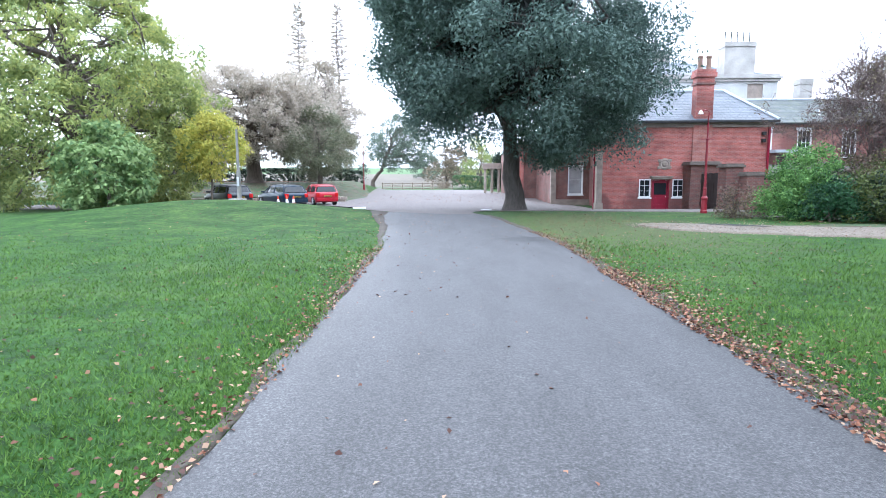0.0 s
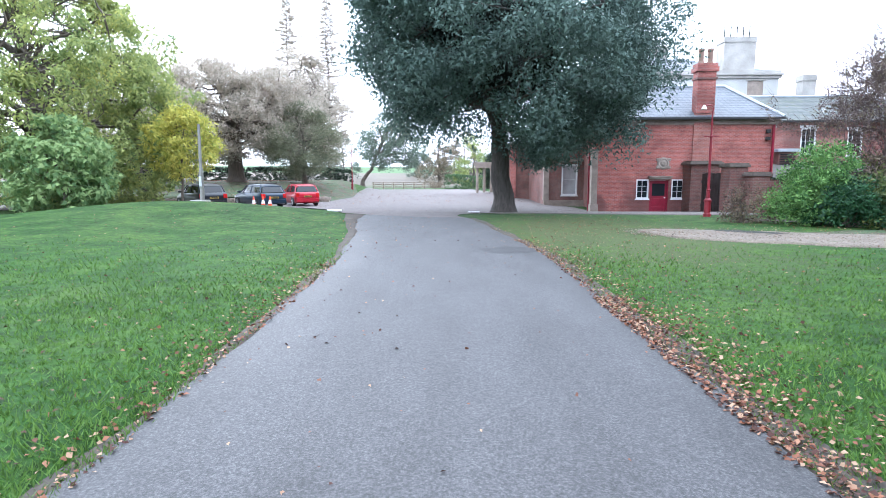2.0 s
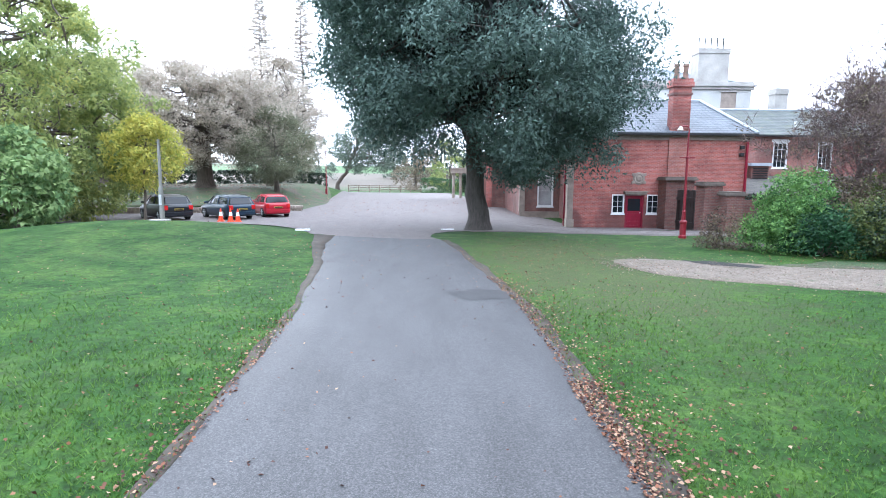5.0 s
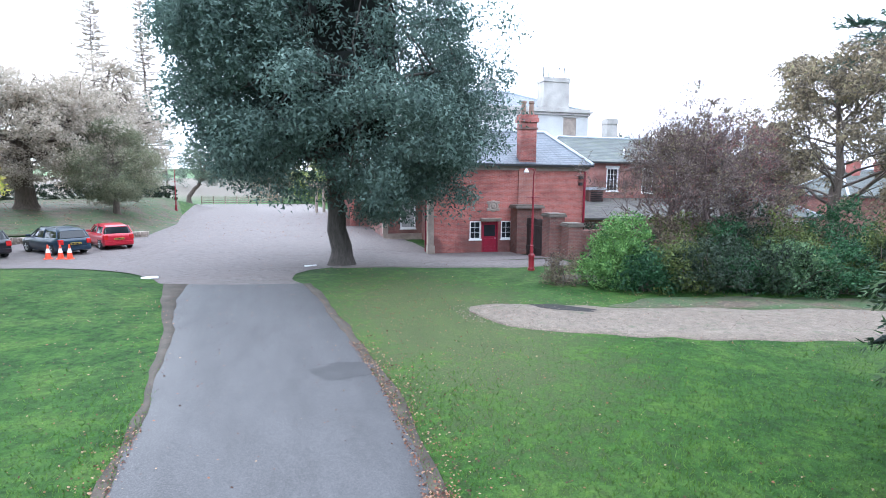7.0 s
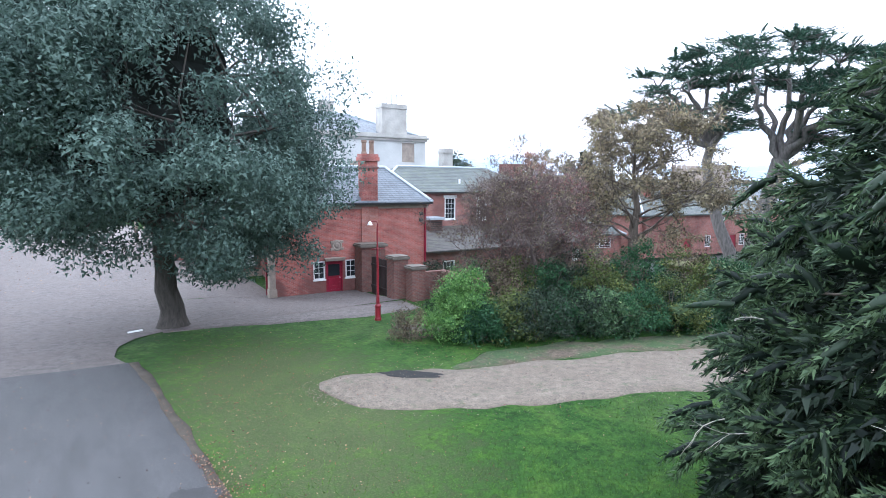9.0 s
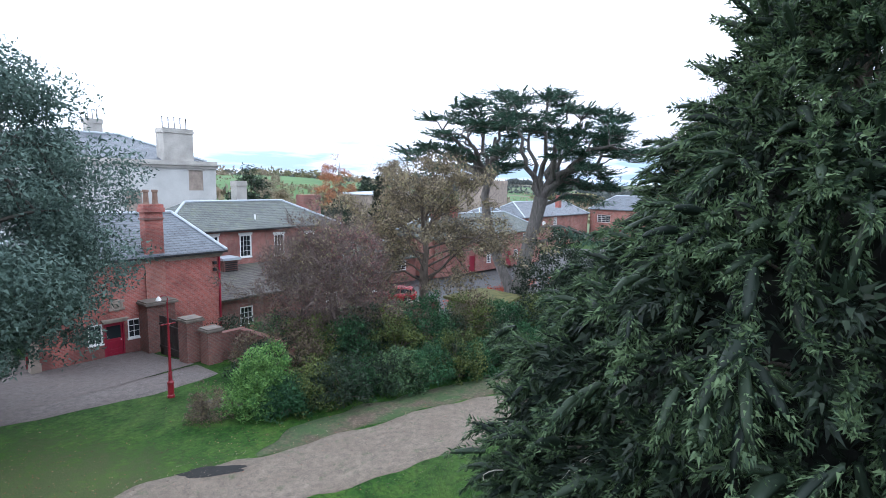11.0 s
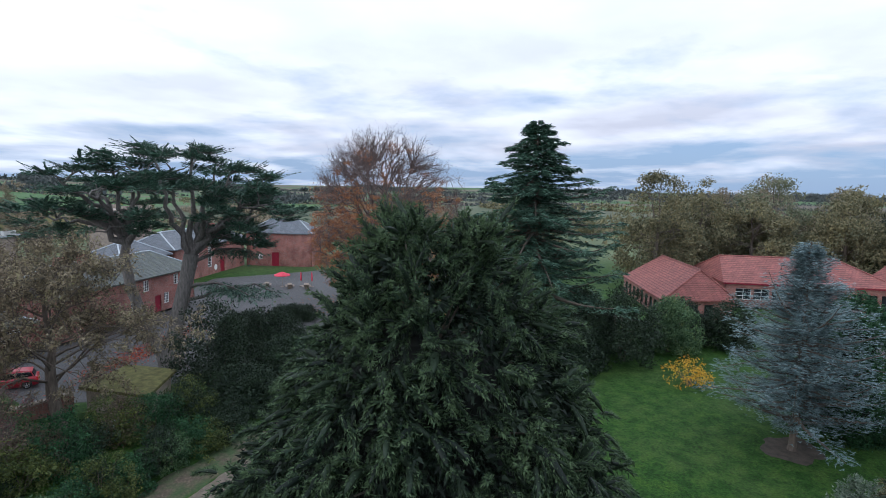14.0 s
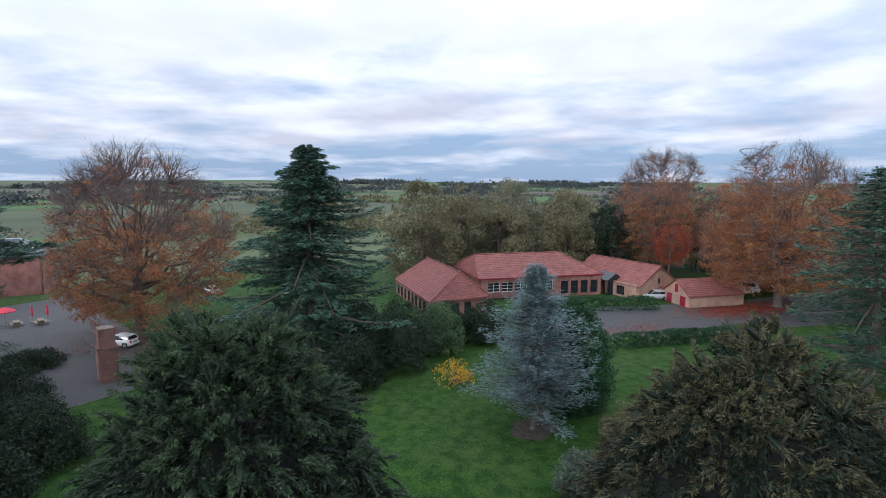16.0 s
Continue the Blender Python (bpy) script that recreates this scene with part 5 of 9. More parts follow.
def brick_house():
    h = thing("brick_house", "red brick house with slate roof, maroon door and tall chimney", "house")
    Y, Z0, ZE = 34.9, -0.5, 5.05
    wall = bmesh.new()
    wall_x(wall, 8.9, 19.3, Y, Y + 0.35, Z0, ZE, [(11.4, 12.13, 0.50, 1.62), (12.2, 13.28, Z0, 1.58), (13.46, 14.19, 0.50, 1.62)])
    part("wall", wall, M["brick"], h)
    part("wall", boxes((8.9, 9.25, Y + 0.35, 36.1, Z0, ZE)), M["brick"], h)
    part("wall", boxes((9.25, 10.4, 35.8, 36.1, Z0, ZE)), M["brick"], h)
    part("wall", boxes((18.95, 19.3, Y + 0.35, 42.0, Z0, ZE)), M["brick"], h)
    part("plinth", boxes((8.78, 12.1, Y - 0.10, Y, Z0, -0.33), (8.78, 8.9, Y, 36.1, Z0, -0.33)), M["stone"], h)
    part("cornice", boxes((8.8, 19.4, Y - 0.09, Y - 0.003, ZE - 0.28, ZE - 0.14), (8.76, 19.45, Y - 0.16, Y - 0.003, ZE - 0.14, ZE)), M["stone"], h)
    part("quoin", boxes((8.75, 9.1, Y - 0.08, Y + 0.3, -0.33, 3.2), (8.70, 9.15, Y - 0.12, Y + 0.34, 3.2, 3.36), (8.70, 9.16, Y - 0.14, Y + 0.35, -0.4, 0.15)), M["stone"], h, "pale stone pilaster at the corner")
    part("drainpipe", boxes((8.78, 8.87, Y + 0.9, Y + 0.99, Z0, 4.9)), M["maroon"], h)
    window(h, 11.4, 12.13, 0.50, 1.62, Y, 2, 3)
    window(h, 13.46, 14.19, 0.50, 1.62, Y, 2, 3)
    panel_door(h, 12.27, 13.21, Y, Z0 + 0.02, 1.50, "maroon")
    part("door_hood", boxes((12.12, 13.36, Y - 0.22, Y + 0.02, 1.62, 1.74), (12.05, 13.43, Y - 0.28, Y + 0.02, 1.74, 1.82), bevel=0.01), M["stone"], h, "dark stone hood over the door")
    part("doorstep", boxes((12.1, 13.4, Y - 0.45, Y, Z0, -0.40), bevel=0.02), M["stone"], h)
    # carved stone badge over the door
    bm = bmesh.new()
    lathe(bm, [(0.36, 0), (0.36, 0.03), (0.26, 0.07), (0.2, 0.05), (0.1, 0.1)], 0, 0, 14)
    bmesh.ops.transform(bm, matrix=pose(12.92, Y - 0.0, 2.55, 90), verts=bm.verts)
    box(bm, 12.5, 12.72, Y - 0.06, Y + 0.02, 2.25, 2.42, 0.02)
    box(bm, 13.12, 13.34, Y - 0.06, Y + 0.02, 2.25, 2.42, 0.02)
    box(bm, 12.5, 12.72, Y - 0.06, Y + 0.02, 2.68, 2.85, 0.02)
    box(bm, 13.12, 13.34, Y - 0.06, Y + 0.02, 2.68, 2.85, 0.02)
    part("stone_badge", bm, M["stone"], h, "carved pale stone badge")
    part("chimney_breast", boxes((14.55, 15.7, Y - 0.1, Y - 0.003, 2.67, 5.4)), M["brick_patch"], h, "paler rebuilt brickwork below the stack")
    chimney(h, 14.62, 15.66, Y - 0.14, Y + 0.5, 5.4, 8.2, "brick", 2, 0.85, 0.1, "tall red brick chimney stack")
    part("chimney_band", boxes((14.56, 15.72, Y - 0.2, Y + 0.56, 7.3, 7.42)), M["brick_dark"], h)
    roof = bmesh.new()
    hip_roof(roof, 8.6, 19.6, Y - 0.3, 42.2, ZE + 0.12, 7.5, 12.0, 18.0, 38.6)
    part("roof", roof, M["slate"], h)
    ridge_lines(h, [((12.0, 38.6, 7.52), (18.0, 38.6, 7.52)), ((18.0, 38.6, 7.52), (19.6, Y - 0.3, ZE + 0.14)), ((18.0, 38.6, 7.52), (19.6, 42.2, ZE + 0.14))])
    part("gutter", boxes((8.6, 19.6, Y - 0.42, Y - 0.30, ZE - 0.02, ZE + 0.10)), M["black"], h)
    # alarm box and wall lamp
    for az in (4.28, 3.86):
        part("wall_lamp", boxes((18.72, 18.95, Y - 0.2, Y - 0.04, az, az + 0.2), (18.8, 18.87, Y - 0.05, Y, az + 0.05, az + 0.15), bevel=0.015), M["black"], h, "small dark floodlight")
    part("downpipe", boxes((19.1, 19.2, Y - 0.14, Y - 0.04, Z0, ZE - 0.3)), M["maroon"], h)
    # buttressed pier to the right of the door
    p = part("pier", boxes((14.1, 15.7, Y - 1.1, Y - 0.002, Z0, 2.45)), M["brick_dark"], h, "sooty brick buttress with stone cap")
    part("pier_cap", boxes((13.96, 15.84, Y - 1.25, Y - 0.01, 2.45, 2.58), (14.03, 15.77, Y - 1.18, Y - 0.01, 2.58, 2.66), bevel=0.01), M["stone_dark"], p)
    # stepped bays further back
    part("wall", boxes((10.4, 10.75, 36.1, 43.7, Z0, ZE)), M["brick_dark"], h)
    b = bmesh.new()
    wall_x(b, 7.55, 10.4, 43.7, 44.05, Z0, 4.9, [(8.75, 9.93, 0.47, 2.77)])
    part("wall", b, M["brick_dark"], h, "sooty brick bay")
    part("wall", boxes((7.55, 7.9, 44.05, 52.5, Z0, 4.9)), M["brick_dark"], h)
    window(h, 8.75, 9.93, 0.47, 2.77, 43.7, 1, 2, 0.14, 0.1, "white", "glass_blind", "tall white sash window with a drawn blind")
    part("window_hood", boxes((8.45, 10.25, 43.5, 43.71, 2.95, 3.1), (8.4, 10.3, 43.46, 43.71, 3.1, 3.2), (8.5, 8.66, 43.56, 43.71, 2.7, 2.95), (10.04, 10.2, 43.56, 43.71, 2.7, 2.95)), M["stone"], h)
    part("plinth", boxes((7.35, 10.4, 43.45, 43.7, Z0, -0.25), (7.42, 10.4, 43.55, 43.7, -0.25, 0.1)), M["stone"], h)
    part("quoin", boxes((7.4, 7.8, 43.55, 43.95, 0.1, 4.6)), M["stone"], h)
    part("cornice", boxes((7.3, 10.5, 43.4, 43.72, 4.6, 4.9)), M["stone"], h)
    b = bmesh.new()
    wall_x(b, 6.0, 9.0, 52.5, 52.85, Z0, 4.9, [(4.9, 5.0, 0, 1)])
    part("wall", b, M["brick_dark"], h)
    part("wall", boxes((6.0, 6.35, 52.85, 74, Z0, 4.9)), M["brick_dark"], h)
    part("quoin", boxes((5.85, 6.35, 52.38, 52.95, Z0, 4.7)), M["brick"], h, "brick corner pier")
    part("roof", boxes((6.2, 21, 44.0, 74, 4.9, 5.05)), M["lead"], h, "flat lead roof")
    # white sash seen past the trunk
    window(h, 5.55, 5.98, 0.8, 3.0, 56.0, 1, 2, 0.1, 0.08, "white", "glass")
    # pale stone portico
    po = part("portico", boxes((3.5, 6.0, 73.0, 74.2, 3.2, 3.7), (3.4, 6.1, 72.9, 74.3, 3.7, 3.9)), M["stone"], h, "dull stone portico")
    part("step", boxes((3.6, 5.9, 73.2, 74.0, Z0, -0.2)), M["stone"], po)
    for x in (3.85, 4.75, 5.65):
        bm = bmesh.new()
        lathe(bm, [(0.24, -0.2), (0.24, -0.05), (0.19, 0.0), (0.16, 3.0), (0.24, 3.1), (0.24, 3.2)], x, 73.5, 14)
        part("column", bm, M["stone"], po)


brick_house()


def stucco_house():
    h = thing("stucco_house", "tall grey-white stucco house with slate roof and chimneys", "house")
    Y, ZE = 54.0, 11.0
    b = bmesh.new()
    wall_x(b, 11.0, 30.2, Y, Y + 0.4, -0.5, ZE, [(27.4, 28.85, 8.6, 10.55), (21.6, 23.0, 6.6, 8.6)])
    part("wall", b, M["stucco"], h)
    part("wall", boxes((29.8, 30.2, Y + 0.4, 70, -0.5, ZE)), M["stucco"], h)
    part("wall", boxes((11.0, 11.4, Y + 0.4, 70, -0.5, ZE)), M["stucco"], h)
    part("cornice", boxes((10.7, 30.5, Y - 0.35, 70.3, ZE, ZE + 0.18), (10.85, 30.35, Y - 0.18, 70.2, ZE - 0.25, ZE), (10.9, 30.3, Y - 0.2, 70.1, ZE + 0.18, ZE + 0.42)), M["stucco_dark"], h)
    w = part("blind_window", boxes((27.4, 28.85, Y + 0.05, Y + 0.12, 8.6, 10.55)), M["stone"], h, "blocked brown window recess")
    part("blind_window", boxes((21.6, 23.0, Y + 0.05, Y + 0.12, 6.6, 8.6)), M["stone"], h, "blocked brown window recess")
    part("lintel", boxes((27.25, 29.0, Y - 0.08, Y - 0.003, 10.55, 10.68)), M["stucco_dark"], h)
    roof = bmesh.new()
    hip_roof(roof, 11.6, 29.6, Y + 0.7, 69.4, ZE + 0.45, 14.0, 17, 24.5, 62)
    part("roof", roof, M["slate"], h)
    ridge_lines(h, [((17, 62, 14.02), (24.5, 62, 14.02)), ((24.5, 62, 14.02), (29.6, Y + 0.7, ZE + 0.47)), ((17, 62, 14.02), (11.6, Y + 0.7, ZE + 0.47))], r=0.16)
    chimney(h, 25.25, 28.1, Y + 0.25, Y + 1.7, ZE, 14.45, "stucco_dark", 5, 1.0, 0.07, "broad grey rendered chimney with five thin flues", True)
    chimney(h, 21.8, 23.1, 62, 63.2, 13, 15.4, "stucco_dark", 3, 0.9, 0.07, "grey rendered chimney", True)


stucco_house()


def service_wing():
    h = thing("service_wing", "two-storey pink brick wing with mossy hipped slate roof", "house")
    Y, ZE = 42.1, 5.6
    holes = [(25.22, 26.3, 3.4, 5.22), (28.5, 29.55, 3.25, 5.08), (31.75, 32.8, 3.22, 5.02), (22.45, 23.4, 3.6, 5.28)]
    b = bmesh.new()
    wall_x(b, 18.95, 35.5, Y, Y + 0.35, -1.6, ZE, holes)
    part("wall", b, M["brick_pink"], h)
    part("wall", boxes((35.15, 35.5, Y + 0.35, 49.0, -1.8, ZE), (18.95, 19.3, Y + 0.35, 49.0, -1.0, ZE), (19.3, 35.15, 48.65, 49.0, -1.8, ZE)), M["brick_pink"], h)
    for a, c, d, e in holes:
        w = window(h, a, c, d, e, Y, 3, 4, 0.10, 0.09, label="white painted Georgian sash window")
        part("window_lintel", boxes((a - 0.1, c + 0.1, Y - 0.03, Y + 0.02, e, e + 0.2)), M["white"], w)
    roof = bmesh.new()
    hip_roof(roof, 18.7, 35.85, Y - 0.35, 49.3, ZE + 0.12, 7.85, 22.5, 31.75, 45.5)
    part("roof", roof, M["slate_moss"], h)
    ridge_lines(h, [((22.5, 45.5, 7.87), (31.75, 45.5, 7.87)), ((31.75, 45.5, 7.87), (35.85, Y - 0.35, ZE + 0.14)), ((31.75, 45.5, 7.87), (35.85, 49.3, ZE + 0.14)), ((22.5, 45.5, 7.87), (18.7, Y - 0.35, ZE + 0.14))])
    part("gutter", boxes((18.9, 35.85, Y - 0.47, Y - 0.35, ZE - 0.02, ZE + 0.1)), M["black"], h)
    chimney(h, 27.5, 28.5, 46.0, 46.9, 6.5, 9.6, "stucco_dark", 0, 0.5, 0.05, "buff rendered chimney stack")
    chimney(h, 34.2, 36.3, 45.3, 46.4, 4.5, 8.35, "brick_pink", 0, 0.5, 0.05, "broad pink brick chimney stack")
    part("vent_pipe", boxes((27.2, 27.32, 42.9, 43.02, 6.0, 6.8)), M["white"], h)
    # lean-to below with long slate slope
    b = bmesh.new()
    wall_x(b, 19.35, 35.2, 35.5, 35.8, -1.8, 1.6, [(33.6, 34.3, 0.2, 1.05), (28.6, 29.8, -0.5, 0.8), (21.0, 22.0, -0.3, 0.95)])
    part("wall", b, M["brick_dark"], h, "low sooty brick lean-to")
    window(h, 33.6, 34.3, 0.2, 1.05, 35.5, 2, 2)
    window(h, 28.6, 29.8, -0.5, 0.8, 35.5, 3, 4)
    window(h, 21.0, 22.0, -0.3, 0.95, 35.5, 3, 3)
    part("wall", boxes((34.9, 35.2, 35.8, 42.0, -1.8, 1.6)), M["brick_dark"], h)
    b = bmesh.new()
    prism(b, [(35.2, 1.72), (42.05, 2.85), (42.05, 2.73), (35.2, 1.6)], "x", 19.35, 35.5)
    part("roof", b, M["slate_brown"], h, "long brown slate lean-to roof")
    ridge_lines(h, [((35.5, 35.2, 1.74), (35.5, 42.0, 2.87))], "lead", 0.08)
    # small louvred dormer where the lean-to meets the brick house
    d = part("dormer", boxes((22.9, 24.1, 40.6, 41.9, 2.4, 3.5)), M["brick_dark"], h)
    part("dormer_roof", boxes((22.75, 24.25, 40.4, 42.0, 3.5, 3.7)), M["lead"], d)
    part("louvre", boxes(*[(23.0, 24.0, 40.54, 40.6, 2.62 + 0.16 * i, 2.7 + 0.16 * i) for i in range(5)]), M["black"], d)
    # annexe on the east end, with lower hipped roof
    part("wall", boxes((35.52, 38.6, 40.2, 47.5, -1.9, 2.6)), M["brick_pink"], h)
    roof = bmesh.new()
    hip_roof(roof, 35.5, 38.9, 39.9, 47.8, 2.72, 4.4, 35.6, 36.6, 43.5)
    part("roof", roof, M["slate_moss"], h)
    ridge_lines(h, [((36.6, 43.5, 4.42), (38.9, 39.9, 2.74)), ((36.6, 43.5, 4.42), (38.9, 47.8, 2.74))], r=0.08)


service_wing()


def yard_gate():
    """Brick piers, wall and dark boarded gate beside the house."""
    h = thing("gateway", "sooty brick gate piers with stone caps and a dark boarded gate", "gateway")
    for x0, x1, y0, y1, zt in ((14.1, 14.98, 29.4, 30.3, 2.4), (14.65, 15.45, 28.3, 29.1, 1.95)):
        p = part("pier", boxes((x0, x1, y0, y1, -0.7, zt - 0.2)), M["brick_dark"], h)
        part("pier_cap", boxes((x0 - 0.08, x1 + 0.08, y0 - 0.08, y1 + 0.08, zt - 0.2, zt - 0.08), (x0 - 0.03, x1 + 0.03, y0 - 0.03, y1 + 0.03, zt - 0.08, zt), bevel=0.01), M["stone_dark"], p)
    part("wall", boxes((15.45, 17.0, 28.5, 28.9, -0.8, 1.55), (16.6, 17.0, 24, 28.5, -0.8, 1.55)), M["brick_dark"], h)
    g = part("gate", boxes((14.48, 14.55, 30.8, 33.3, 0.1, 0.25)), M["wood_dark"], h, "dark boarded gate standing half open")
    part("gate_rail", boxes((14.48, 14.55, 30.8, 33.3, 1.4, 1.55)), M["wood_dark"], g)
    for i in range(8):
        part("board", boxes((14.55, 14.62, 30.75 + 0.33 * i, 31.05 + 0.33 * i, -0.4, 1.9 + (0.02 if i % 2 else 0.05))), M["wood_dark"], g)


yard_gate()


def wheelie_bin(x, y, mat, label):
    t = thing("wheelie_bin", label, "bin", (x, y, hgt(x, y)))
    bm = bmesh.new()
    box(bm, -0.27, 0.27, -0.32, 0.32, 0.08, 1.0, 0.03)
    for v in bm.verts:
        k = 0.82 + 0.18 * min(1, v.co.z)
        v.co.x *= k
        v.co.y *= k
    part("body", bm, M[mat], t)
    part("lid", boxes((-0.3, 0.3, -0.36, 0.34, 1.0, 1.08), bevel=0.02), M[mat], t)
    for s in (-1, 1):
        bm = bmesh.new()
        lathe(bm, [(0.1, -0.03), (0.1, 0.03)], 0, 0, 12)
        bmesh.ops.transform(bm, matrix=pose(0.24 * s, 0.28, 0.1, 0, 90), verts=bm.verts)
        part("wheel", bm, M["rubber"], t)


M["bin_yellow"] = simple("yellow_plastic", (0.65, 0.42, 0.02), 0.5)
M["bin_red"] = simple("red_plastic", (0.5, 0.03, 0.03), 0.5)
M["umbrella"] = simple("red_canvas", (0.62, 0.05, 0.09), 0.8)


def street_lamp(x, y, h=4.6, label="maroon cast-iron lamp post with swan-neck white head"):
    t = thing("street_lamp", label, "street lamp", (x, y, hgt(x, y) - 0.02))
    bm = bmesh.new()
    lathe(bm, [(0.16, 0), (0.16, 0.12), (0.13, 0.16), (0.13, 0.62), (0.15, 0.66), (0.15, 0.72), (0.085, 0.8), (0.075, 1.1), (0.095, 1.14), (0.06, 1.2), (0.05, 3.3), (0.075, 3.33), (0.075, 3.38), (0.04, 3.42), (0.033, h - 0.25)], 0, 0, 14)
    part("post", bm, M["lamp_red"], t)
    part("ladder_bar", boxes((-0.32, 0.32, -0.02, 0.02, 3.34, 3.38)), M["lamp_red"], t)
    bm = bmesh.new()
    tube(bm, [(0, 0, h - 0.3), (0.03, 0, h - 0.1), (-0.04, 0, h + 0.02), (-0.2, 0, h + 0.05), (-0.34, 0, h - 0.02)], 0.028, 8)
    part("neck", bm, M["lamp_red"], t)
    bm = bmesh.new()
    lathe(bm, [(0.03, h + 0.04), (0.07, h - 0.02), (0.12, h - 0.12), (0.11, h - 0.14)], -0.36, 0, 14)
    part("lantern", bm, M["white"], t, "white lamp shade")
    return t


street_lamp(11.35, 25.6)
street_lamp(-11.7, 70.5, 5.6)
wheelie_bin(17.6, 30.2, "bin_yellow", "yellow wheeled bin behind the gate pier")
wheelie_bin(18.4, 30.4, "bin_red", "red wheeled bin behind the gate pier")
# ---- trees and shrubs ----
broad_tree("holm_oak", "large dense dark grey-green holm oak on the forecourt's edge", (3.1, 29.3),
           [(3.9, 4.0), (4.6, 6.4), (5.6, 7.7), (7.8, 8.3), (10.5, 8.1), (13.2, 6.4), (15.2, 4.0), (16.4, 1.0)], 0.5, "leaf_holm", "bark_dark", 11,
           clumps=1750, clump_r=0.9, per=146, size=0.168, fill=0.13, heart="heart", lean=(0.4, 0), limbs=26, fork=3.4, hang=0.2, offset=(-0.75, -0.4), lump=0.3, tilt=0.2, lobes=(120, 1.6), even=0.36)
yew_tree("yew_tree", "tall dense dark yew with drooping sprays", (13.0, 1.7),
         [(0.3, 5.6), (2.0, 6.0), (5, 5.4), (7.9, 4.8), (10.3, 3.9), (11.7, 3.1), (13.0, 2.2), (13.9, 1.5), (14.5, 0.8)], "leaf_yew", 21, boughs=800, twigs=5, per=106, size=0.105, dead=10, reach=1.1, offset=(-0.2, 0.3),
         tops=((-0.4, 1.0, 13.75, 0.9, 16), (-0.3, -1.3, 13.55, 0.9, 16)))
yew_tree("yew_tree", "broad bronzed yew beside the lawn", (10.2, -15.7),
         [(0.3, 6.0), (3, 7.0), (7, 6.5), (10, 4.8), (12.2, 2.6), (13.2, 0.9)], "leaf_yew_brown", 22, boughs=700, twigs=5, per=58, size=0.135, reach=1.2,
         tops=((-0.5, -0.5, 12.2, 1.2, 12), (0.6, 1.8, 11.4, 1.0, 10)))


def cedar_of_lebanon():
    """Old flat-topped cedar: two stems from one root, crooked arms and level plates of needles with gaps between."""
    rng = np.random.default_rng(31)
    x, y = 46.6, 28.3
    z = hgt(x, y) - 0.05
    t = thing("cedar_tree", "old flat-topped cedar with forked grey trunk", "tree", (x, y, z))
    R, Dp = np.array([0.53, -0.85, 0.0]), np.array([0.85, 0.53, 0.0])
    up = np.array([0, 0, 1.0])
    at = lambda a, b, h: R * a + Dp * b + up * h  # noqa: E731
    tr = Limbs(rng)
    tr.tapered([(*at(0, 0, -0.2), 1.15), (*at(0, 0, 0.5), 0.85), (*at(0.2, 0, 2.5), 0.7), (*at(0.8, 0.1, 5.5), 0.64), (*at(1.4, 0.1, 8.0), 0.62), (*at(1.9, 0.0, 10.4), 0.66)])
    tr.tapered([(*at(-0.3, 0.1, -0.2), 0.8), (*at(-0.9, 0.2, 1.6), 0.55), (*at(-2.2, 0.3, 4.6), 0.48), (*at(-3.1, 0.3, 7.6), 0.44), (*at(-3.5, 0.2, 10.4), 0.40), (*at(-2.9, 0.0, 13.2), 0.3), (*at(-2.6, -0.3, 16.0), 0.14)])
    part("trunk", tr.mesh("trunk", M["bark_cedar"], 12), None, t)
    br, chunks = Limbs(rng), []
    fork, stem = at(1.9, 0.0, 10.3), at(-3.2, 0.1, 11.6)
    arms = []
    for a, b, h, src in ((-1.0, 0.6, 19.4, fork), (2.2, -1.0, 19.8, fork), (5.6, 1.2, 18.0, fork), (9.4, -0.6, 16.0, fork), (11.0, 2.2, 14.4, fork), (4.2, 4.6, 16.6, fork), (3.6, -5.0, 16.8, fork), (7.2, -3.6, 14.8, fork),
                         (0.4, 3.2, 18.2, fork), (-4.2, 1.2, 18.6, stem), (-7.6, -0.8, 16.8, stem), (-10.4, 1.0, 14.8, stem), (-6.0, 4.2, 16.0, stem), (-5.4, -4.4, 15.8, stem), (-9.2, 2.8, 13.6, stem), (-2.0, -2.8, 17.6, stem)):
        end = at(a, b, h) + rng.normal(0, 0.3, 3)
        rise = np.array([0, 0, 0.10 * np.linalg.norm(end - src)])
        arms.append(br.curve(src, end, 0.34, 0.09, rise if h < 17 else -rise * 0.6, 0.07, 10))
    joints = np.concatenate([q[3:] for q in arms])
    plates = []
    for i in range(120):
        h = rng.choice([13.0, 14.0, 15.1, 16.2, 17.3, 18.4, 19.6]) + rng.normal(0, 0.18)
        w = float(np.interp(h, [12.5, 14, 16, 18, 19.3, 20.3], [9.0, 12.0, 12.0, 9.5, 7.0, 3.5]))
        a = i * 2.39996 + rng.normal(0, 0.3)
        r = rng.uniform(0.12, 1.0) ** 0.6
        plates.append((w * r * math.cos(a) + 0.3, 0.62 * w * r * math.sin(a), h - 0.9 * r ** 3, rng.uniform(0.8, 1.6)))
    for i in range(9):
        plates.append((rng.uniform(3, 9), rng.uniform(-3, 3), rng.uniform(10.8, 12.2), rng.uniform(0.6, 1.0)))
    for pa, pb, ph, pr in plates:
        p1 = at(pa, pb, ph)
        reach = np.linalg.norm((joints - p1) * np.array([1, 1, 1.7]), axis=1) + 1.2 * np.maximum(0, joints[:, 2] - p1[2])
        src = joints[np.argmin(reach)]
        pts = br.curve(src, p1, 0.09, 0.03, (0, 0, 0.25), 0.1, 7)
        away = p1 - src + R * 0.25 * np.sign(pa) + Dp * 0.1 * pb
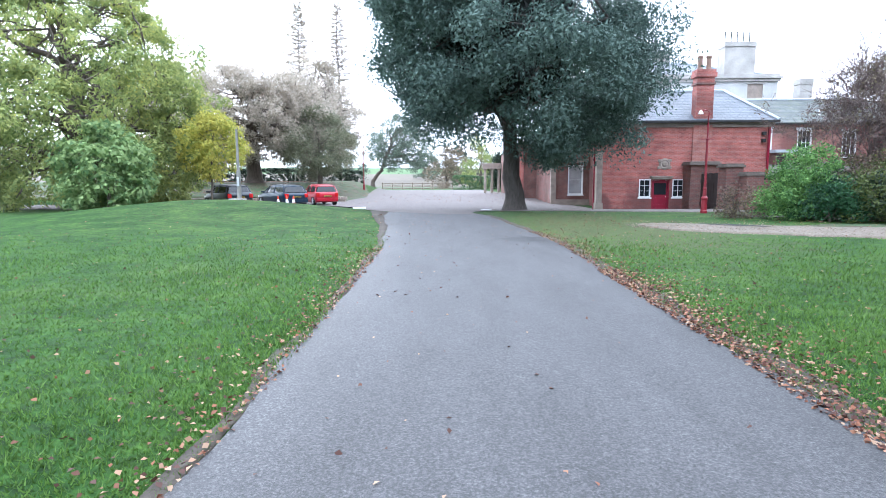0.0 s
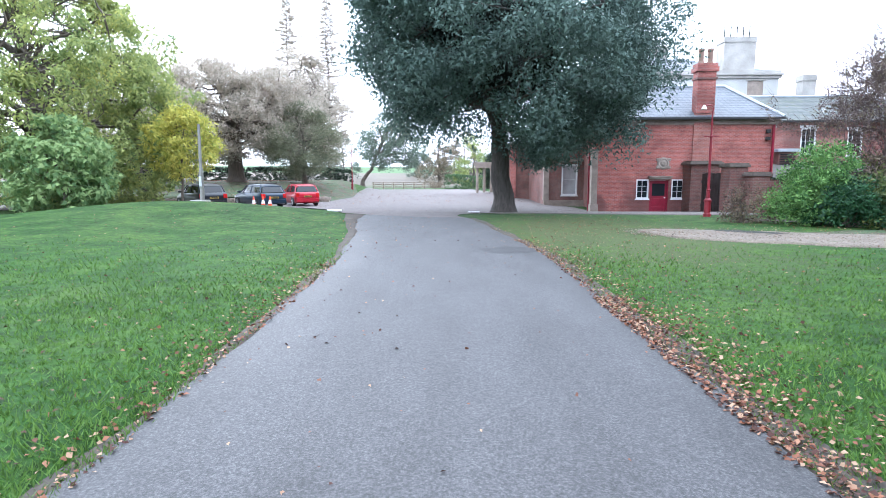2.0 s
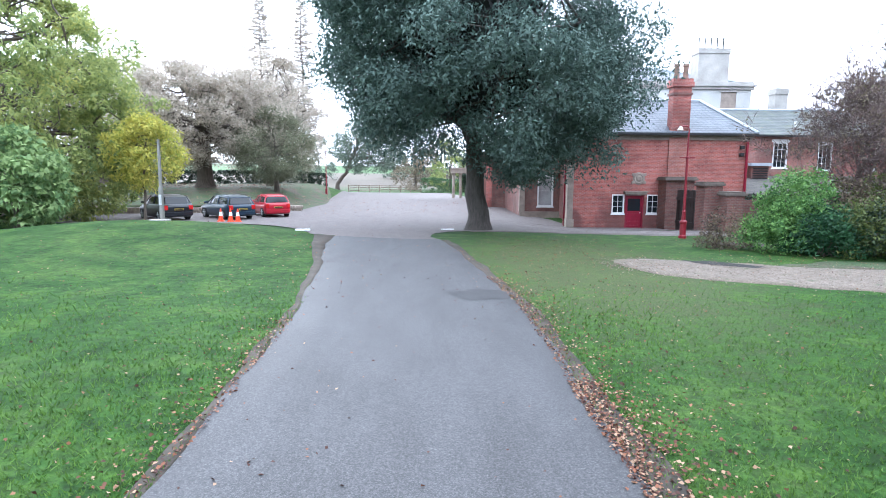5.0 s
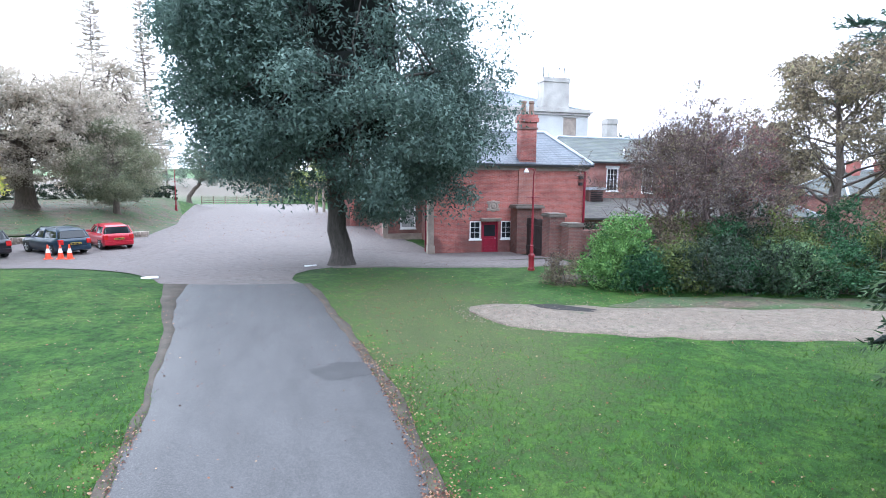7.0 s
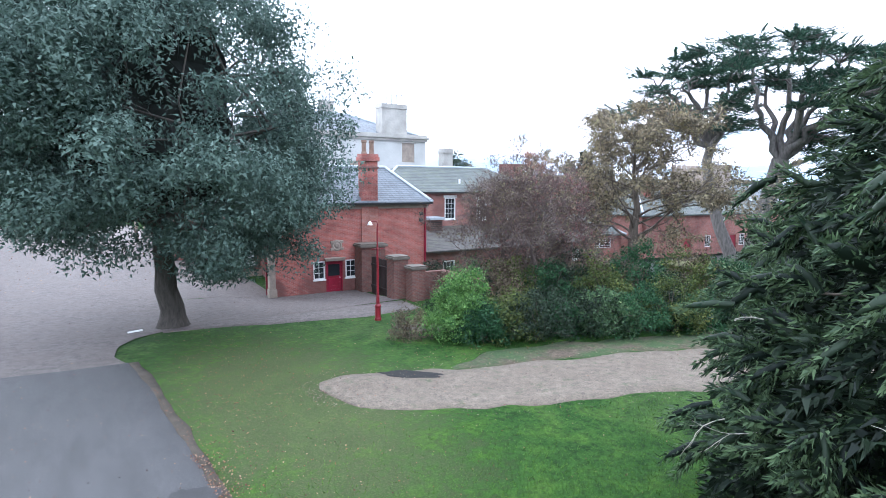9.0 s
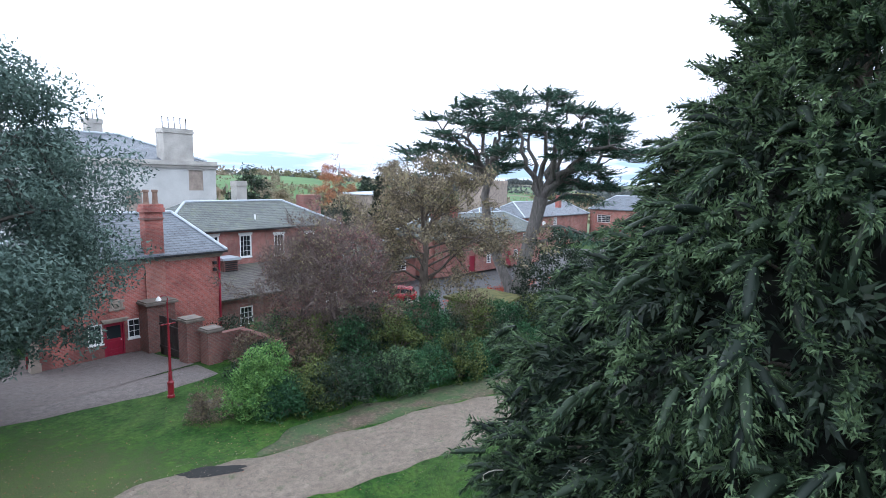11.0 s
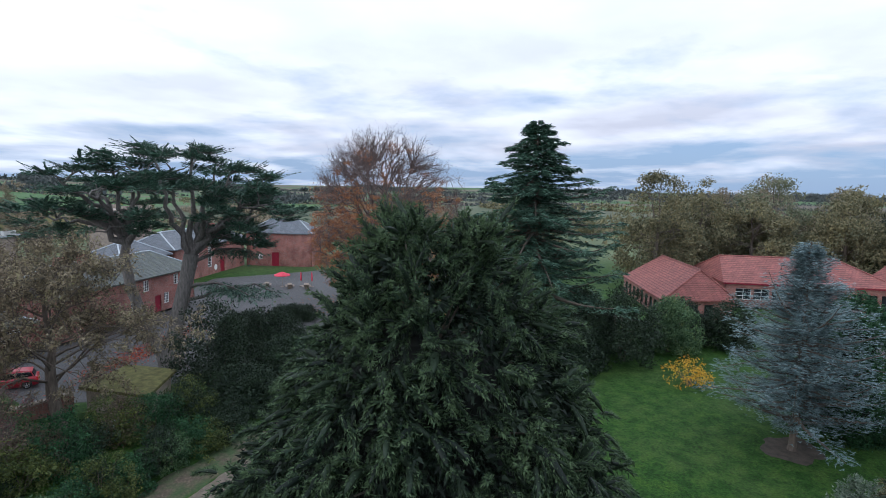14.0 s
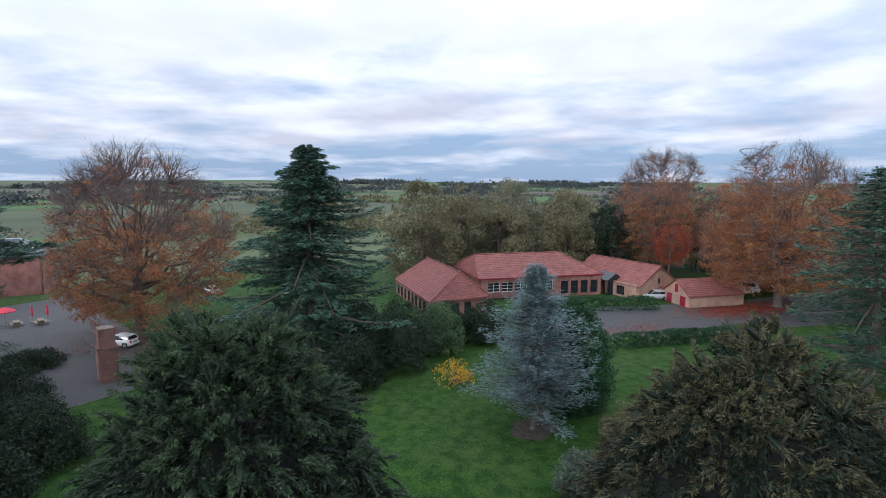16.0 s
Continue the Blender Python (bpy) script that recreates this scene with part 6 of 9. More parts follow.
        away[2] = 0
        away /= np.linalg.norm(away) + 1e-9
        # a level fan over the outer part of the limb
        for q0, w in ((pts[4], 0.6), (p1, 1.0)):
            n = int(88 * w)
            d = sphere_dirs(rng, n) + away * 0.5
            d[:, 2] = 0.04
            q = q0 + d * (pr * w * rng.uniform(0.05, 1, n) ** 0.6)[:, None] + up * (rng.normal(0.0, 0.12, n) + 0.1)[:, None]
            chunks.append(spray_leaves(rng, q, d + up * 0.2, 0.5, 6, 0.27, 0.1, 0.3, 0.6))
        # upturned finger twigs at the rim
        for k in range(6):
            tip = p1 + away * pr * rng.uniform(0.7, 1.9) + rng.normal(0, 0.6, 3) * np.array([1, 1, 0.15]) + up * rng.uniform(0.1, 0.8)
            br.curve(p1, tip, 0.03, 0.012, (0, 0, -0.12), 0.05)
            q = p1 + (tip - p1) * rng.uniform(0.25, 1, 14)[:, None]
            chunks.append(spray_leaves(rng, q, np.tile(tip - p1, (14, 1)) + up * 0.35, 0.36, 6, 0.22, 0.0, 0.28, 0.7))
    # low boughs reaching over the yard
    for a0, b0, h0, a1, b1, h1 in ((0.9, 0.1, 6.0, 9.5, 1.0, 6.2), (1.2, 0.1, 7.2, 6.5, -2.0, 6.6), (1.7, 0.0, 9.4, 7.5, 1.5, 10.2)):
        arm = br.curve(at(a0, b0, h0), at(a1, b1, h1), 0.2, 0.06, (0, 0, 0.8), 0.05, 10)
        for q0 in arm[4:]:
            d = sphere_dirs(rng, 60)
            d[:, 2] *= 0.08
            chunks.append(spray_leaves(rng, q0 + d * 1.5 * rng.uniform(0.2, 1, (60, 1)) - up * rng.exponential(0.2, (60, 1)), d - up * 0.2, 0.5, 6, 0.26, 0.3, 0.32, 0.6))
    part("bough", br.mesh("bough", M["bark_cedar"], 5), None, t)
    part("crown", mesh_np("crown", *merge(chunks), M["leaf_cedar"]), None, t)


cedar_of_lebanon()
tier_conifer("cedar_tree", "tall dark green pointed cedar with layered branches", (55.0, -5.4), 22.0, [(0, 11.5), (4, 11.2), (8, 9.4), (12, 7.6), (16, 5.2), (19.5, 2.7), (21, 1.4), (22, 0.4)], "leaf_cedar", 41,
             branches=175, per=150, size=0.42, droop=0.24, upturn=0.14, trunk_r=0.5, plate=0.85, bushy=1.5, rag=0.16)
tier_conifer("blue_spruce", "pale blue-grey spruce on the lawn", (31.0, -18.6), 12.5, [(0, 3.0), (1.6, 4.3), (4, 4.6), (6.5, 3.8), (9, 2.4), (11, 1.2), (12.5, 0.2)], "leaf_blue", 42,
             branches=185, per=125, size=0.19, droop=0.06, upturn=0.22, trunk_r=0.2, clear=1.5, bark="bark", width=0.24, bushy=3.0, rag=0.24, plate=0.8)
tier_conifer("cedar_tree", "dark cedar at the car park's edge", (28.0, -50.5), 20, [(0, 6.5), (6, 6.6), (12, 5.4), (17, 2.8), (20, 0.3)], "leaf_cedar", 43, branches=120, per=80, size=0.36, droop=0.15, upturn=0.1, trunk_r=0.45, bushy=2.0, rag=0.2, plate=0.8)


def beech(name, label, base, h, r, leaf, seed, leaf_top=0.62, clumps=650, per=30, trunk_r=0.6, limbs=14, tips=190):
    """A beech past its best colour: copper leaves low down, a bare twiggy dome above."""
    rng = np.random.default_rng(seed)
    x, y = base
    z = hgt(x, y) - 0.05
    t = thing(name, label, "tree", (x, y, z))
    tr = Limbs(rng)
    tr.line([(0, 0, 0), (0, 0, 0.6)], trunk_r * 1.5, trunk_r * 1.05)
    tr.curve((0, 0, 0.6), (0.2, 0.1, h * 0.40), trunk_r * 1.05, trunk_r * 0.7, wob=0.01)
    part("trunk", tr.mesh("trunk", M["bark"], 12), None, t)
    br, fine = Limbs(rng), []
    lump = lumps(rng, 16, 0.2)
    dome = [(h * 0.14, r * 0.62), (h * 0.3, r), (h * 0.5, r), (h * 0.7, r * 0.88), (h * 0.86, r * 0.66), (h * 0.94, r * 0.42), (h, r * 0.1)]
    skin = np.concatenate([profile_crown(rng, tips, (0, 0), dome, lump, 0.2), profile_crown(rng, tips // 3, (0, 0), dome[3:], lump, 0.25)])
    arms = []
    for i in range(limbs + 8):
        a = i * 2.4 + rng.normal(0, 0.3)
        f = (i + 0.5) / (limbs + 8)
        p0 = np.array([0.1, 0.05, h * (0.16 + 0.24 * f ** 0.7)])
        out = r * float(np.interp(f, [0, 0.4, 0.7, 1], [0.7, 0.62, 0.45, 0.12])) * rng.uniform(0.8, 1.15)
        p1 = np.array([out * math.cos(a), out * math.sin(a), h * float(np.interp(f, [0, 0.4, 0.7, 1], [0.3, 0.52, 0.68, 0.8]))])
        arm = br.curve(p0, p1, trunk_r * 0.36, trunk_r * 0.13, (0, 0, -0.03 * h), 0.09, 9)
        arms.append(arm[4:])
        for k in range(3):
            q = arm[rng.integers(4, 8)]
            e = q + (p1 - p0) * rng.uniform(0.25, 0.45) + rng.normal(0, 0.085 * h, 3) * np.array([1, 1, 0.6])
            arms.append(br.curve(q, e, trunk_r * 0.15, 0.05, (0, 0, 0.01 * h), 0.1, 6)[2:])
    arms = np.concatenate(arms)
    for s in skin:
        reach = np.linalg.norm(arms - s, axis=1) + 0.8 * np.maximum(0, arms[:, 2] - s[2]) + rng.normal(0, 0.5, len(arms))
        root = arms[np.argmin(reach)]
        pts = br.curve(root, s, trunk_r * 0.1, 0.025, (0, 0, 0.01 * h), 0.12, 6)
        run = (s - root) / (np.linalg.norm(s - root) + 1e-9)
        k = 46
        q = pts[rng.integers(2, 6, k)] + rng.normal(0, 0.012 * h, (k, 3))
        fine.append(leaf_cards(rng, q, np.tile(run * 0.7 + np.array([0, 0, 0.35]), (k, 1)), h * 0.05 * rng.uniform(0.5, 1.3, k), 0.022, 0.7))
    part("bough", br.mesh("bough", M["twig"], 4), None, t)
    part("bough", mesh_np("bough", *merge(fine), M["twig"]), None, t, "fine bare twigs")
    prof = [(h * 0.12, r * 0.65), (h * 0.26, r), (h * 0.45, r * 0.98), (h * 0.66, r * 0.88), (h * 0.84, r * 0.6), (h * 0.92, r * 0.3)]
    c = profile_crown(rng, clumps, (0, 0), prof, lump, 0.42)
    c = c[rng.random(len(c)) < 1.1 - 1.0 * smooth(c[:, 2], h * (leaf_top - 0.22), h * (leaf_top + 0.26))]
    v, f = clump_leaves(rng, c, 1.05 * rng.uniform(0.5, 1.5, len(c)), per, 0.23, 0.5, 0.6, 0.25, 0.6)
    part("crown", mesh_np("crown", v, f, M[leaf]), None, t)
    return t


beech("beech_tree", "tall copper beech with a bare twiggy top", (76.0, 14.0), 25.0, 11.5, "leaf_beech", 51, 0.52, 1300, 60, 0.7, 16, 420)
beech("beech_tree", "copper beech by the car park", (55.0, -73.0), 24.0, 12.0, "leaf_beech", 52, 0.66, 1700, 60, 0.6, 14, 320)
beech("beech_tree", "brown beech behind the gabled house", (84.0, -76.0), 25.5, 11.0, "leaf_beech", 53, 0.58, 1200, 54, 0.6, 14, 300)
broad_tree("maple_tree", "bright red autumn maple", (74.0, -70), [(4, 1.5), (6, 3.2), (8.5, 3.4), (11, 1.5)], 0.2, "leaf_red", "bark", 54, clumps=110, clump_r=0.8, per=34, size=0.26)
broad_tree("lime_tree", "large spreading lime tree turning yellow, branches to the grass", (-23.6, 34.0),
           [(0.5, 6.2), (2.5, 7.8), (5, 8.4), (8, 7.9), (11, 6.4), (14, 3.8), (15.5, 1.2)], 0.55, "leaf_lime", "bark", 61,
           clumps=1500, clump_r=0.62, per=56, size=0.25, fill=0.3, lobes=(105, 1.5), even=0.3, limbs=46, twigs=12, hang=0.7, lump=0.42)
broad_tree("sycamore_tree", "green large-leaved young sycamore under the lime", (-17.9, 28.2), [(0.2, 1.7), (1.4, 2.2), (3.0, 2.0), (4.4, 0.7)], 0.1, "leaf_sycamore", "bark", 67,
           clumps=210, clump_r=0.5, per=44, size=0.24, fill=0.3, hang=0.6, width=0.75)
broad_tree("lime_tree", "young yellow lime beside the lamp standard", (-15.2, 34.2), [(2.0, 0.9), (3.2, 1.9), (4.8, 1.8), (6.0, 0.7)], 0.07, "leaf_lime_yellow", "bark", 62,
           clumps=150, clump_r=0.5, per=60, size=0.2, hang=0.6, fill=0.45)
# these oaks and the larches wear the leaf colour lightened for haze
broad_tree("oak_tree", "broad brown-leaved oak with a thick trunk on the bank", (-20.6, 56.5), [(2.4, 5.2), (4.2, 8.0), (7, 8.6), (9.4, 7.2), (11.4, 3.4)], 0.75, "leaf_oak_hazed", "bark", 63,
           clumps=1150, clump_r=0.7, per=70, size=0.24, limbs=34, twigs=24, lobes=(80, 1.5), lump=0.35, even=0.35)
broad_tree("oak_tree", "tall brown oak with haze-paled leaves behind the pine", (-16.4, 64.0), [(3.0, 4.0), (6.0, 5.6), (9, 5.6), (11.5, 3.8), (13.5, 1.0)], 0.5, "leaf_oak_hazed", "bark", 68,
           clumps=620, clump_r=0.7, per=56, size=0.24, limbs=34, twigs=40, lobes=(60, 1.3), lump=0.4, even=0.3)
broad_tree("oak_tree", "brown-leaved oak behind the hedge", (-36, 66), [(2.5, 6), (6, 9), (10, 8), (14, 3)], 0.7, "leaf_oak_hazed", "bark", 64, clumps=460, clump_r=1.2, per=60, size=0.3, limbs=20)
broad_tree("pine_tree", "dull green feathery pine behind the parked cars", (-13.6, 55.5), [(1.4, 2.4), (2.4, 3.8), (4.0, 4.2), (5.8, 3.0), (7.6, 0.9)], 0.24, "leaf_pine", "bark", 65,
           clumps=420, clump_r=0.7, per=70, size=0.24, width=0.2, lump=0.35, even=0.4, lobes=(50, 1.0), limbs=24, hang=0.3)
broad_tree("small_tree", "leaning grey-green round-headed tree by the field gate", (-13.2, 88.0), [(3.0, 3.2), (5.0, 5.4), (7.5, 5.6), (9.8, 3.6), (11.2, 1.0)], 0.32, "leaf_grey", "bark", 66,
           clumps=420, clump_r=0.8, per=56, size=0.24, lean=(-3.2, 0), offset=(4.5, 0), fork=2.6, limbs=30)
for bx, by, hh, sd in ((-26.2, 95.0, 31, 71), (-20.2, 97.5, 32, 72)):
    tier_conifer("larch_tree", "tall thin half-bare larch on the skyline", (bx, by), hh, [(0, 4.2), (10, 4.0), (20, 3.0), (28, 0.9), (30, 0.3)], "leaf_oak_hazed", sd, branches=150, per=46, size=0.34, droop=0.02, upturn=0.3, trunk_r=0.3, clear=5, rag=0.3)
open_tree("ash_tree", "half-bare brown tree with thin leaves above the shrubs", (29.5, 25.7), 11.6, 0.34, "leaf_brown", "bark", 81, 24, 24, 0.19, 0.62, 0.75, 0.05, 0.06, 0.3, 1.05, thick=0.5)
open_tree("plum_tree", "purple-brown twiggy plum tree in the shrubbery", (18.9, 25.6), 5.8, 0.12, "leaf_purple", "twig", 82, 28, 6, 0.11, 0.5, 0.8, 0.25, 0.28, 0.12, 1.55, 5)
open_tree("plum_tree", "reddish twiggy plum tree in the shrubbery", (22.4, 26.0), 6.4, 0.1, "leaf_plum_red", "twig", 84, 24, 7, 0.11, 0.5, 0.8, 0.25, 0.15, 0.15, 1.4, 4)
open_tree("plum_tree", "thin half-bare tree rising from the shrubbery", (20.4, 24.4), 8.4, 0.1, "leaf_brown", "twig", 83, 16, 7, 0.12, 0.4, 0.7, 0.3, 0.5, 0.2, 0.9, 2)

# shrubbery along the track
shrub("garden_bush", "bright green rounded bush", (13.2, 21.4), 1.7, 1.5, 2.65, "leaf_bush", 91, 230, 62, 0.115, 0.32)
shrub("garden_bush", "brown twiggy bush at the wall's foot", (11.2, 22.3), 0.9, 0.8, 1.3, "leaf_purple", 92, 60, 40, 0.09, 0.25)
rng_s = np.random.default_rng(95)
for i in range(15):
    f = i / 14
    sx, sy = 13.6 + 15.5 * f + rng_s.normal(0, 0.3), 20.3 - 5.2 * f + rng_s.normal(0, 0.35)
    shrub("garden_bush", "tangled mixed green shrub beside the track", (sx, sy), rng_s.uniform(1.3, 1.9), rng_s.uniform(1.1, 1.6), rng_s.uniform(1.6, 2.6),
          ("leaf_nettle", "leaf_bramble", "leaf_dark", "leaf_nettle", "leaf_dark", "leaf_shrub")[i % 6], 100 + i, 120, 42, 0.12, 0.3, group="shrubs beside the track")
for i in range(14):
    f = i / 13
    sx, sy = 15.5 + 17 * f + rng_s.normal(0, 0.6), 24.0 - 4.5 * f + rng_s.normal(0, 0.6)
    shrub("garden_bush", "tall tangled dark shrub behind the track", (sx, sy), rng_s.uniform(1.4, 2.2), rng_s.uniform(1.4, 2.0), rng_s.uniform(2.0, 3.2),
          ("leaf_dark", "leaf_bramble", "leaf_purple", "leaf_nettle")[i % 4], 120 + i, 120, 38, 0.14, 0.38, group="shrubs behind the track")
for i, (sx, sy) in enumerate(((16.2, 26.4), (18.4, 28.2), (20.6, 29.0), (22.8, 29.2), (25.0, 28.6), (19.6, 26.6), (24.2, 26.0), (26.6, 26.8), (17.6, 30.6), (21.6, 31.4))):
    shrub("garden_bush", "rough brownish shrub under the plum trees", (sx, sy), rng_s.uniform(1.4, 1.9), rng_s.uniform(1.3, 1.7), rng_s.uniform(1.3, 2.2),
          ("leaf_purple", "leaf_shrub", "leaf_dark")[i % 3], 400 + i, 90, 34, 0.15, 0.42, group="shrubs under the plum trees")
for k, (sx, sy, rr, hh) in enumerate(((40.5, 21.0, 3.5, 8.4), (45.5, 17.5, 3.2, 4.4), (35.5, 16.6, 2.6, 3.0), (41, 15.0, 3.0, 4.2), (51, 20.5, 4.2, 5.2))):
    shrub("yew_bush", "dark spreading yew bush", (sx, sy), rr, rr, hh, "leaf_dark", 140 + k, 330, 50, 0.2, 0.7, group="dark yew bushes")

for k, (sx, sy, rr, hh) in enumerate(((60.0, 27.5, 4.5, 2.2), (66.0, 23.5, 4.0, 1.9), (55.0, 25.0, 3.6, 2.4))):
    shrub("juniper_bush", "low wide dark juniper in the yard's middle", (sx, sy), rr, rr * 0.7, hh, "leaf_dark", 300 + k, 230, 60, 0.24, 0.6, group="dark junipers in the yard")

# round the lawn
shrub("amber_shrub", "amber-leaved autumn shrub at the lawn's edge", (41.6, -16.6), 2.0, 1.8, 2.6, "leaf_yellow", 151, 80, 13, 0.17, 0.36)
for k, (sx, sy, rr, hh) in enumerate(((47.5, -13, 3.4, 6.0), (51, -18, 3.2, 6.4), (44.5, -8.0, 3.0, 4.0), (41.5, -4.5, 2.8, 3.6), (52.5, -11, 3.2, 5.0), (56, -21, 3.6, 5.0), (53, -24.5, 3.0, 5.0))):
    shrub("laurel_bush", "dark green laurel at the lawn's edge", (sx, sy), rr, rr, hh, "leaf_dark" if k != 1 else "leaf_shrub", 160 + k, 260, 48, 0.22, 0.6, group="laurels round the lawn")
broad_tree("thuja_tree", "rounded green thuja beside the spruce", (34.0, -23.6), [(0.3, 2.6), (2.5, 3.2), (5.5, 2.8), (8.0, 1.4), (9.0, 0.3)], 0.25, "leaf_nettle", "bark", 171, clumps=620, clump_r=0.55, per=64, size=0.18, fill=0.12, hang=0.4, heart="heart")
for k, (sx, sy, rr, hh, lf) in enumerate(((22.5, -16.8, 1.6, 3.0, "leaf_grey"), (26.5, -24.5, 2.4, 2.6, "leaf_olive"), (24, -21, 1.8, 2.2, "leaf_purple"))):
    shrub("garden_bush", "grey-green shrub at the lawn's corner", (sx, sy), rr, rr, hh, lf, 180 + k, 130, 40, 0.16, 0.4)

# woodland behind the hall
WOOD = [(90, -29, 19, 7.5, "leaf_olive"), (103, -41, 17, 7.5, "leaf_olive"), (104, -54, 19, 8.5, "leaf_pine"), (99, -65, 17, 7, "leaf_olive"), (112, -48, 16, 7, "leaf_oak"),
        (95, -72, 14, 6, "leaf_dark"), (93, -82, 17, 7, "leaf_olive"), (72, -88, 18, 8, "leaf_beech"), (108, -70, 17, 8, "leaf_oak"), (40, -86, 20, 8, "leaf_beech"), (30, -78, 18, 7, "leaf_olive"), (60, -100, 20, 9, "leaf_oak"), (96, -47, 14, 8, "leaf_olive"), (92, -60, 14, 7, "leaf_olive"), (88, -68, 13, 6, "leaf_dark"), (118, -60, 18, 9, "leaf_oak"), (98, -34, 13, 6, "leaf_olive"), (84, -90, 15, 8, "leaf_dark"), (66, -82, 12, 6, "leaf_beech"), (47, -92, 17, 8, "leaf_beech"), (100, -90, 18, 9, "leaf_beech")]
for k, (wx, wy, wh, wr, lf) in enumerate(WOOD):
    broad_tree("woodland_tree", "autumn woodland tree behind the hall", (wx, wy), [(1.0, wr * 0.7), (wh * 0.3, wr), (wh * 0.6, wr * 0.9), (wh * 0.85, wr * 0.5), (wh, 0.6)], 0.4, lf, "bark", 200 + k,
               clumps=300, clump_r=1.25, per=42, size=0.46, fill=0.2, lobes=(30, 2.2), even=0.4, limbs=10, group="woodland behind the hall")
# trees behind the stable yard
for k, (wx, wy, wh, wr, lf) in enumerate(((83, 95, 18, 7.5, "leaf_beech"), (70.8, 98.5, 9.5, 3.4, "leaf_brown"), (52, 81.3, 13, 4.6, "leaf_dark"), (57.2, 64.5, 8.5, 4.6, "leaf_brown"), (70, 73, 11.2, 2.8, "leaf_dark"), (45, 62, 9, 4, "leaf_brown"),
                                          (97, 144, 14, 7, "leaf_oak"), (96, 84, 12, 5, "leaf_oak"), (42, 84, 13, 5, "leaf_olive"), (36, 95, 14, 6, "leaf_dark"), (186, 168, 17, 4, "leaf_oak"), (190, 271, 14, 9, "leaf_oak"))):
    broad_tree("woodland_tree", "autumn tree beyond the stable yard", (wx, wy), [(1.0, wr * 0.7), (wh * 0.3, wr), (wh * 0.65, wr * 0.85), (wh, 0.5)], 0.35, lf, "bark", 230 + k, clumps=200, clump_r=0.9, per=34, size=0.38, lobes=(18, 1.7), limbs=14, group="trees beyond the yard")
tier_conifer("cypress_tree", "narrow dark cypress beyond the stable yard", (73.5, 77.0), 12.5, [(0, 1.6), (6, 1.4), (12.5, 0.2)], "leaf_dark", 260, branches=110, per=26, size=0.35, droop=-0.6, trunk_r=0.2, clear=0.4)
for k, (wx, wy, wh, wr, lf) in enumerate(((45.5, 53.5, 9.5, 4.2, "leaf_dark"), (49.0, 51.0, 6.0, 3.2, "leaf_brown"), (57.5, 52.0, 7.0, 3.4, "leaf_brown"), (42.5, 50.0, 5.0, 2.8, "leaf_purple"))):
    broad_tree("garden_tree", "tree between the cart shed and the church range" if lf != "leaf_dark" else "dark spreading evergreen beside the church range", (wx, wy), [(0.8, wr * 0.7), (wh * 0.35, wr), (wh * 0.7, wr * 0.8), (wh, 0.5)], 0.25, lf, "bark", 290 + k,
               clumps=260, clump_r=0.75, per=46, size=0.28, lobes=(22, 1.2), limbs=14)
tier_conifer("cypress_tree", "narrow dark cypress before the church range", (52.5, 52.6), 12.6, [(0, 1.7), (6, 1.5), (12.6, 0.3)], "leaf_dark", 261, branches=130, per=34, size=0.32, droop=-0.5, trunk_r=0.2, clear=0.4)
# beyond the forecourt
for k, (wx, wy, wh, wr, lf) in enumerate(((-2, 118, 9, 5, "leaf_oak"), (5, 112, 10, 5, "leaf_lime"), (9, 104, 7, 3.4, "leaf_dark"), (-10, 175, 10, 6, "leaf_grey"), (4, 150, 13, 7, "leaf_oak"), (14, 125, 14, 7, "leaf_oak"), (-30, 160, 12, 7, "leaf_grey"),
                                          (-45, 85, 15, 7, "leaf_oak"), (-48, 55, 14, 7, "leaf_olive"), (-40, 40, 13, 7, "leaf_lime"), (-34, 24, 12, 6, "leaf_olive"))):
    broad_tree("parkland_tree", "autumn parkland tree beyond the forecourt", (wx, wy), [(0.6, wr * 0.7), (wh * 0.3, wr), (wh * 0.65, wr * 0.85), (wh, 0.5)], 0.3, lf, "bark", 270 + k, clumps=220, clump_r=0.8, per=34, size=0.34, lobes=(20, 1.5), limbs=14, group="parkland trees")
# ---- parked cars ----
def car_paint(name, c):
    def build(nt, bsdf):
        n = ramp(nt, noise_tex(nt, 2.0, coord="World"), [(0.3, tuple(v * 0.9 for v in c)), (0.7, c)])
        nt.links.new(n, bsdf.inputs["Base Color"])
        bsdf.inputs["Roughness"].default_value = 0.28
        bsdf.inputs["Coat Weight"].default_value = 0.3
    return material(name, build)


M["paint_red"] = car_paint("red_car_paint", (0.42, 0.012, 0.03))
M["paint_blue"] = car_paint("dark_blue_car_paint", (0.012, 0.03, 0.055))
M["paint_black"] = car_paint("black_car_paint", (0.012, 0.014, 0.02))
M["paint_silver"] = car_paint("silver_car_paint", (0.45, 0.46, 0.48))
M["paint_white"] = car_paint("white_car_paint", (0.72, 0.73, 0.74))
M["car_glass"] = glass_material("car_glass", (0.012, 0.015, 0.018))
M["tail"] = simple("tail_lamp_red", (0.55, 0.02, 0.02), 0.2)
M["plate"] = simple("yellow_plate", (0.40, 0.29, 0.05), 0.5)
M["trim_black"] = simple("black_trim", (0.02, 0.02, 0.022), 0.6)


def loft(rows):
    """A skin over rings of points of equal count, closed at both ends."""
    bm = bmesh.new()
    rings = [[bm.verts.new(p) for p in r] for r in rows]
    n = len(rings[0])
    for a, b in zip(rings, rings[1:]):
        for i in range(n):
            bm.faces.new((a[i], a[(i + 1) % n], b[(i + 1) % n], b[i]))
    bm.faces.new(rings[0][::-1])
    bm.faces.new(rings[-1])
    return bm


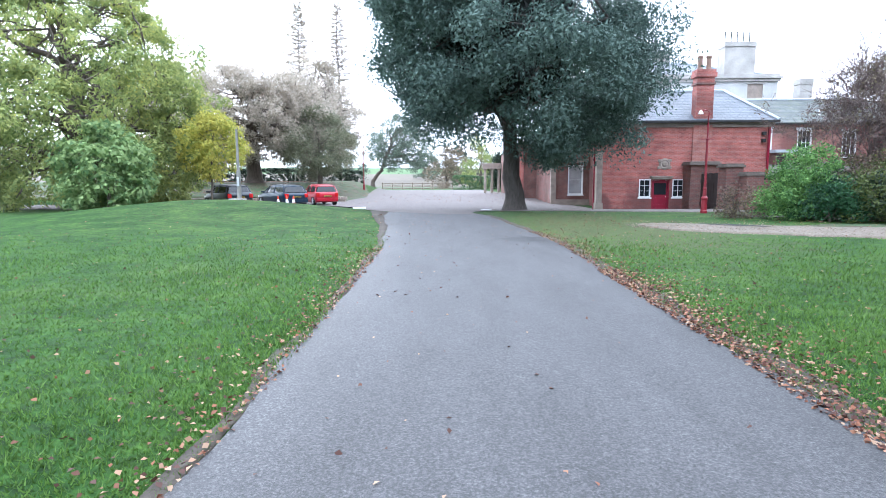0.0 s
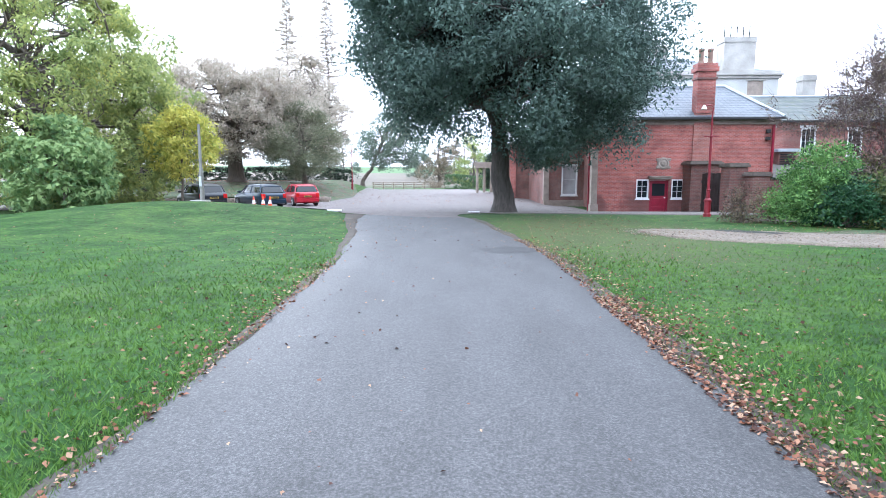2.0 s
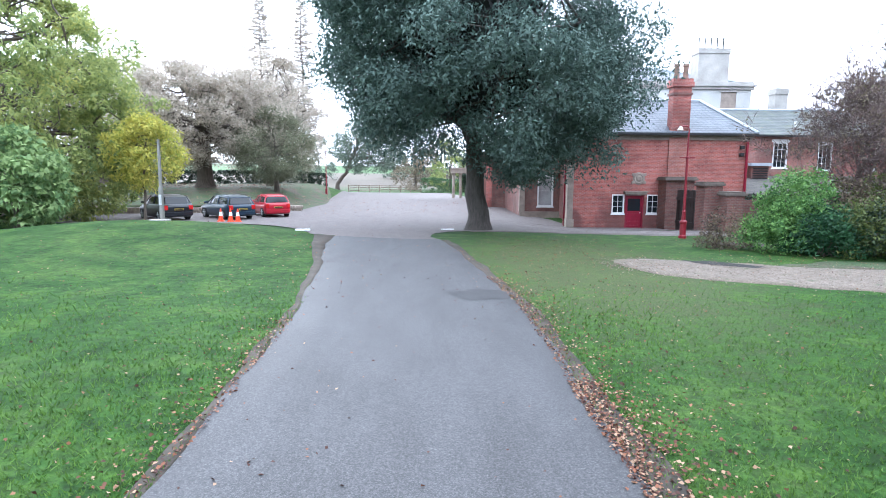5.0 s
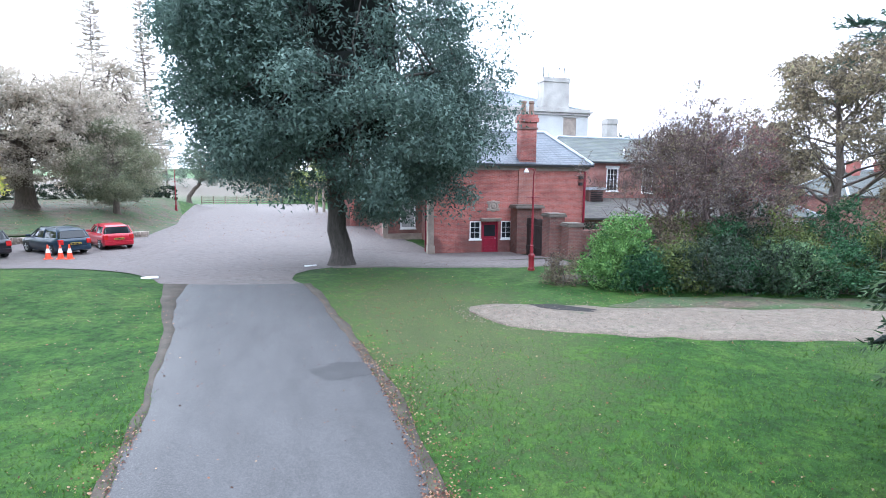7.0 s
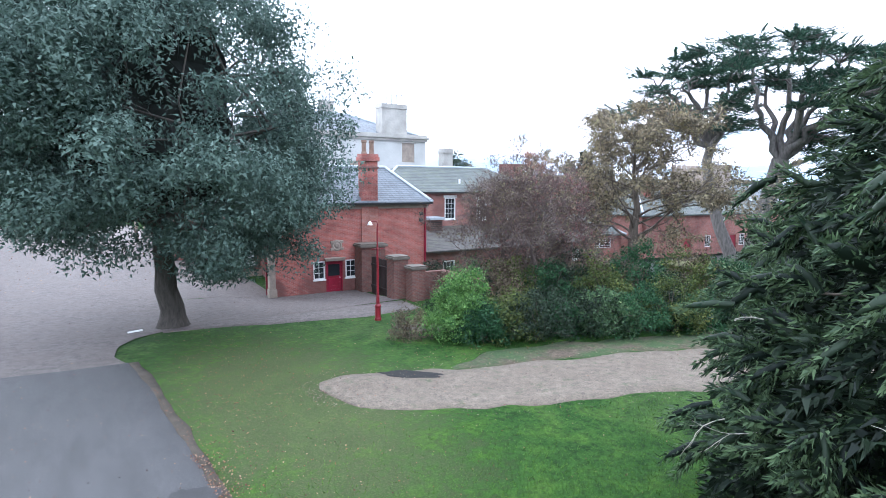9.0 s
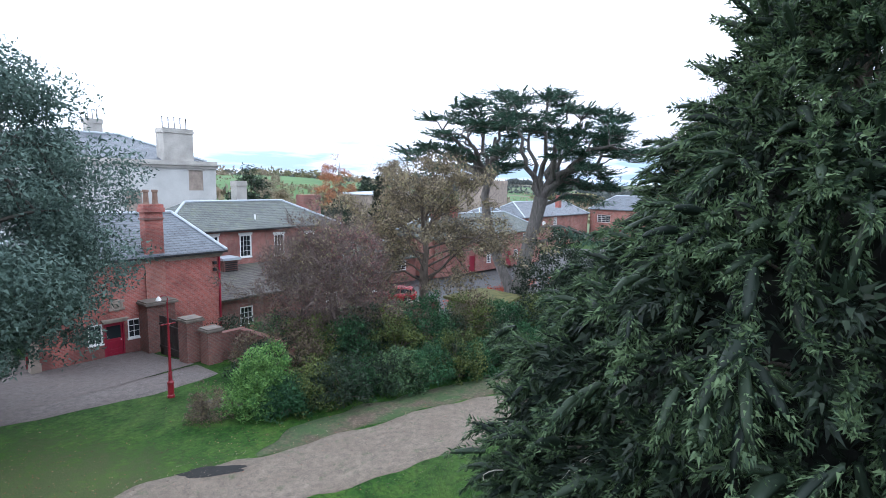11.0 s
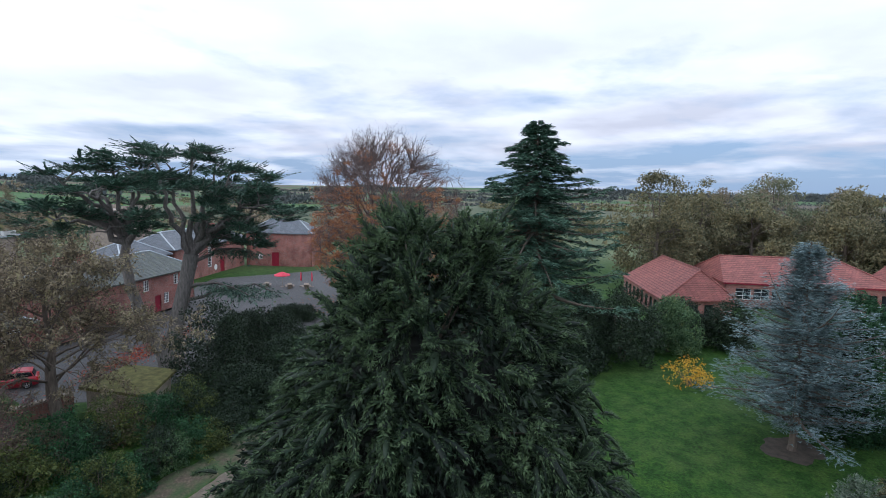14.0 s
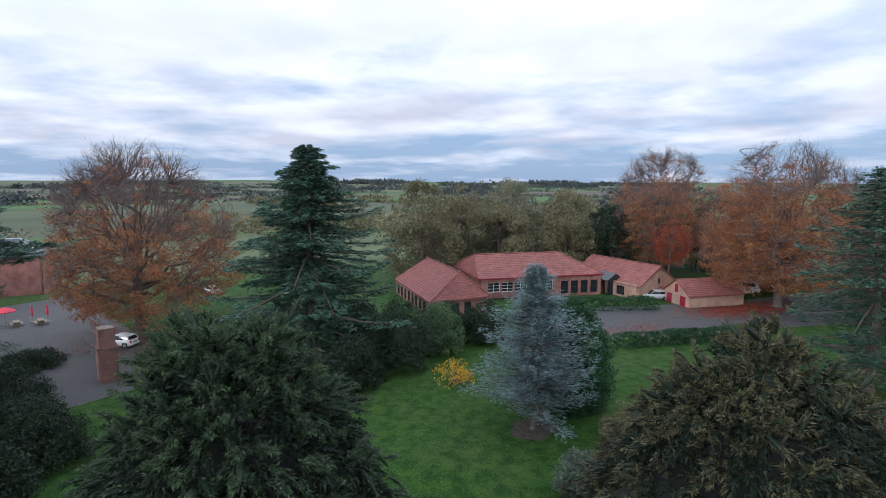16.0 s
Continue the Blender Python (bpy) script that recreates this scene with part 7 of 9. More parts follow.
def car(label, paint, x, y, rz, length, width, tall, estate=False, roof_bars=False):
    """A car whose nose points along +y of its own space."""
    t = thing("car", label, "car", (x, y, hgt(x, y) + 0.02), rz)
    hw, L = width / 2, length
    # stations from tail to nose: y, sill height, belt height, half width
    st = [(-0.5, 0.42, 0.66, 0.86), (-0.485, 0.28, 0.90, 0.94), (-0.44, 0.22, 0.96, 0.985), (-0.34, 0.20, 0.95, 1.0), (-0.15, 0.19, 0.92, 1.0), (0.05, 0.19, 0.91, 1.0),
          (0.2, 0.20, 0.90, 0.99), (0.30, 0.21, 0.87, 0.97), (0.40, 0.23, 0.78, 0.93), (0.47, 0.28, 0.66, 0.84), (0.5, 0.36, 0.52, 0.66)]
    rows = []
    for u, s, b, w in st:
        w, b = w * hw, b * tall / 1.45
        m = (s + b) / 2
        rows.append([(-w * 0.93, u * L, s), (-w, u * L, m - 0.1), (-w, u * L, m + 0.12), (-w * 0.95, u * L, b), (-w * 0.8, u * L, b + 0.015), (w * 0.8, u * L, b + 0.015), (w * 0.95, u * L, b), (w, u * L, m + 0.12), (w, u * L, m - 0.1), (w * 0.93, u * L, s)])
    bm = loft(rows)
    bmesh.ops.bevel(bm, geom=[e for e in bm.edges if e.calc_face_angle(0) > 0.6], offset=0.03, segments=2, affect="EDGES")
    body = part("body", bm, M[paint], t)
    for f in body.data.polygons:
        f.use_smooth = True
    # glasshouse: y, foot height, roof height, half width at the foot and at the roof
    back = -0.475 if estate else -0.46
    gh = [(back, 0.92, 0.97, 0.86, 0.80), (back + 0.05, 0.92, tall - 0.13, 0.9, 0.73), (back + 0.13, 0.92, tall - 0.05, 0.92, 0.72), (-0.1, 0.90, tall, 0.93, 0.73), (0.04, 0.90, tall - 0.02, 0.92, 0.72), (0.13, 0.88, tall - 0.17, 0.90, 0.74), (0.25, 0.87, 0.90, 0.86, 0.84)]
    k = tall / 1.45
    rows = []
    for u, a, b, w0, w1 in gh:
        a, b = min(a * k - 0.02, b - 0.03), b
        c = a + (b - a) * 0.72
        wm = w0 + (w1 - w0) * 0.75
        rows.append([(-w0 * hw, u * L, a), (-wm * hw, u * L, c), (-w1 * hw * 0.9, u * L, b), (w1 * hw * 0.9, u * L, b), (wm * hw, u * L, c), (w0 * hw, u * L, a)])
    part("glazing", loft(rows), M["car_glass"], t)
    rr = []
    for u, a, b, w0, w1 in gh[1:5]:
        c = a * k + (b - a * k) * 0.80
        rr.append([(-(w1 + 0.03) * hw, u * L, c), (-w1 * hw * 0.9, u * L, b + 0.025), (w1 * hw * 0.9, u * L, b + 0.025), ((w1 + 0.03) * hw, u * L, c), (w1 * hw * 0.8, u * L, b - 0.05), (-w1 * hw * 0.8, u * L, b - 0.05)])
    part("roof", loft(rr), M[paint], t)
    for s in (-1, 1):
        for (u0, a0, u1, a1, wide) in ((back + 0.02, 0.93, back + 0.08, tall - 0.08, 0.07), (-0.12, 0.92, -0.12, tall - 0.05, 0.05), (0.23, 0.90, 0.06, tall - 0.06, 0.06)):
            bm = bmesh.new()
            tube(bm, [(s * hw * 0.93, u0 * L, a0 * k), (s * hw * 0.75, u1 * L, a1)], wide * 0.55, 6)
            part("pillar", bm, M[paint], t)
        bm = bmesh.new()
        box(bm, min(s * hw * 0.95, s * (hw + 0.17)), max(s * hw * 0.95, s * (hw + 0.17)), 0.19 * L, 0.19 * L + 0.1, 0.93 * k, 1.05 * k, 0.02)
        part("wing_mirror", bm, M[paint], t)
        part("tail_light", boxes((min(s * hw * 0.66, s * hw * 0.93), max(s * hw * 0.66, s * hw * 0.93), -0.502 * L, -0.46 * L, 0.62 * k, 0.88 * k), bevel=0.02), M["tail"], t)
        part("headlight", boxes((min(s * hw * 0.5, s * hw * 0.85), max(s * hw * 0.5, s * hw * 0.85), 0.44 * L, 0.482 * L, 0.58 * k, 0.70 * k), bevel=0.02), M["white"], t)
        if roof_bars:
            bm = bmesh.new()
            tube(bm, [(s * hw * 0.66, -0.36 * L, tall + 0.02), (s * hw * 0.68, -0.3 * L, tall + 0.07), (s * hw * 0.68, 0.0, tall + 0.06), (s * hw * 0.66, 0.05 * L, tall + 0.01)], 0.018, 6)
            part("roof_rail", bm, M["trim_black"], t)
        for u in (-0.31, 0.31):
            bm = bmesh.new()
            lathe(bm, [(0.22, -0.1), (0.305, -0.1), (0.32, -0.06), (0.32, 0.06), (0.305, 0.1), (0.22, 0.1)], 0, 0, 22)
            bmesh.ops.transform(bm, matrix=pose(s * (hw - 0.1), u * L, 0.315, 0, 90), verts=bm.verts)
            w = part("wheel", bm, M["rubber"], t)
            bm = bmesh.new()
            lathe(bm, [(0.215, -0.02), (0.205, 0.02), (0.06, 0.0), (0.05, 0.03)], 0, 0, 20)
            for q in range(5):
                a = q * 2 * math.pi / 5
                tube(bm, [(0.04 * math.cos(a), 0.04 * math.sin(a), 0.03), (0.2 * math.cos(a), 0.2 * math.sin(a), 0.03)], 0.025, 5)
            bmesh.ops.transform(bm, matrix=pose(s * (hw - 0.015), u * L, 0.315, 0, 90 * s), verts=bm.verts)
            part("rim", bm, M["steel"], w)
            part("wheel_arch", boxes((min(s * (hw - 0.22), s * (hw + 0.004)), max(s * (hw - 0.22), s * (hw + 0.004)), u * L - 0.38, u * L + 0.38, 0.2, 0.64), bevel=0.06), M["trim_black"], t)
    part("bumper", boxes((-hw * 0.9, hw * 0.9, -0.512 * L, -0.47 * L, 0.30, 0.52), bevel=0.03), M[paint], t)
    part("bumper", boxes((-hw * 0.8, hw * 0.8, 0.47 * L, 0.51 * L, 0.26, 0.44), bevel=0.03), M["trim_black"], t)
    part("number_plate", boxes((-0.26, 0.26, -0.518 * L, -0.505 * L, 0.60 * k, 0.71 * k)), M["plate"], t, "yellow rear plate with dark bars")
    part("plate_bars", boxes(*[(-0.22 + 0.065 * i, -0.18 + 0.065 * i, -0.5205 * L, -0.517 * L, 0.62 * k, 0.69 * k) for i in range(7)]), M["trim_black"], t)
    return t


# noses point away from the drive, up to the bank
car("small red hatchback parked on the gravel", "paint_red", -10.05, 40.5, 31, 3.95, 1.70, 1.46)
car("dark blue estate car with roof rails", "paint_blue", -12.1, 38.2, 43, 4.55, 1.75, 1.46, True, True)
car("black hatchback parked behind the lamp standard", "paint_black", -15.4, 37.0, 45, 4.2, 1.78, 1.50)
car("red hatchback parked in the stable yard", "paint_red", 40.3, 38.6, 35, 3.9, 1.68, 1.5)
car("silver estate car parked beside the store", "paint_silver", 65.2, -59.2, -20, 4.5, 1.75, 1.48, True)


def traffic_cone(x, y):
    t = thing("traffic_cone", "orange traffic cone with white band", "traffic cone", (x, y, hgt(x, y) + 0.02), 15, "cones by the cars")
    part("base", boxes((-0.2, 0.2, -0.2, 0.2, 0, 0.05), bevel=0.015), M["cone"], t)
    for nm, mt, prof in (("cone", "cone", [(0.15, 0.05), (0.105, 0.34)]), ("band", "white", [(0.106, 0.34), (0.066, 0.56)]), ("tip", "cone", [(0.067, 0.56), (0.035, 0.76)])):
        bm = bmesh.new()
        lathe(bm, prof, 0, 0, 14)
        part(nm, bm, M[mt], t)


M["cone"] = simple("orange_plastic", (0.70, 0.07, 0.02), 0.5)
for cx, cy in ((-10.75, 35.0), (-10.3, 34.9), (-11.35, 35.1)):
    traffic_cone(cx, cy)


M["lamp_grey"] = simple("dull_galvanised_post", (0.21, 0.20, 0.18), 0.7, 0.0)


def lamp_standard():
    x, y = -9.65, 24.5
    t = thing("lamp_standard", "pale galvanised lamp standard with a base on the grass", "lamp post", (x, y, hgt(x, y)))
    bm = bmesh.new()
    lathe(bm, [(0.09, -0.1), (0.085, 1.25), (0.065, 1.32), (0.05, 3.1)], 0, 0, 12)
    part("post", bm, M["lamp_grey"], t)
    part("foot", boxes((-0.4, 0.25, -0.28, 0.2, -0.1, 0.05), bevel=0.02), M["stucco_dark"], t, "pale concrete foot")
    part("door_plate", boxes((-0.05, 0.05, -0.115, -0.09, 0.6, 1.0)), M["steel"], t)


lamp_standard()

# ---- low stone kerb wall, hedge, fence and field gate ----
rng_k = np.random.default_rng(301)
kerb = thing("kerb_wall", "low rough stone wall along the bank", "wall", (0, 0, 0), 0, "", "structure")
stone_mesh = []
for k in range(4):
    bm = bmesh.new()
    box(bm, -0.5, 0.5, -0.5, 0.5, -0.5, 0.5, 0.12)
    for v in bm.verts:
        v.co += Vector(rng_k.normal(0, 0.035, 3))
    me = bpy.data.meshes.new("stone")
    bm.to_mesh(me)
    bm.free()
    me.materials.append(M["stone"])
    stone_mesh.append(me)
for i in range(150):
    x = -27 + (i % 75) * 0.238
    row = i // 75
    s = new("stone", stone_mesh[i % 4])
    s.parent = kerb
    y = float(np.interp(x, [-26, -18, -13, -9.6], [41.2, 42.0, 44.3, 46.3])) + 0.05
    s.matrix_world = Matrix.LocRotScale((x + 0.1 * row, y, hgt(x, y - 0.4) + 0.10 + 0.22 * row), Euler((0, 0, rng_k.normal(0, 0.06))), (0.27, 0.34, 0.25))


def leaf_hedge(name, label, p, q, width, tall, leaf, seed, dens=26, size=0.16):
    """A clipped hedge between two points."""
    rng = np.random.default_rng(seed)
    p, q = np.array(p, float), np.array(q, float)
    L = np.linalg.norm(q - p)
    n = int(L * dens)
    u = rng.uniform(0, 1, n)
    side = np.array([-(q - p)[1], (q - p)[0]]) / L
    s = rng.uniform(-1, 1, n)
    h = rng.uniform(0, 1, n)
    face = rng.integers(0, 3, n)
    s, h = np.where(face > 0, np.where(face == 1, -1, 1) * 0.96, s), np.where(face == 0, 0.97, h)
    xy = p + (q - p) * u[:, None] + side * (s * width / 2)[:, None]
    z = height(xy[:, 0], xy[:, 1]) + h * tall * (1 + 0.06 * np.sin(u * L * 0.9))
    v, f = clump_leaves(rng, np.stack([xy[:, 0], xy[:, 1], z], 1), 0.2, 24, size)
    ob = new(name, mesh_np(name, v, f, M[leaf]))
    return tagged(ob, label, "hedge")


leaf_hedge("hedge", "dark clipped hedge along the bank", (-38, 68), (-14.0, 82), 1.5, 1.6, "leaf_dark", 311, 40, 0.22)
leaf_hedge("hedge", "dark clipped hedge beside the field gate", (-0.5, 99.0), (6.5, 98.0), 2.2, 2.4, "leaf_shrub", 312, 50)
leaf_hedge("hedge", "green clipped hedge by the car park", (46.0, -37), (44.0, -56), 1.5, 1.4, "leaf_nettle", 313, 44)
leaf_hedge("hedge", "dark clipped hedge in front of the hall", (63, -44), (60, -55), 2.4, 1.6, "leaf_nettle", 314, 44)

fence = thing("field_fence", "weathered post-and-rail fence before the field", "fence", (0, 0, 0))
fx = np.linspace(-13.0, -0.6, 8)
for i, x in enumerate(fx):
    z = hgt(x, 98.2)
    part("post", boxes((x - 0.08, x + 0.08, 98.1, 98.28, z - 0.1, z + 1.35), bevel=0.01), M["wood"], fence)
    if i < 7:
        for k in range(4):
            part("rail", boxes((x + 0.06, fx[i + 1] - 0.06, 98.08, 98.14, z + 0.25 + 0.29 * k, z + 0.35 + 0.29 * k)), M["wood"], fence)
car("white hatchback parked in the stable yard", "paint_white", 71.6, 15.6, -30, 4.0, 1.7, 1.48)
car("white hatchback parked beyond the beech", "paint_white", 99.0, 6.5, -60, 4.0, 1.7, 1.48)


def camper_van(x, y, rz):
    """A tall white van parked against the trees."""
    t = thing("camper_van", "white camper van parked beside the store", "van", (x, y, hgt(x, y) + 0.02), rz)
    bm = bmesh.new()
    prism(bm, [(-2.5, 0.4), (2.2, 0.4), (2.5, 0.9), (2.3, 1.3), (1.7, 2.5), (-2.4, 2.6), (-2.5, 2.4)], "x", -0.95, 0.95)
    part("body", bm, M["paint_white"], t)
    part("windscreen", boxes((-0.8, 0.8, 1.98, 2.02, 1.45, 1.9)), M["car_glass"], t)
    for s in (-1, 1):
        part("side_window", boxes((0.955 * s - 0.01, 0.955 * s + 0.01, -1.6, 1.4, 1.45, 2.1)), M["car_glass"], t)
        for u in (-1.5, 1.6):
            bm = bmesh.new()
            lathe(bm, [(0.2, -0.1), (0.33, -0.1), (0.33, 0.1), (0.2, 0.1)], 0, 0, 18)
            bmesh.ops.transform(bm, matrix=pose(0.88 * s, u, 0.33, 0, 90), verts=bm.verts)
            part("wheel", bm, M["rubber"], t)


camper_van(63.4, -75.6, 170)
# ---- the tiled hall, gabled house and store beyond the lawn ----
def slab(bm, pts, thick=0.16):
    """A roof slope: a flat polygon with thickness downwards."""
    a = [bm.verts.new(p) for p in pts]
    b = [bm.verts.new((p[0], p[1], p[2] - thick)) for p in pts]
    n = len(a)
    bm.faces.new(a)
    bm.faces.new(b[::-1])
    for i in range(n):
        bm.faces.new((a[i], b[i], b[(i + 1) % n], a[(i + 1) % n]))


def wall_quad(bm, p, q, z0, z1, t, holes=()):
    """An upright wall from plan point p to q, of thickness t to its left, with openings (from, to, low, high) along it."""
    p, q = np.array(p, float), np.array(q, float)
    L = np.linalg.norm(q - p)
    u = (q - p) / L
    n = np.array([-u[1], u[0]])
    ss = sorted({0.0, L, *(v for h in holes for v in h[:2])})
    zs = sorted({z0, z1, *(v for h in holes for v in h[2:])})
    for a, b in zip(ss, ss[1:]):
        for c, d in zip(zs, zs[1:]):
            if any(h[0] < (a + b) / 2 < h[1] and h[2] < (c + d) / 2 < h[3] for h in holes):
                continue
            pts = [p + u * a, p + u * b, p + u * b + n * t, p + u * a + n * t]
            lo = [bm.verts.new((*w, c)) for w in pts]
            hi = [bm.verts.new((*w, d)) for w in pts]
            bm.faces.new(lo[::-1])
            bm.faces.new(hi)
            for i in range(4):
                bm.faces.new((lo[i], lo[(i + 1) % 4], hi[(i + 1) % 4], hi[i]))
    weld(bm)


def window_on(parent, p, q, s0, s1, z0, z1, nx, nz, mat="white", pane="glass"):
    """A glazed window in the wall from p to q."""
    p, q = np.array(p, float), np.array(q, float)
    ang = math.degrees(math.atan2(*(q - p)[::-1]))
    f, yb = 0.07, 0.12
    m = pose(p[0], p[1], 0, 0, 0, ang)
    bm = bmesh.new()
    ring = [[bm.verts.new((a, y, c)) for a, c in ((s0 + e, z0 + e), (s1 - e, z0 + e), (s1 - e, z1 - e), (s0 + e, z1 - e))] for e, y in ((0, 0.02), (f, 0.02), (f, yb), (0, yb))]
    for a, b in zip(ring, ring[1:] + ring[:1]):
        for k in range(4):
            bm.faces.new((a[k], a[(k + 1) % 4], b[(k + 1) % 4], b[k]))
    bmesh.ops.transform(bm, matrix=m, verts=bm.verts)
    w = part("window", bm, M[mat], parent)
    bars = [(u - 0.03, u + 0.03, 0.05, yb, z0 + f, z1 - f) for u in (s0 + (s1 - s0) * i / nx for i in range(1, nx))]
    bars += [(s0 + f, s1 - f, 0.055, yb - 0.005, v - 0.025, v + 0.025) for v in (z0 + (z1 - z0) * i / nz for i in range(1, nz))]
    for r in bars:
        bm = boxes(r)
        bmesh.ops.transform(bm, matrix=m, verts=bm.verts)
        part("glazing_bar", bm, M[mat], w)
    bm = boxes((s0 + f, s1 - f, 0.085, 0.1, z0 + f, z1 - f))
    bmesh.ops.transform(bm, matrix=m, verts=bm.verts)
    part("pane", bm, M[pane], w)


def hall():
    h = thing("hall", "long pink brick hall with clay pantile roofs and banded windows", "hall")
    A, B = np.array([73.4, -33.0]), np.array([71.6, -53.6])   # front wall, seen from the lawn
    u = (B - A) / np.linalg.norm(B - A)
    n = np.array([-u[1], u[0]])                                 # away from the lawn
    if n[0] < 0:
        n = -n
    Lf = float(np.linalg.norm(B - A))
    C, Dn = B + n * 13.5, A + n * 13.5
    ZE, ZR = 3.45, 6.25
    bm = bmesh.new()
    g0 = [(1.2 + 2.25 * i, 3.2 + 2.25 * i, 1.2, 2.7) for i in range(5)]
    g1 = [(1.2 + 2.25 * i, 3.2 + 2.25 * i, -1.2, 0.3) for i in range(5)]
    g2 = [(13.6 + 1.75 * i, 14.9 + 1.75 * i, 0.4, 2.5) for i in range(4)]
    wall_quad(bm, B, A, -1.4, ZE, 0.3, [(Lf - b, Lf - a, c, d) for a, b, c, d in g0 + g1 + g2])
    part("wall", bm, M["brick_pink"], h)
    for p, q in ((C, B), (Dn, C), (A, Dn)):
        bm = bmesh.new()
        wall_quad(bm, p, q, -1.4, ZE, 0.3)
        part("wall", bm, M["brick_pink"], h)
    for a, b, c, d in g0 + g1:
        window_on(h, B, A, Lf - b, Lf - a, c, d, 2, 3)
    for a, b, c, d in g2:
        window_on(h, B, A, Lf - b, Lf - a, c, d, 1, 2, "wood_dark")
        bm = bmesh.new()
        mid, pts = (a + b) / 2, []
        for k in range(9):
            th = math.pi * k / 8
            pts.append((Lf - mid + 0.7 * math.cos(th), 2.5 + 0.35 * math.sin(th)))
        prism(bm, pts, "y", -0.03, 0.06)
        bmesh.ops.transform(bm, matrix=pose(B[0], B[1], 0, 0, 0, math.degrees(math.atan2(*(A - B)[::-1]))), verts=bm.verts)
        part("arch", bm, M["brick_dark"], h)
    e = 0.45
    a0, b0, c0, d0 = A - n * e - u * e, B - n * e + u * e, C + n * e + u * e, Dn + n * e - u * e
    r0, r1 = (A + Dn) / 2 + u * 1.2, (B + C) / 2 - u * 4.2
    P = lambda w, z: (w[0], w[1], z)  # noqa: E731
    bm = bmesh.new()
    slab(bm, [P(a0, ZE), P(b0, ZE), P(r1, ZR), P(r0, ZR)])
    slab(bm, [P(c0, ZE), P(d0, ZE), P(r0, ZR), P(r1, ZR)])
    slab(bm, [P(b0, ZE), P(c0, ZE), P(r1, ZR)])
    slab(bm, [P(d0, ZE), P(a0, ZE), P(r0, ZR)])
    part("roof", bm, M["pantile"], h)
    ridge_lines(h, [(P(r0, ZR), P(r1, ZR)), (P(r1, ZR), P(b0, ZE)), (P(r1, ZR), P(c0, ZE)), (P(r0, ZR), P(d0, ZE))], "pantile", 0.14)
    part("gutter", boxes((0, Lf + 0.9, -0.07, 0.07, ZE - 0.2, ZE - 0.06)), M["maroon"], h).matrix_world = pose(*b0, 0, 0, 0, math.degrees(math.atan2(*(A - B)[::-1])))
    # west wing, its ridge running towards the lawn
    R0, R1 = np.array([83.0, -27.6]), np.array([67.6, -27.3])
    ZW, w, zl = 5.7, 5.6, 2.4
    side = np.array([0.0, 1.0])
    bm = bmesh.new()
    l0, l1 = R0 + side * w, np.array([64.2, -27.3 + w])
    k0, k1 = R0 - side * w, np.array([65.4, -31.0])
    slab(bm, [P(l1, zl), P(l0, zl), P(R0, ZW), P(R1, ZW)])
    slab(bm, [P(k0, zl), P(k1, zl), P(R1, ZW), P(R0, ZW)])
    slab(bm, [P(k1, zl), P(l1, zl), P(R1, ZW)])
    part("roof", bm, M["pantile"], h)
    ridge_lines(h, [(P(R0, ZW), P(R1, ZW)), (P(R1, ZW), P(k1, zl)), (P(R1, ZW), P(l1, zl))], "pantile", 0.13)
    for p, q in (((64.7, -22.2), (65.9, -30.6)), ((83, -22.2), (64.7, -22.2)), ((65.9, -30.6), (74, -32.4))):
        bm = bmesh.new()
        Lw = math.dist(p, q)
        holes = [(1.2 + 1.9 * i, 2.3 + 1.9 * i, 0.2, 1.8) for i in range(int((Lw - 2) / 1.9))]
        wall_quad(bm, p, q, -1.2, zl + 0.1, 0.3, holes)
        part("wall", bm, M["brick_pink"], h)
        for a, b, c, d in holes:
            window_on(h, p, q, a, b, c, d, 1, 3, "wood_dark")


hall()


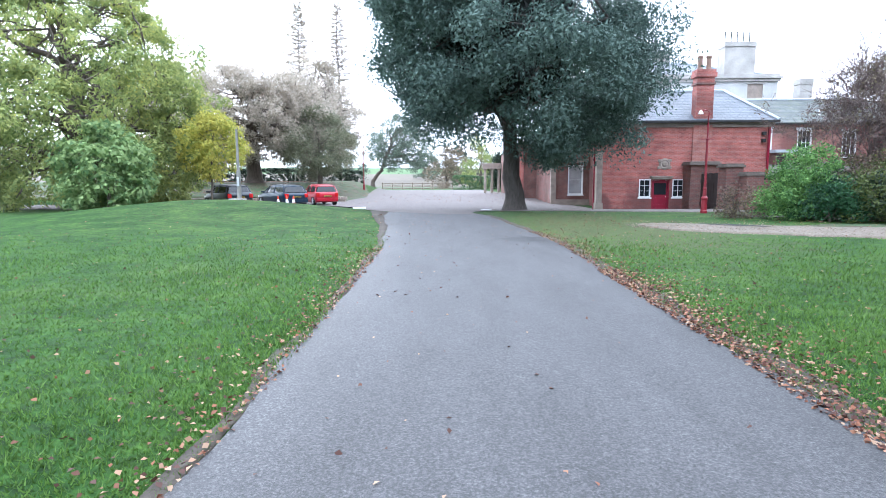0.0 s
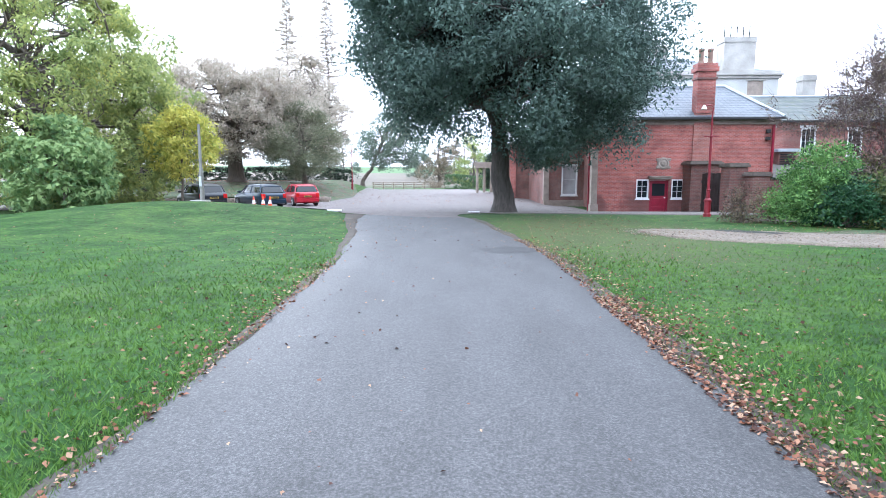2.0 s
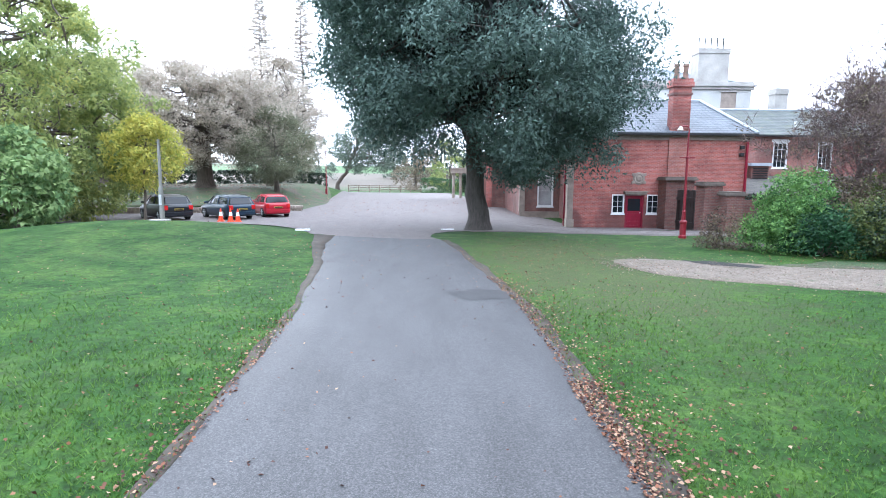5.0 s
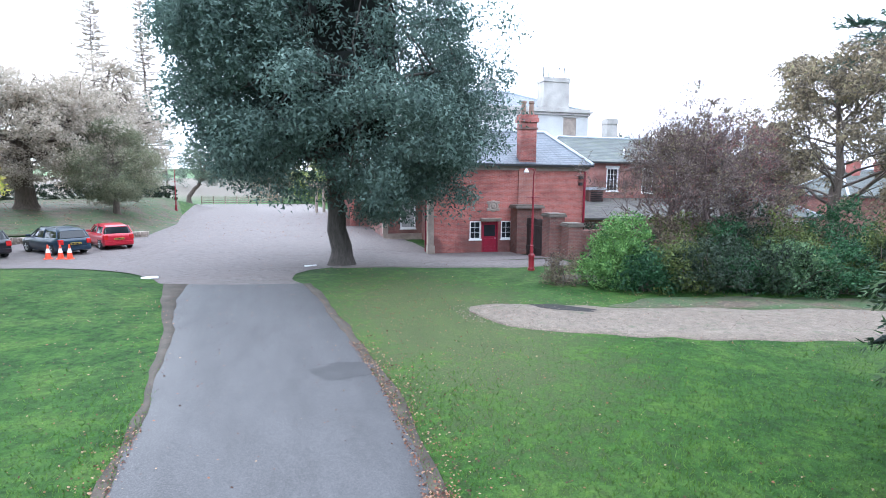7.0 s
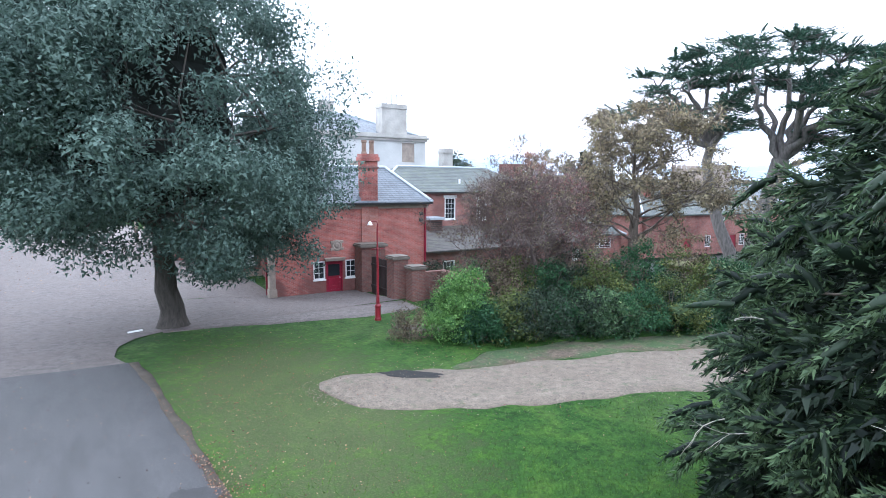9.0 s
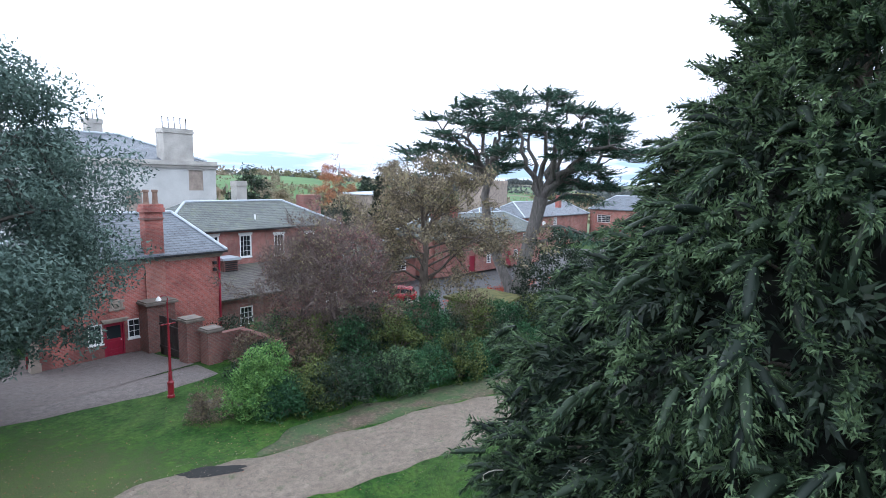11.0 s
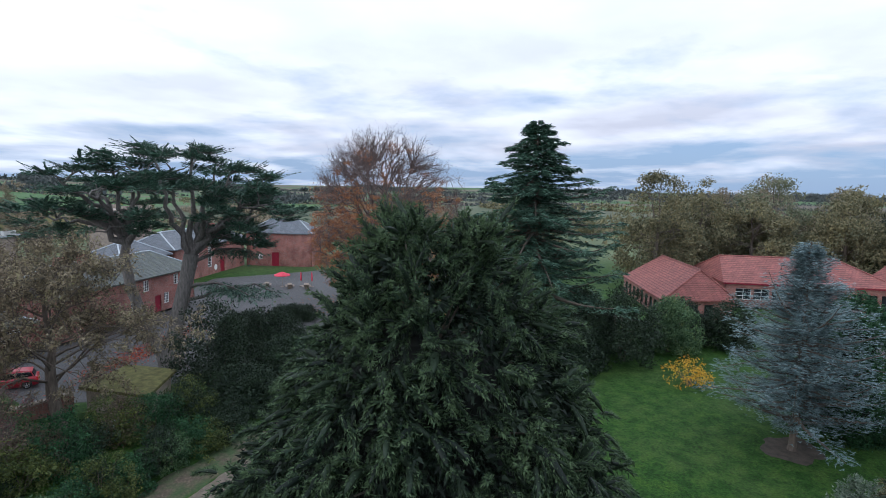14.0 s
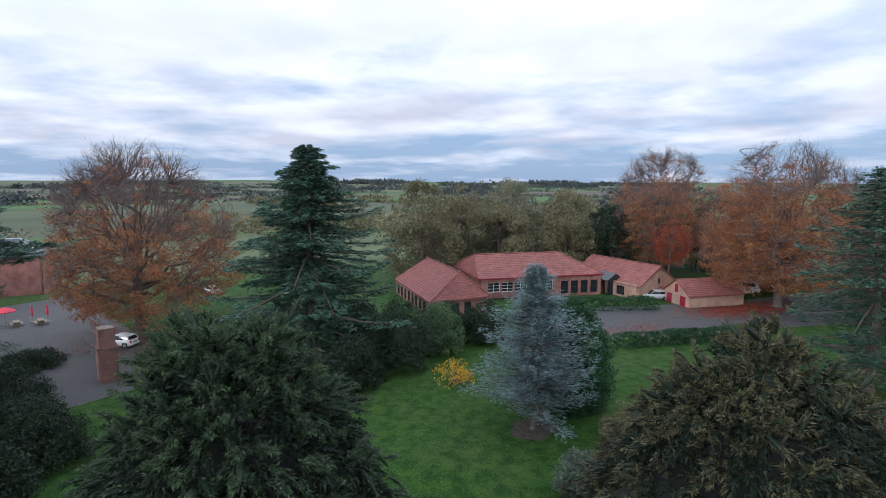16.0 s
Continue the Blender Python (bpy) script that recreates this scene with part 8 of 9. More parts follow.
def gabled_house():
    h = thing("gabled_house", "buff brick gabled house with pantile roof", "house")
    # ridge from the hall towards the car park; gable to the lawn's side
    R0, R1 = np.array([81.0, -58.5]), np.array([65.8, -60.5])
    u = (R1 - R0) / np.linalg.norm(R1 - R0)
    n = np.array([-u[1], u[0]])
    w, ZR, ZE, Z0 = 4.2, 5.15, 2.35, -0.6
    P = lambda q, z: (q[0], q[1], z)  # noqa: E731
    e = 0.3
    bm = bmesh.new()
    for s in (1, -1):
        slab(bm, [P(R0 + n * s * (w + e), ZE - 0.2), P(R1 + u * e + n * s * (w + e), ZE - 0.2), P(R1 + u * e, ZR), P(R0, ZR)])
    part("roof", bm, M["pantile"], h)
    ridge_lines(h, [(P(R0, ZR), P(R1 + u * e, ZR))], "pantile", 0.13)
    g = bmesh.new()
    a, b = R1 + n * w, R1 - n * w
    vs = [g.verts.new(P(q, z)) for q, z in ((a, Z0), (b, Z0), (b, ZE), (R1, ZR - 0.12), (a, ZE))]
    vb = [g.verts.new((v.co.x - u[0] * 0.3, v.co.y - u[1] * 0.3, v.co.z)) for v in vs]
    g.faces.new(vs)
    g.faces.new(vb[::-1])
    for i in range(5):
        g.faces.new((vs[i], vb[i], vb[(i + 1) % 5], vs[(i + 1) % 5]))
    part("wall", g, M["brick_buff"], h)
    for p, q in ((R0 + n * w, R1 + n * w - u * 0.3), (R1 - n * w - u * 0.3, R0 - n * w)):
        g = bmesh.new()
        holes = [(2.5, 4.3, 0.3, 1.8), (8.5, 11.5, 0.1, 1.8)]
        wall_quad(g, p, q, Z0, ZE, -0.3 if False else 0.3, holes)
        part("wall", g, M["brick_buff"], h)
        for s0, s1, z0, z1 in holes:
            window_on(h, p, q, s0, s1, z0, z1, 3, 2, "wood_dark")
    # small slit in the gable
    ang = math.degrees(math.atan2(*(b - a)[::-1]))
    sl = part("window", boxes((-0.22, 0.22, -0.06, 0.06, 2.4, 3.2)), M["black"], h, "small dark gable window")
    sl.matrix_world = pose(R1[0] + u[0] * 0.0, R1[1] + u[1] * 0.0, 0, 0, 0, ang)
    # glazed porch between hall and house
    po = thing("glazed_porch", "dark-framed glass entrance porch", "porch")
    bm = bmesh.new()
    for x in np.linspace(70.4, 74.0, 5):
        box(bm, x - 0.05, x + 0.05, -57.2, -57.1, -0.6, 2.3)
        box(bm, x - 0.05, x + 0.05, -54.4, -54.3, -0.6, 2.3)
    for y in np.linspace(-57.1, -54.4, 4):
        box(bm, 70.35, 70.45, y - 0.05, y + 0.05, -0.6, 2.3)
    box(bm, 70.3, 74.1, -57.25, -54.25, 2.3, 2.42)
    part("frame", bm, M["black"], po)
    bm = bmesh.new()
    prism(bm, [(-57.4, 2.42), (-55.7, 3.5), (-54.1, 2.42)], "x", 70.2, 74.4)
    part("roof", bm, M["glass"], po)
    part("glazing", boxes((70.42, 70.44, -57.1, -54.4, -0.5, 2.25)), M["glass"], po)


gabled_house()


def store():
    h = thing("brick_store", "small buff brick store with pantile roof and maroon doors", "outbuilding")
    R0, R1 = np.array([66.4, -63.6]), np.array([60.4, -72.0])
    # gable faces the lawn
    G = np.array([61.4, -60.0])
    u = np.array([-0.10, -0.995])
    n = np.array([-0.995, 0.10])
    w, ZR, ZE, Z0, L = 2.9, 3.9, 1.9, -0.6, 9.5
    P = lambda q, z: (q[0], q[1], z)  # noqa: E731
    bm = bmesh.new()
    for s in (1, -1):
        slab(bm, [P(G - u * 0.25 + n * s * (w + 0.25), ZE - 0.12), P(G + u * L + n * s * (w + 0.25), ZE - 0.12), P(G + u * L, ZR), P(G - u * 0.25, ZR)])
    part("roof", bm, M["pantile"], h)
    for k in (0, L):
        g = bmesh.new()
        c = G + u * k
        vs = [g.verts.new(P(q, z)) for q, z in ((c + n * w, Z0), (c - n * w, Z0), (c - n * w, ZE), (c, ZR - 0.1), (c + n * w, ZE))]
        d = u * (0.25 if k == 0 else -0.25)
        vb = [g.verts.new((v.co.x + d[0], v.co.y + d[1], v.co.z)) for v in vs]
        g.faces.new(vs)
        g.faces.new(vb[::-1])
        for i in range(5):
            g.faces.new((vs[i], vb[i], vb[(i + 1) % 5], vs[(i + 1) % 5]))
        part("wall", g, M["brick_buff"], h)
    for s in (1, -1):
        g = bmesh.new()
        wall_quad(g, G + u * 0.25 + n * s * w, G + u * (L - 0.25) + n * s * w, Z0, ZE, 0.2)
        part("wall", g, M["brick_buff"], h)
    ang = math.degrees(math.atan2(u[1], u[0])) + 90
    for off, z0, z1, hw in ((-1.6, -0.55, 1.5, 0.55), (1.5, -0.55, 1.5, 0.6), (0, 1.9, 3.1, 0.35)):
        d = part("door", boxes((-hw, hw, -0.09, 0.05, z0, z1)), M["maroon"], h)
        c = G + n * off
        d.matrix_world = pose(c[0], c[1], 0, 0, 0, ang)
    # lean-to link with a glass front
    lk = thing("link_shed", "low tiled link with glazed front", "outbuilding")
    part("roof", boxes((63.5, 66.5, -63.5, -60.6, 1.75, 1.9)), M["pantile"], lk)
    part("wall", boxes((64.0, 66.4, -63.3, -60.8, -0.6, 1.75)), M["brick_buff"], lk)
    part("glazing", boxes(*[(63.93, 63.98, -63.2 + 0.62 * i, -62.66 + 0.62 * i, 0.2, 1.6) for i in range(4)]), M["glass"], lk)


store()


# ---- stable yard in the distance ----
def yard_block(name, label, p, q, depth, z0, ze, zr, wall, roof, windows=(), doors=(), hips=(3.0, 3.0), rounds=()):
    """A yard range whose front runs from plan point p to q, with its body to the left."""
    h = thing(name, label, "outbuilding")
    p, q = np.array(p, float), np.array(q, float)
    L = float(np.linalg.norm(q - p))
    u = (q - p) / L
    n = np.array([-u[1], u[0]])
    P = lambda w, z: (w[0], w[1], z)  # noqa: E731
    bm = bmesh.new()
    wall_quad(bm, p, q, z0, ze, 0.35, [*windows, *((a, b, z0, c) for a, b, c in doors)])
    part("wall", bm, M[wall], h)
    c, d = q + n * depth, p + n * depth
    for a, b in ((q, c), (c, d), (d, p)):
        bm = bmesh.new()
        wall_quad(bm, a, b, z0, ze, 0.35)
        part("wall", bm, M[wall], h)
    e = 0.35
    r0, r1 = p + n * depth / 2 + u * hips[0], q + n * depth / 2 - u * hips[1]
    a0, b0, c0, d0 = p - u * e - n * e, q + u * e - n * e, c + u * e + n * e, d - u * e + n * e
    bm = bmesh.new()
    slab(bm, [P(a0, ze), P(b0, ze), P(r1, zr), P(r0, zr)])
    slab(bm, [P(c0, ze), P(d0, ze), P(r0, zr), P(r1, zr)])
    slab(bm, [P(b0, ze), P(c0, ze), P(r1, zr)])
    slab(bm, [P(d0, ze), P(a0, ze), P(r0, zr)])
    part("roof", bm, M[roof], h)
    ridge_lines(h, [(P(r0, zr), P(r1, zr)), (P(r0, zr), P(a0, ze)), (P(r0, zr), P(d0, ze)), (P(r1, zr), P(b0, ze)), (P(r1, zr), P(c0, ze))], "lead", 0.12)
    for w in windows:
        window_on(h, p, q, *w, 3, 4)
    for a, b, t in doors:
        bm = boxes((a, b, 0.1, 0.18, z0, t))
        bmesh.ops.transform(bm, matrix=pose(p[0], p[1], 0, 0, 0, math.degrees(math.atan2(u[1], u[0]))), verts=bm.verts)
        part("door", bm, M["maroon"], h)
    for s, z in rounds:
        bm = bmesh.new()
        lathe(bm, [(0.55, 0), (0.55, 0.08), (0.4, 0.1)], 0, 0, 18)
        bmesh.ops.transform(bm, matrix=pose(p[0], p[1], 0, 0, 0, math.degrees(math.atan2(u[1], u[0]))) @ pose(s, 0.02, z, 90), verts=bm.verts)
        part("roundel", bm, M["white"], h)
    return h


yard_block("stable_range", "pink brick stable range with mossy slate roof", (52.0, 43.2), (75.0, 41.0), 8, -1.9, 3.0, 5.6, "brick_pink", "slate_moss",
           [(12.5, 13.5, 1.2, 2.6), (18.5, 19.5, 1.2, 2.6), (10.2, 11.2, -1.0, 0.4), (16.4, 17.4, -1.0, 0.4)], [(6.6, 7.8, 0.3), (14.6, 15.8, 0.3)], (3.0, 4.0))
yard_block("stable_range", "red brick stable range with hipped slate roof", (87.0, 50.6), (112.0, 49.4), 9, -2.4, 3.8, 6.4, "brick_pink", "slate",
           [(3.0, 4.3, -0.6, 1.4), (10.5, 11.8, -0.6, 1.4), (3.0, 4.3, 2.0, 3.4), (10.5, 11.8, 2.0, 3.4)], [(15.0, 16.6, 0.7)], rounds=((6.8, 2.4), (13.2, -0.9)))
yard_block("stable_range", "short red brick cross range with slate roof", (77.5, 53.5), (86.6, 51.2), 8, -2.2, 3.2, 5.4, "brick_pink", "slate", [(1.5, 2.5, 1.2, 2.4)], [(4.6, 6.2, 0.8)])
yard_block("coach_house", "red brick coach house with a broad white upper window", (112.3, 49.0), (112.6, 35.0), 8, -2.6, 4.8, 7.6, "brick_pink", "slate", [(1.6, 4.4, 2.0, 3.6), (2.4, 3.4, -0.8, 0.2)], [(5.4, 7.0, 0.7)], (4.0, 4.0))
yard_block("cart_shed", "low brick cart shed with slate roof", (40.5, 46.5), (49.5, 44.0), 6, -1.9, 1.0, 2.9, "brick_pink", "slate_moss", [(1.4, 2.3, -0.9, 0.4), (6.0, 8.0, -0.5, 0.6)], [(3.4, 4.8, 0.2)])
PARAPET = 7.9
cw = yard_block("church_aisle", "low stone range with a white battlemented parapet", (58.6, 60.2), (65.4, 59.3), 7, -1.9, PARAPET, PARAPET + 0.3, "stone", "lead", (), ())
for i in range(7):
    f = (i + 0.5) / 7
    m = part("merlon", boxes((-0.34, 0.34, -0.3, 0.1, 0, 0.6)), M["stucco"], cw)
    m.matrix_world = pose(58.6 + 6.8 * f, 60.2 - 0.9 * f, PARAPET, 0, 0, -7.5)
ch = thing("church_tower", "square battlemented stone tower beyond the stables", "tower")
part("wall", boxes((97.5, 106.2, 66.0, 73.0, -2, 9.6)), M["stone"], ch)
for i in range(6):
    for ay in (65.9, 72.6):
        part("merlon", boxes((97.5 + 1.58 * i, 98.3 + 1.58 * i, ay, ay + 0.5, 9.6, 10.4)), M["stone"], ch)
for k, (cx, cy) in enumerate(((56.0, 46.2), (59.5, 46.0), (97, 49))):
    st = thing("chimney_stack", "short red brick chimney stack on the stable roof", "chimney", (cx, cy, 4.2 if k < 2 else 5.4))
    part("shaft", boxes((-0.5, 0.5, -0.4, 0.4, 0, 2.3), (-0.58, 0.58, -0.48, 0.48, 1.9, 2.1)), M["brick"], st)

# mossy flat-roofed shed by the cedar and the garden wall
fs = thing("garden_shed", "low stone shed with a mossy flat roof", "shed")
M["moss"] = simple("moss_roof", (0.12, 0.115, 0.035), 0.95, vary=0.45, scale=2.0, bumps=0.5, fine=14)
zf = -1.9
for p, q in (((33.6, 27.0), (32.7, 22.2)), ((32.7, 22.2), (37.3, 23.1)), ((37.3, 23.1), (37.8, 26.7)), ((37.8, 26.7), (33.6, 27.0))):
    bm = bmesh.new()
    wall_quad(bm, p, q, zf, 0.85, 0.3)
    part("wall", bm, M["stone"], fs)
bm = bmesh.new()
slab(bm, [(33.3, 27.3, 1.03), (32.3, 21.8, 1.03), (37.6, 22.8, 1.03), (38.2, 27.0, 1.03)], 0.2)
part("roof", bm, M["moss"], fs)
gw = thing("garden_wall", "long sooty brick garden wall with stone coping", "wall", (0, 0, 0), 0, "", "structure")
for p, q in (((24.5, 32.0), (33.2, 27.6)),):
    bm = bmesh.new()
    wall_quad(bm, p, q, -1.8, 0.55, 0.35)
    part("wall", bm, M["brick_dark"], gw)
    bm = bmesh.new()
    wall_quad(bm, np.array(p) - 0.05, np.array(q) - 0.05, 0.55, 0.68, 0.45)
    part("coping", bm, M["stone"], gw)

# the brick pier in the yard, parasol and tables
bp = thing("brick_chimney", "square brick chimney standing in the yard", "chimney", (58.8, 14.4, -2.0), 20)
part("shaft", boxes((-0.85, 0.85, -0.85, 0.85, 0, 3.6), (-0.72, 0.72, -0.72, 0.72, 3.6, 5.6)), M["brick_dark"], bp)
part("band", boxes((-0.95, 0.95, -0.95, 0.95, 3.5, 3.75)), M["brick_dark"], bp)
part("footing", boxes((-1.0, 1.0, -1.0, 1.0, -0.2, 0.15)), M["stone"], bp)


def parasol(x, y, z, is_open):
    t = thing("parasol", "open red parasol on a pole" if is_open else "furled red parasol on a wooden pole", "parasol", (x, y, z))
    bm = bmesh.new()
    lathe(bm, [(0.03, 0), (0.03, 2.4)], 0, 0, 8)
    part("pole", bm, M["wood"], t)
    bm = bmesh.new()
    lathe(bm, [(1.4, 1.95), (1.38, 2.05), (0.7, 2.35), (0.05, 2.6)] if is_open else [(0.05, 0.9), (0.16, 1.2), (0.1, 2.2), (0.03, 2.5)], 0, 0, 8)
    part("canopy", bm, M["umbrella"], t)
    bm = bmesh.new()
    lathe(bm, [(0.3, 0), (0.3, 0.08), (0.06, 0.12)], 0, 0, 12)
    part("base", bm, M["stone"], t)


parasol(89.0, 33.0, hgt(89.0, 33.0), True)
parasol(88.5, 29.6, hgt(88.5, 29.6), False)
parasol(88.0, 27.6, hgt(88.0, 27.6), False)
for tx, ty in ((87.0, 31.0), (86.4, 28.0), (88.6, 35.5)):
    t = thing("picnic_table", "weathered picnic table in the yard", "table", (tx, ty, hgt(tx, ty)), 20, "yard tables")
    part("tabletop", boxes((-0.9, 0.9, -0.38, 0.38, 0.70, 0.75)), M["wood"], t)
    for s in (-1, 1):
        part("bench", boxes((-0.9, 0.9, 0.58 * s - 0.14, 0.58 * s + 0.14, 0.42, 0.46)), M["wood"], t)
        part("frame", boxes((0.6 * s - 0.04, 0.6 * s + 0.04, -0.65, 0.65, 0.36, 0.42), (0.6 * s - 0.04, 0.6 * s + 0.04, -0.3, 0.3, 0, 0.7)), M["wood"], t)
bm = bmesh.new()
bmesh.ops.create_icosphere(bm, subdivisions=3, radius=1.0)
rng_t = np.random.default_rng(77)
for v in bm.verts:
    v.co = Vector((v.co.x * 0.75, v.co.y * 0.55, max(v.co.z, -0.2) * 0.5)) * (1 + 0.18 * math.sin(7 * v.co.x + 3) * math.cos(6 * v.co.y)) + Vector(rng_t.normal(0, 0.025, 3))
bmesh.ops.transform(bm, matrix=pose(30.0, 22.3, hgt(30.0, 22.3) + 0.1), verts=bm.verts)
single("tarpaulin", bm, simple("pale_blue_plastic", (0.35, 0.52, 0.58), 0.4), "crumpled pale blue plastic sheet on the ground", "tarpaulin")
# ---- grass, fallen leaves and the far country ----
def drive_edges(y):
    ys = np.array([-14, 0, 5, 9.4, 13, 18, 21.5, 24.3])
    return np.interp(y, ys, [-1.4, -1.4, -1.45, -1.6, -1.75, -2.3, -2.9, -2.95]), np.interp(y, ys, [2.4, 2.4, 2.45, 2.45, 2.5, 2.0, 1.6, 1.2])


def grass_blades():
    rng = np.random.default_rng(401)
    n = 215000
    y = 1.1 * (26 / 1.1) ** rng.uniform(0, 1, n)
    L, R = drive_edges(y)
    d = -0.06 + rng.uniform(0, 1, n) ** 1.35 * (5.5 + 0.75 * y)
    pts = [np.stack([np.where(rng.random(n) < 0.5, L - d, R + d), y], 1)]
    p = np.concatenate(pts)
    track = (p[:, 0] > 5.0) & (p[:, 1] > 17.4 - 0.3 * p[:, 0])
    p = p[~track & (rng.random(len(p)) > smooth(p[:, 1], 7.5, 17))]
    n = len(p)
    z = height(p[:, 0], p[:, 1])
    h = rng.uniform(0.018, 0.045, n) * (1 + 0.5 * np.sin(p[:, 0] * 1.3) * np.sin(p[:, 1] * 0.9)) * (1 + p[:, 1] * 0.03)
    a = rng.uniform(0, 2 * np.pi, n)
    w = rng.uniform(0.003, 0.006, n) * (1 + p[:, 1] * 0.12)
    lean = rng.normal(0, 0.55, (n, 2)) * h[:, None]
    base = np.stack([p[:, 0], p[:, 1], z], 1)
    side = np.stack([np.cos(a) * w, np.sin(a) * w, 0 * a], 1)
    tip = base + np.stack([lean[:, 0], lean[:, 1], h], 1)
    v = np.stack([base - side, base + side, tip], 1).reshape(-1, 3)
    ob = new("grass", mesh_np("grass", v, np.arange(3 * n).reshape(n, 3), M["grass_blade"]))
    tagged(ob, "short mown green grass blades along the drive", "grass", kind="stuff")


def fallen_leaves():
    rng = np.random.default_rng(402)
    xy = []

    def band(n, y0, y1, side, near, reach):
        y = rng.uniform(y0, y1, n)
        L, R = drive_edges(y)
        d = near + rng.exponential(reach, n)
        xy.append(np.stack([L - d if side < 0 else R + d, y], 1))
    band(4200, 0.5, 9, 1, -0.14, 0.28)
    band(1500, 7, 16, 1, -0.1, 0.3)
    band(700, 4, 20, 1, -0.1, 1.2)
    band(1300, 0.5, 12, -1, -0.1, 0.22)
    band(500, 1, 22, -1, -0.1, 1.6)
    xy.append(np.stack([rng.uniform(-1.3, 2.3, 130), rng.uniform(1, 24, 130)], 1))
    xy.append(np.stack([rng.uniform(-12, 0, 1100), rng.uniform(2, 26, 1100)], 1))
    xy.append(np.stack([rng.normal(4.4, 1.7, 1500), rng.normal(20.0, 4.2, 1500)], 1))
    xy.append(np.stack([rng.uniform(2.5, 14, 700), rng.uniform(3, 26, 700)], 1))
    xy.append(np.stack([rng.uniform(-9, 8, 900), rng.uniform(27, 70, 900)], 1))
    xy.append(np.stack([rng.uniform(-34, -10, 5000), rng.uniform(43.5, 72, 5000)], 1))
    xy.append(np.stack([rng.uniform(5, 26, 500), rng.normal(0, 0.9, 500)], 1))
    xy[-1][:, 1] += 21.4 - 0.33 * xy[-1][:, 0]
    xy.append(np.stack([10 + rng.uniform(0, 14, 700), 19.6 - rng.uniform(0, 14, 700) * 0.0 + rng.normal(0, 1.0, 700)], 1))
    p = np.concatenate(xy)
    n = len(p)
    z = height(p[:, 0], p[:, 1]) + 0.035 + 0.03 * (p[:, 1] > 42)
    a = rng.uniform(0, 2 * np.pi, n)
    d = np.stack([np.cos(a), np.sin(a), rng.normal(0.1, 0.25, n)], 1)
    size = rng.uniform(0.022, 0.05, n) * (1 + p[:, 1] * 0.008 + 1.2 * (p[:, 1] > 42))
    v, f = leaf_cards(rng, np.stack([p[:, 0], p[:, 1], z], 1), d, size, 0.75, 0.1, 0.16, np.tile([0, 0, 1.0], (n, 1)), False)
    ob = new("fallen_leaves", mesh_np("fallen_leaves", v, f, M["leaf_fallen"]))
    tagged(ob, "scattered brown and orange fallen leaves", "leaf litter", kind="stuff")


def track_gravel():
    """Loose stones along and beside the track."""
    rng = np.random.default_rng(404)
    n = 2600
    u = rng.beta(1.0, 1.6, n)
    x = 5.6 + 15.5 * u
    mid = np.interp(x, [5.6, 7, 9, 11.2, 14.8, 17.4, 21.2], [17.9, 17.8, 16.8, 15.9, 14.85, 14.0, 12.9])
    half = np.interp(x, [5.6, 7, 9, 21], [0.9, 1.7, 1.95, 1.9])
    y = mid + half * np.clip(rng.normal(0, 0.62, n), -1.25, 1.25)
    r = rng.uniform(0.008, 0.024, n)
    oct_v = np.array([(1, 0, 0), (-1, 0, 0), (0, 1, 0), (0, -1, 0), (0, 0, 0.7), (0, 0, -0.7)], float)
    oct_f = np.array([(0, 2, 4), (2, 1, 4), (1, 3, 4), (3, 0, 4), (2, 0, 5), (1, 2, 5), (3, 1, 5), (0, 3, 5)])
    v = np.stack([x, y, height(x, y) + 0.03 + r * 0.3], 1)[:, None] + oct_v * r[:, None, None] * rng.uniform(0.6, 1.4, (n, 6, 1))
    f = oct_f[None] + 6 * np.arange(n)[:, None, None]
    ob = new("gravel", mesh_np("gravel", v, f.reshape(-1, 3), M["pebble"]))
    tagged(ob, "loose pale stones on the gravel track", "gravel", kind="stuff")


def drift(name, cx, cy, rx, ry, n, mat, label, seed):
    rng = np.random.default_rng(seed)
    p = np.stack([rng.normal(cx, rx, n), rng.normal(cy, ry, n)], 1)
    a = rng.uniform(0, 2 * np.pi, n)
    d = np.stack([np.cos(a), np.sin(a), rng.normal(0.1, 0.2, n)], 1)
    v, f = leaf_cards(rng, np.stack([p[:, 0], p[:, 1], height(p[:, 0], p[:, 1]) + 0.05], 1), d, rng.uniform(0.14, 0.28, n), 0.8, 0.1, 0.15, np.tile([0, 0, 1.0], (n, 1)))
    ob = new(name, mesh_np(name, v, f, M[mat]))
    tagged(ob, label, "leaf litter", kind="stuff")


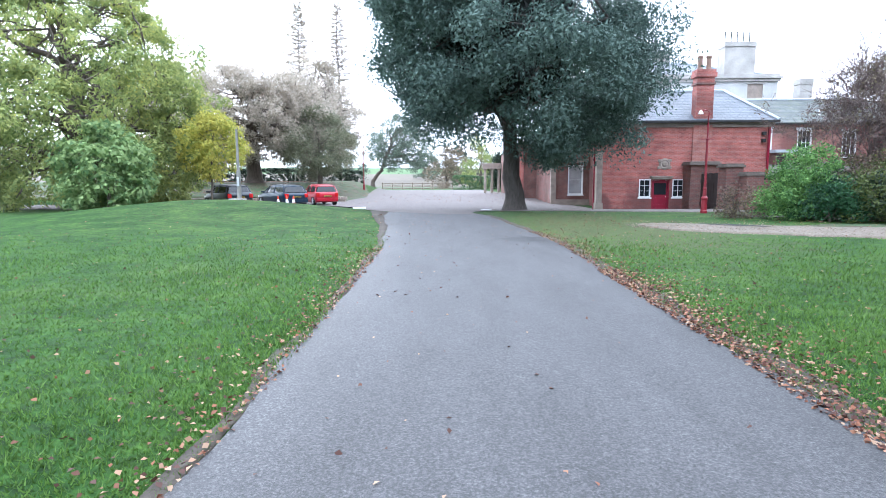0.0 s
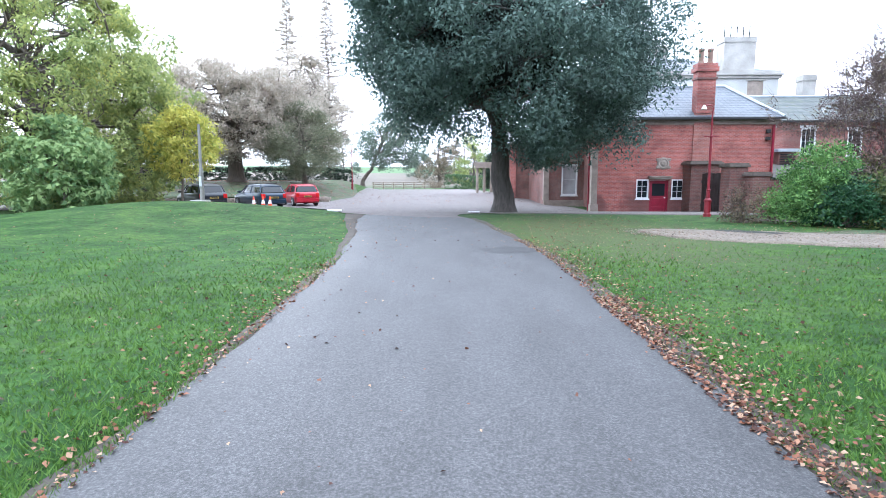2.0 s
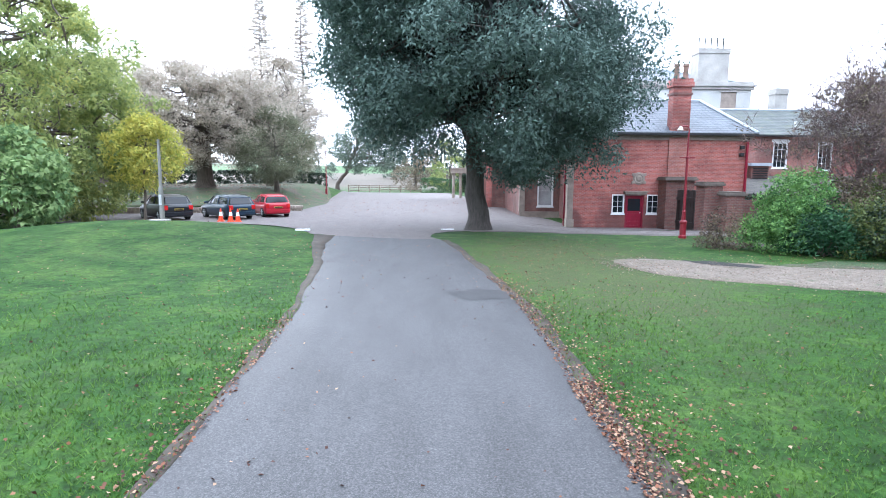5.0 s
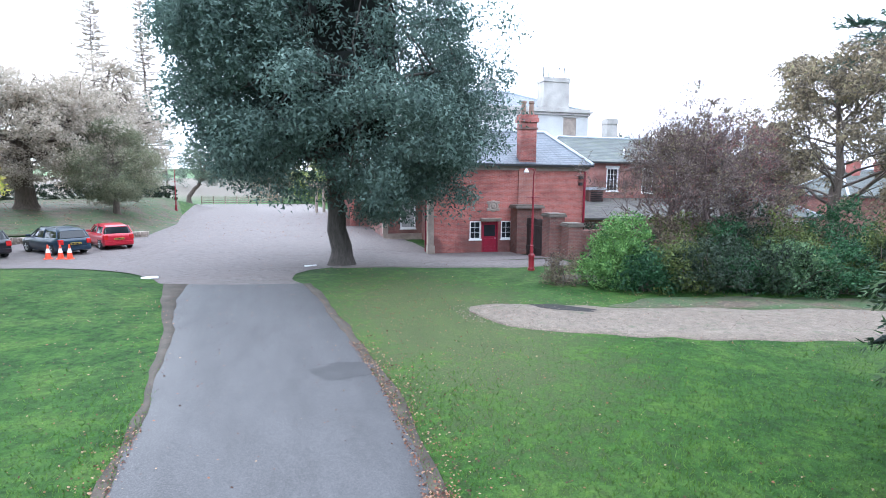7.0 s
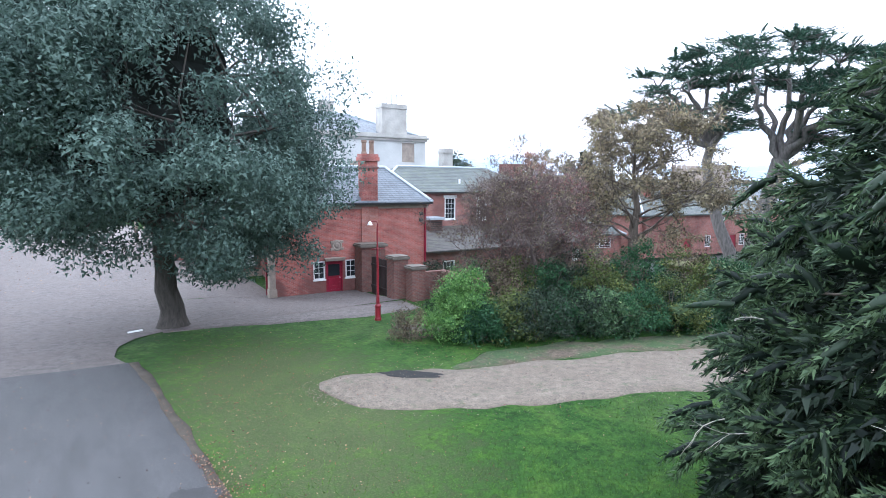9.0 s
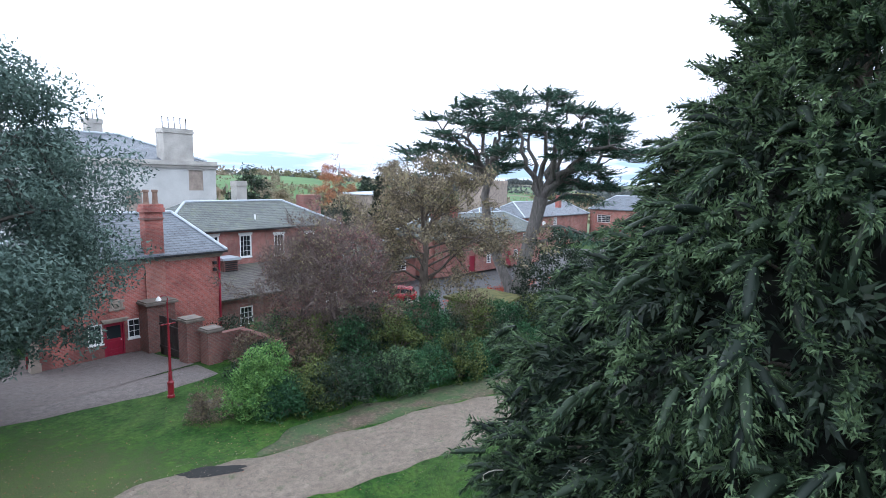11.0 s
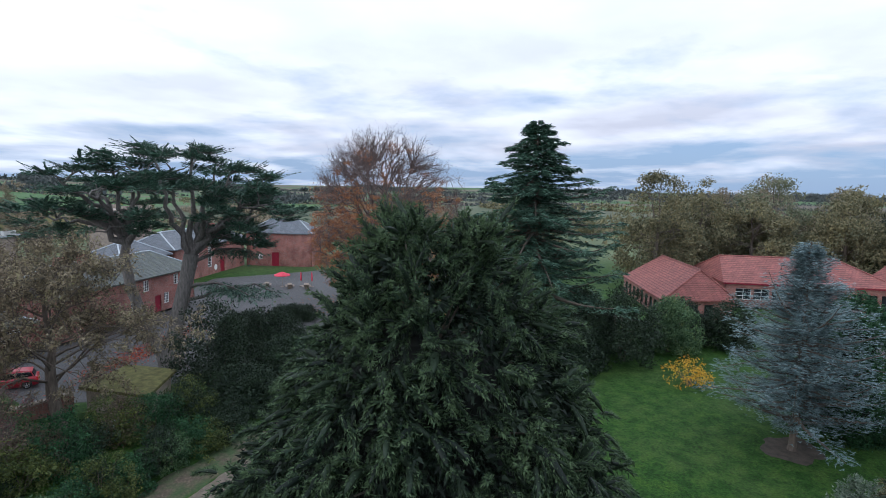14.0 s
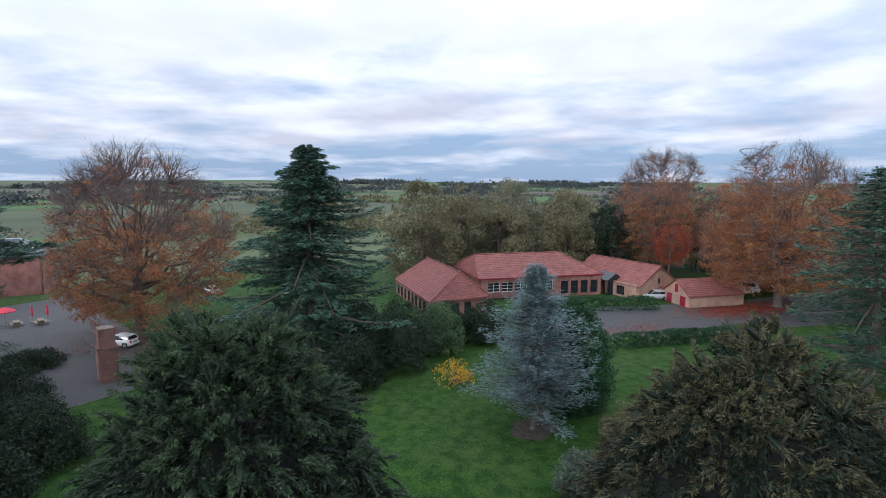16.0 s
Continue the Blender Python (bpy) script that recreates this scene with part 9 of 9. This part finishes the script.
def far_country():
    """Hedgerows, copses and woods on the land beyond the park, as one mass of leaf clumps."""
    rng = np.random.default_rng(403)
    # leaf_far, on the farthest hedges, carries haze in its colour
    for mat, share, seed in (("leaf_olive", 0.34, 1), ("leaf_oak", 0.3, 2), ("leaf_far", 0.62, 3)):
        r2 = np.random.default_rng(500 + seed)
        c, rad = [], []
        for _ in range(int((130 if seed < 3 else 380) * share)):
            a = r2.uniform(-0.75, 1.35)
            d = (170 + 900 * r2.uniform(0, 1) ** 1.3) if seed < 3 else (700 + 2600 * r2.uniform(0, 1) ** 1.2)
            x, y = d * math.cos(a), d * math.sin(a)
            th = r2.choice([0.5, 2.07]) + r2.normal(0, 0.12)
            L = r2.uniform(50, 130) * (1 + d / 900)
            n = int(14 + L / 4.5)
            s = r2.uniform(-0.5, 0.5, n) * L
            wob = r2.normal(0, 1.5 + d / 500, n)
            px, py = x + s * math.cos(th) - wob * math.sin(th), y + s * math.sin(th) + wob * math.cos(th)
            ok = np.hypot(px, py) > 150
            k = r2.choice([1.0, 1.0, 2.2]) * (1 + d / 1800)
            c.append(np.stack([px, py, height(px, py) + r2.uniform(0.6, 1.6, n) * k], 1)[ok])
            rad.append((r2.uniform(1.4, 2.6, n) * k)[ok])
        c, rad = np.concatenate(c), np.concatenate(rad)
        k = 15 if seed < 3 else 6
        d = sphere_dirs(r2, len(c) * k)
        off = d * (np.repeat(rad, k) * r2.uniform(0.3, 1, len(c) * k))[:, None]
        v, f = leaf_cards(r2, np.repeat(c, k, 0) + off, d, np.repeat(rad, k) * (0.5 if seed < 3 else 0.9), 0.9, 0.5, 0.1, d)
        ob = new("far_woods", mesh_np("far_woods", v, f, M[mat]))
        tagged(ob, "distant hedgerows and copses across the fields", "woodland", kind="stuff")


grass_blades()
fallen_leaves()
track_gravel()
drift("leaf_drift", 55.3, -66, 2.0, 5.0, 3600, "leaf_red", "drift of red leaves on the car park", 411)
drift("leaf_drift", 50.5, -45, 2.0, 3.0, 500, "leaf_red", "drift of red leaves on the car park", 414)
drift("leaf_drift", 52, 34, 5.0, 1.0, 1600, "leaf_red", "drift of red leaves across the stable yard", 412)
drift("leaf_drift", 76, 13, 5, 5, 2600, "leaf_beech", "copper leaves fallen under the beech", 413)
far_country()
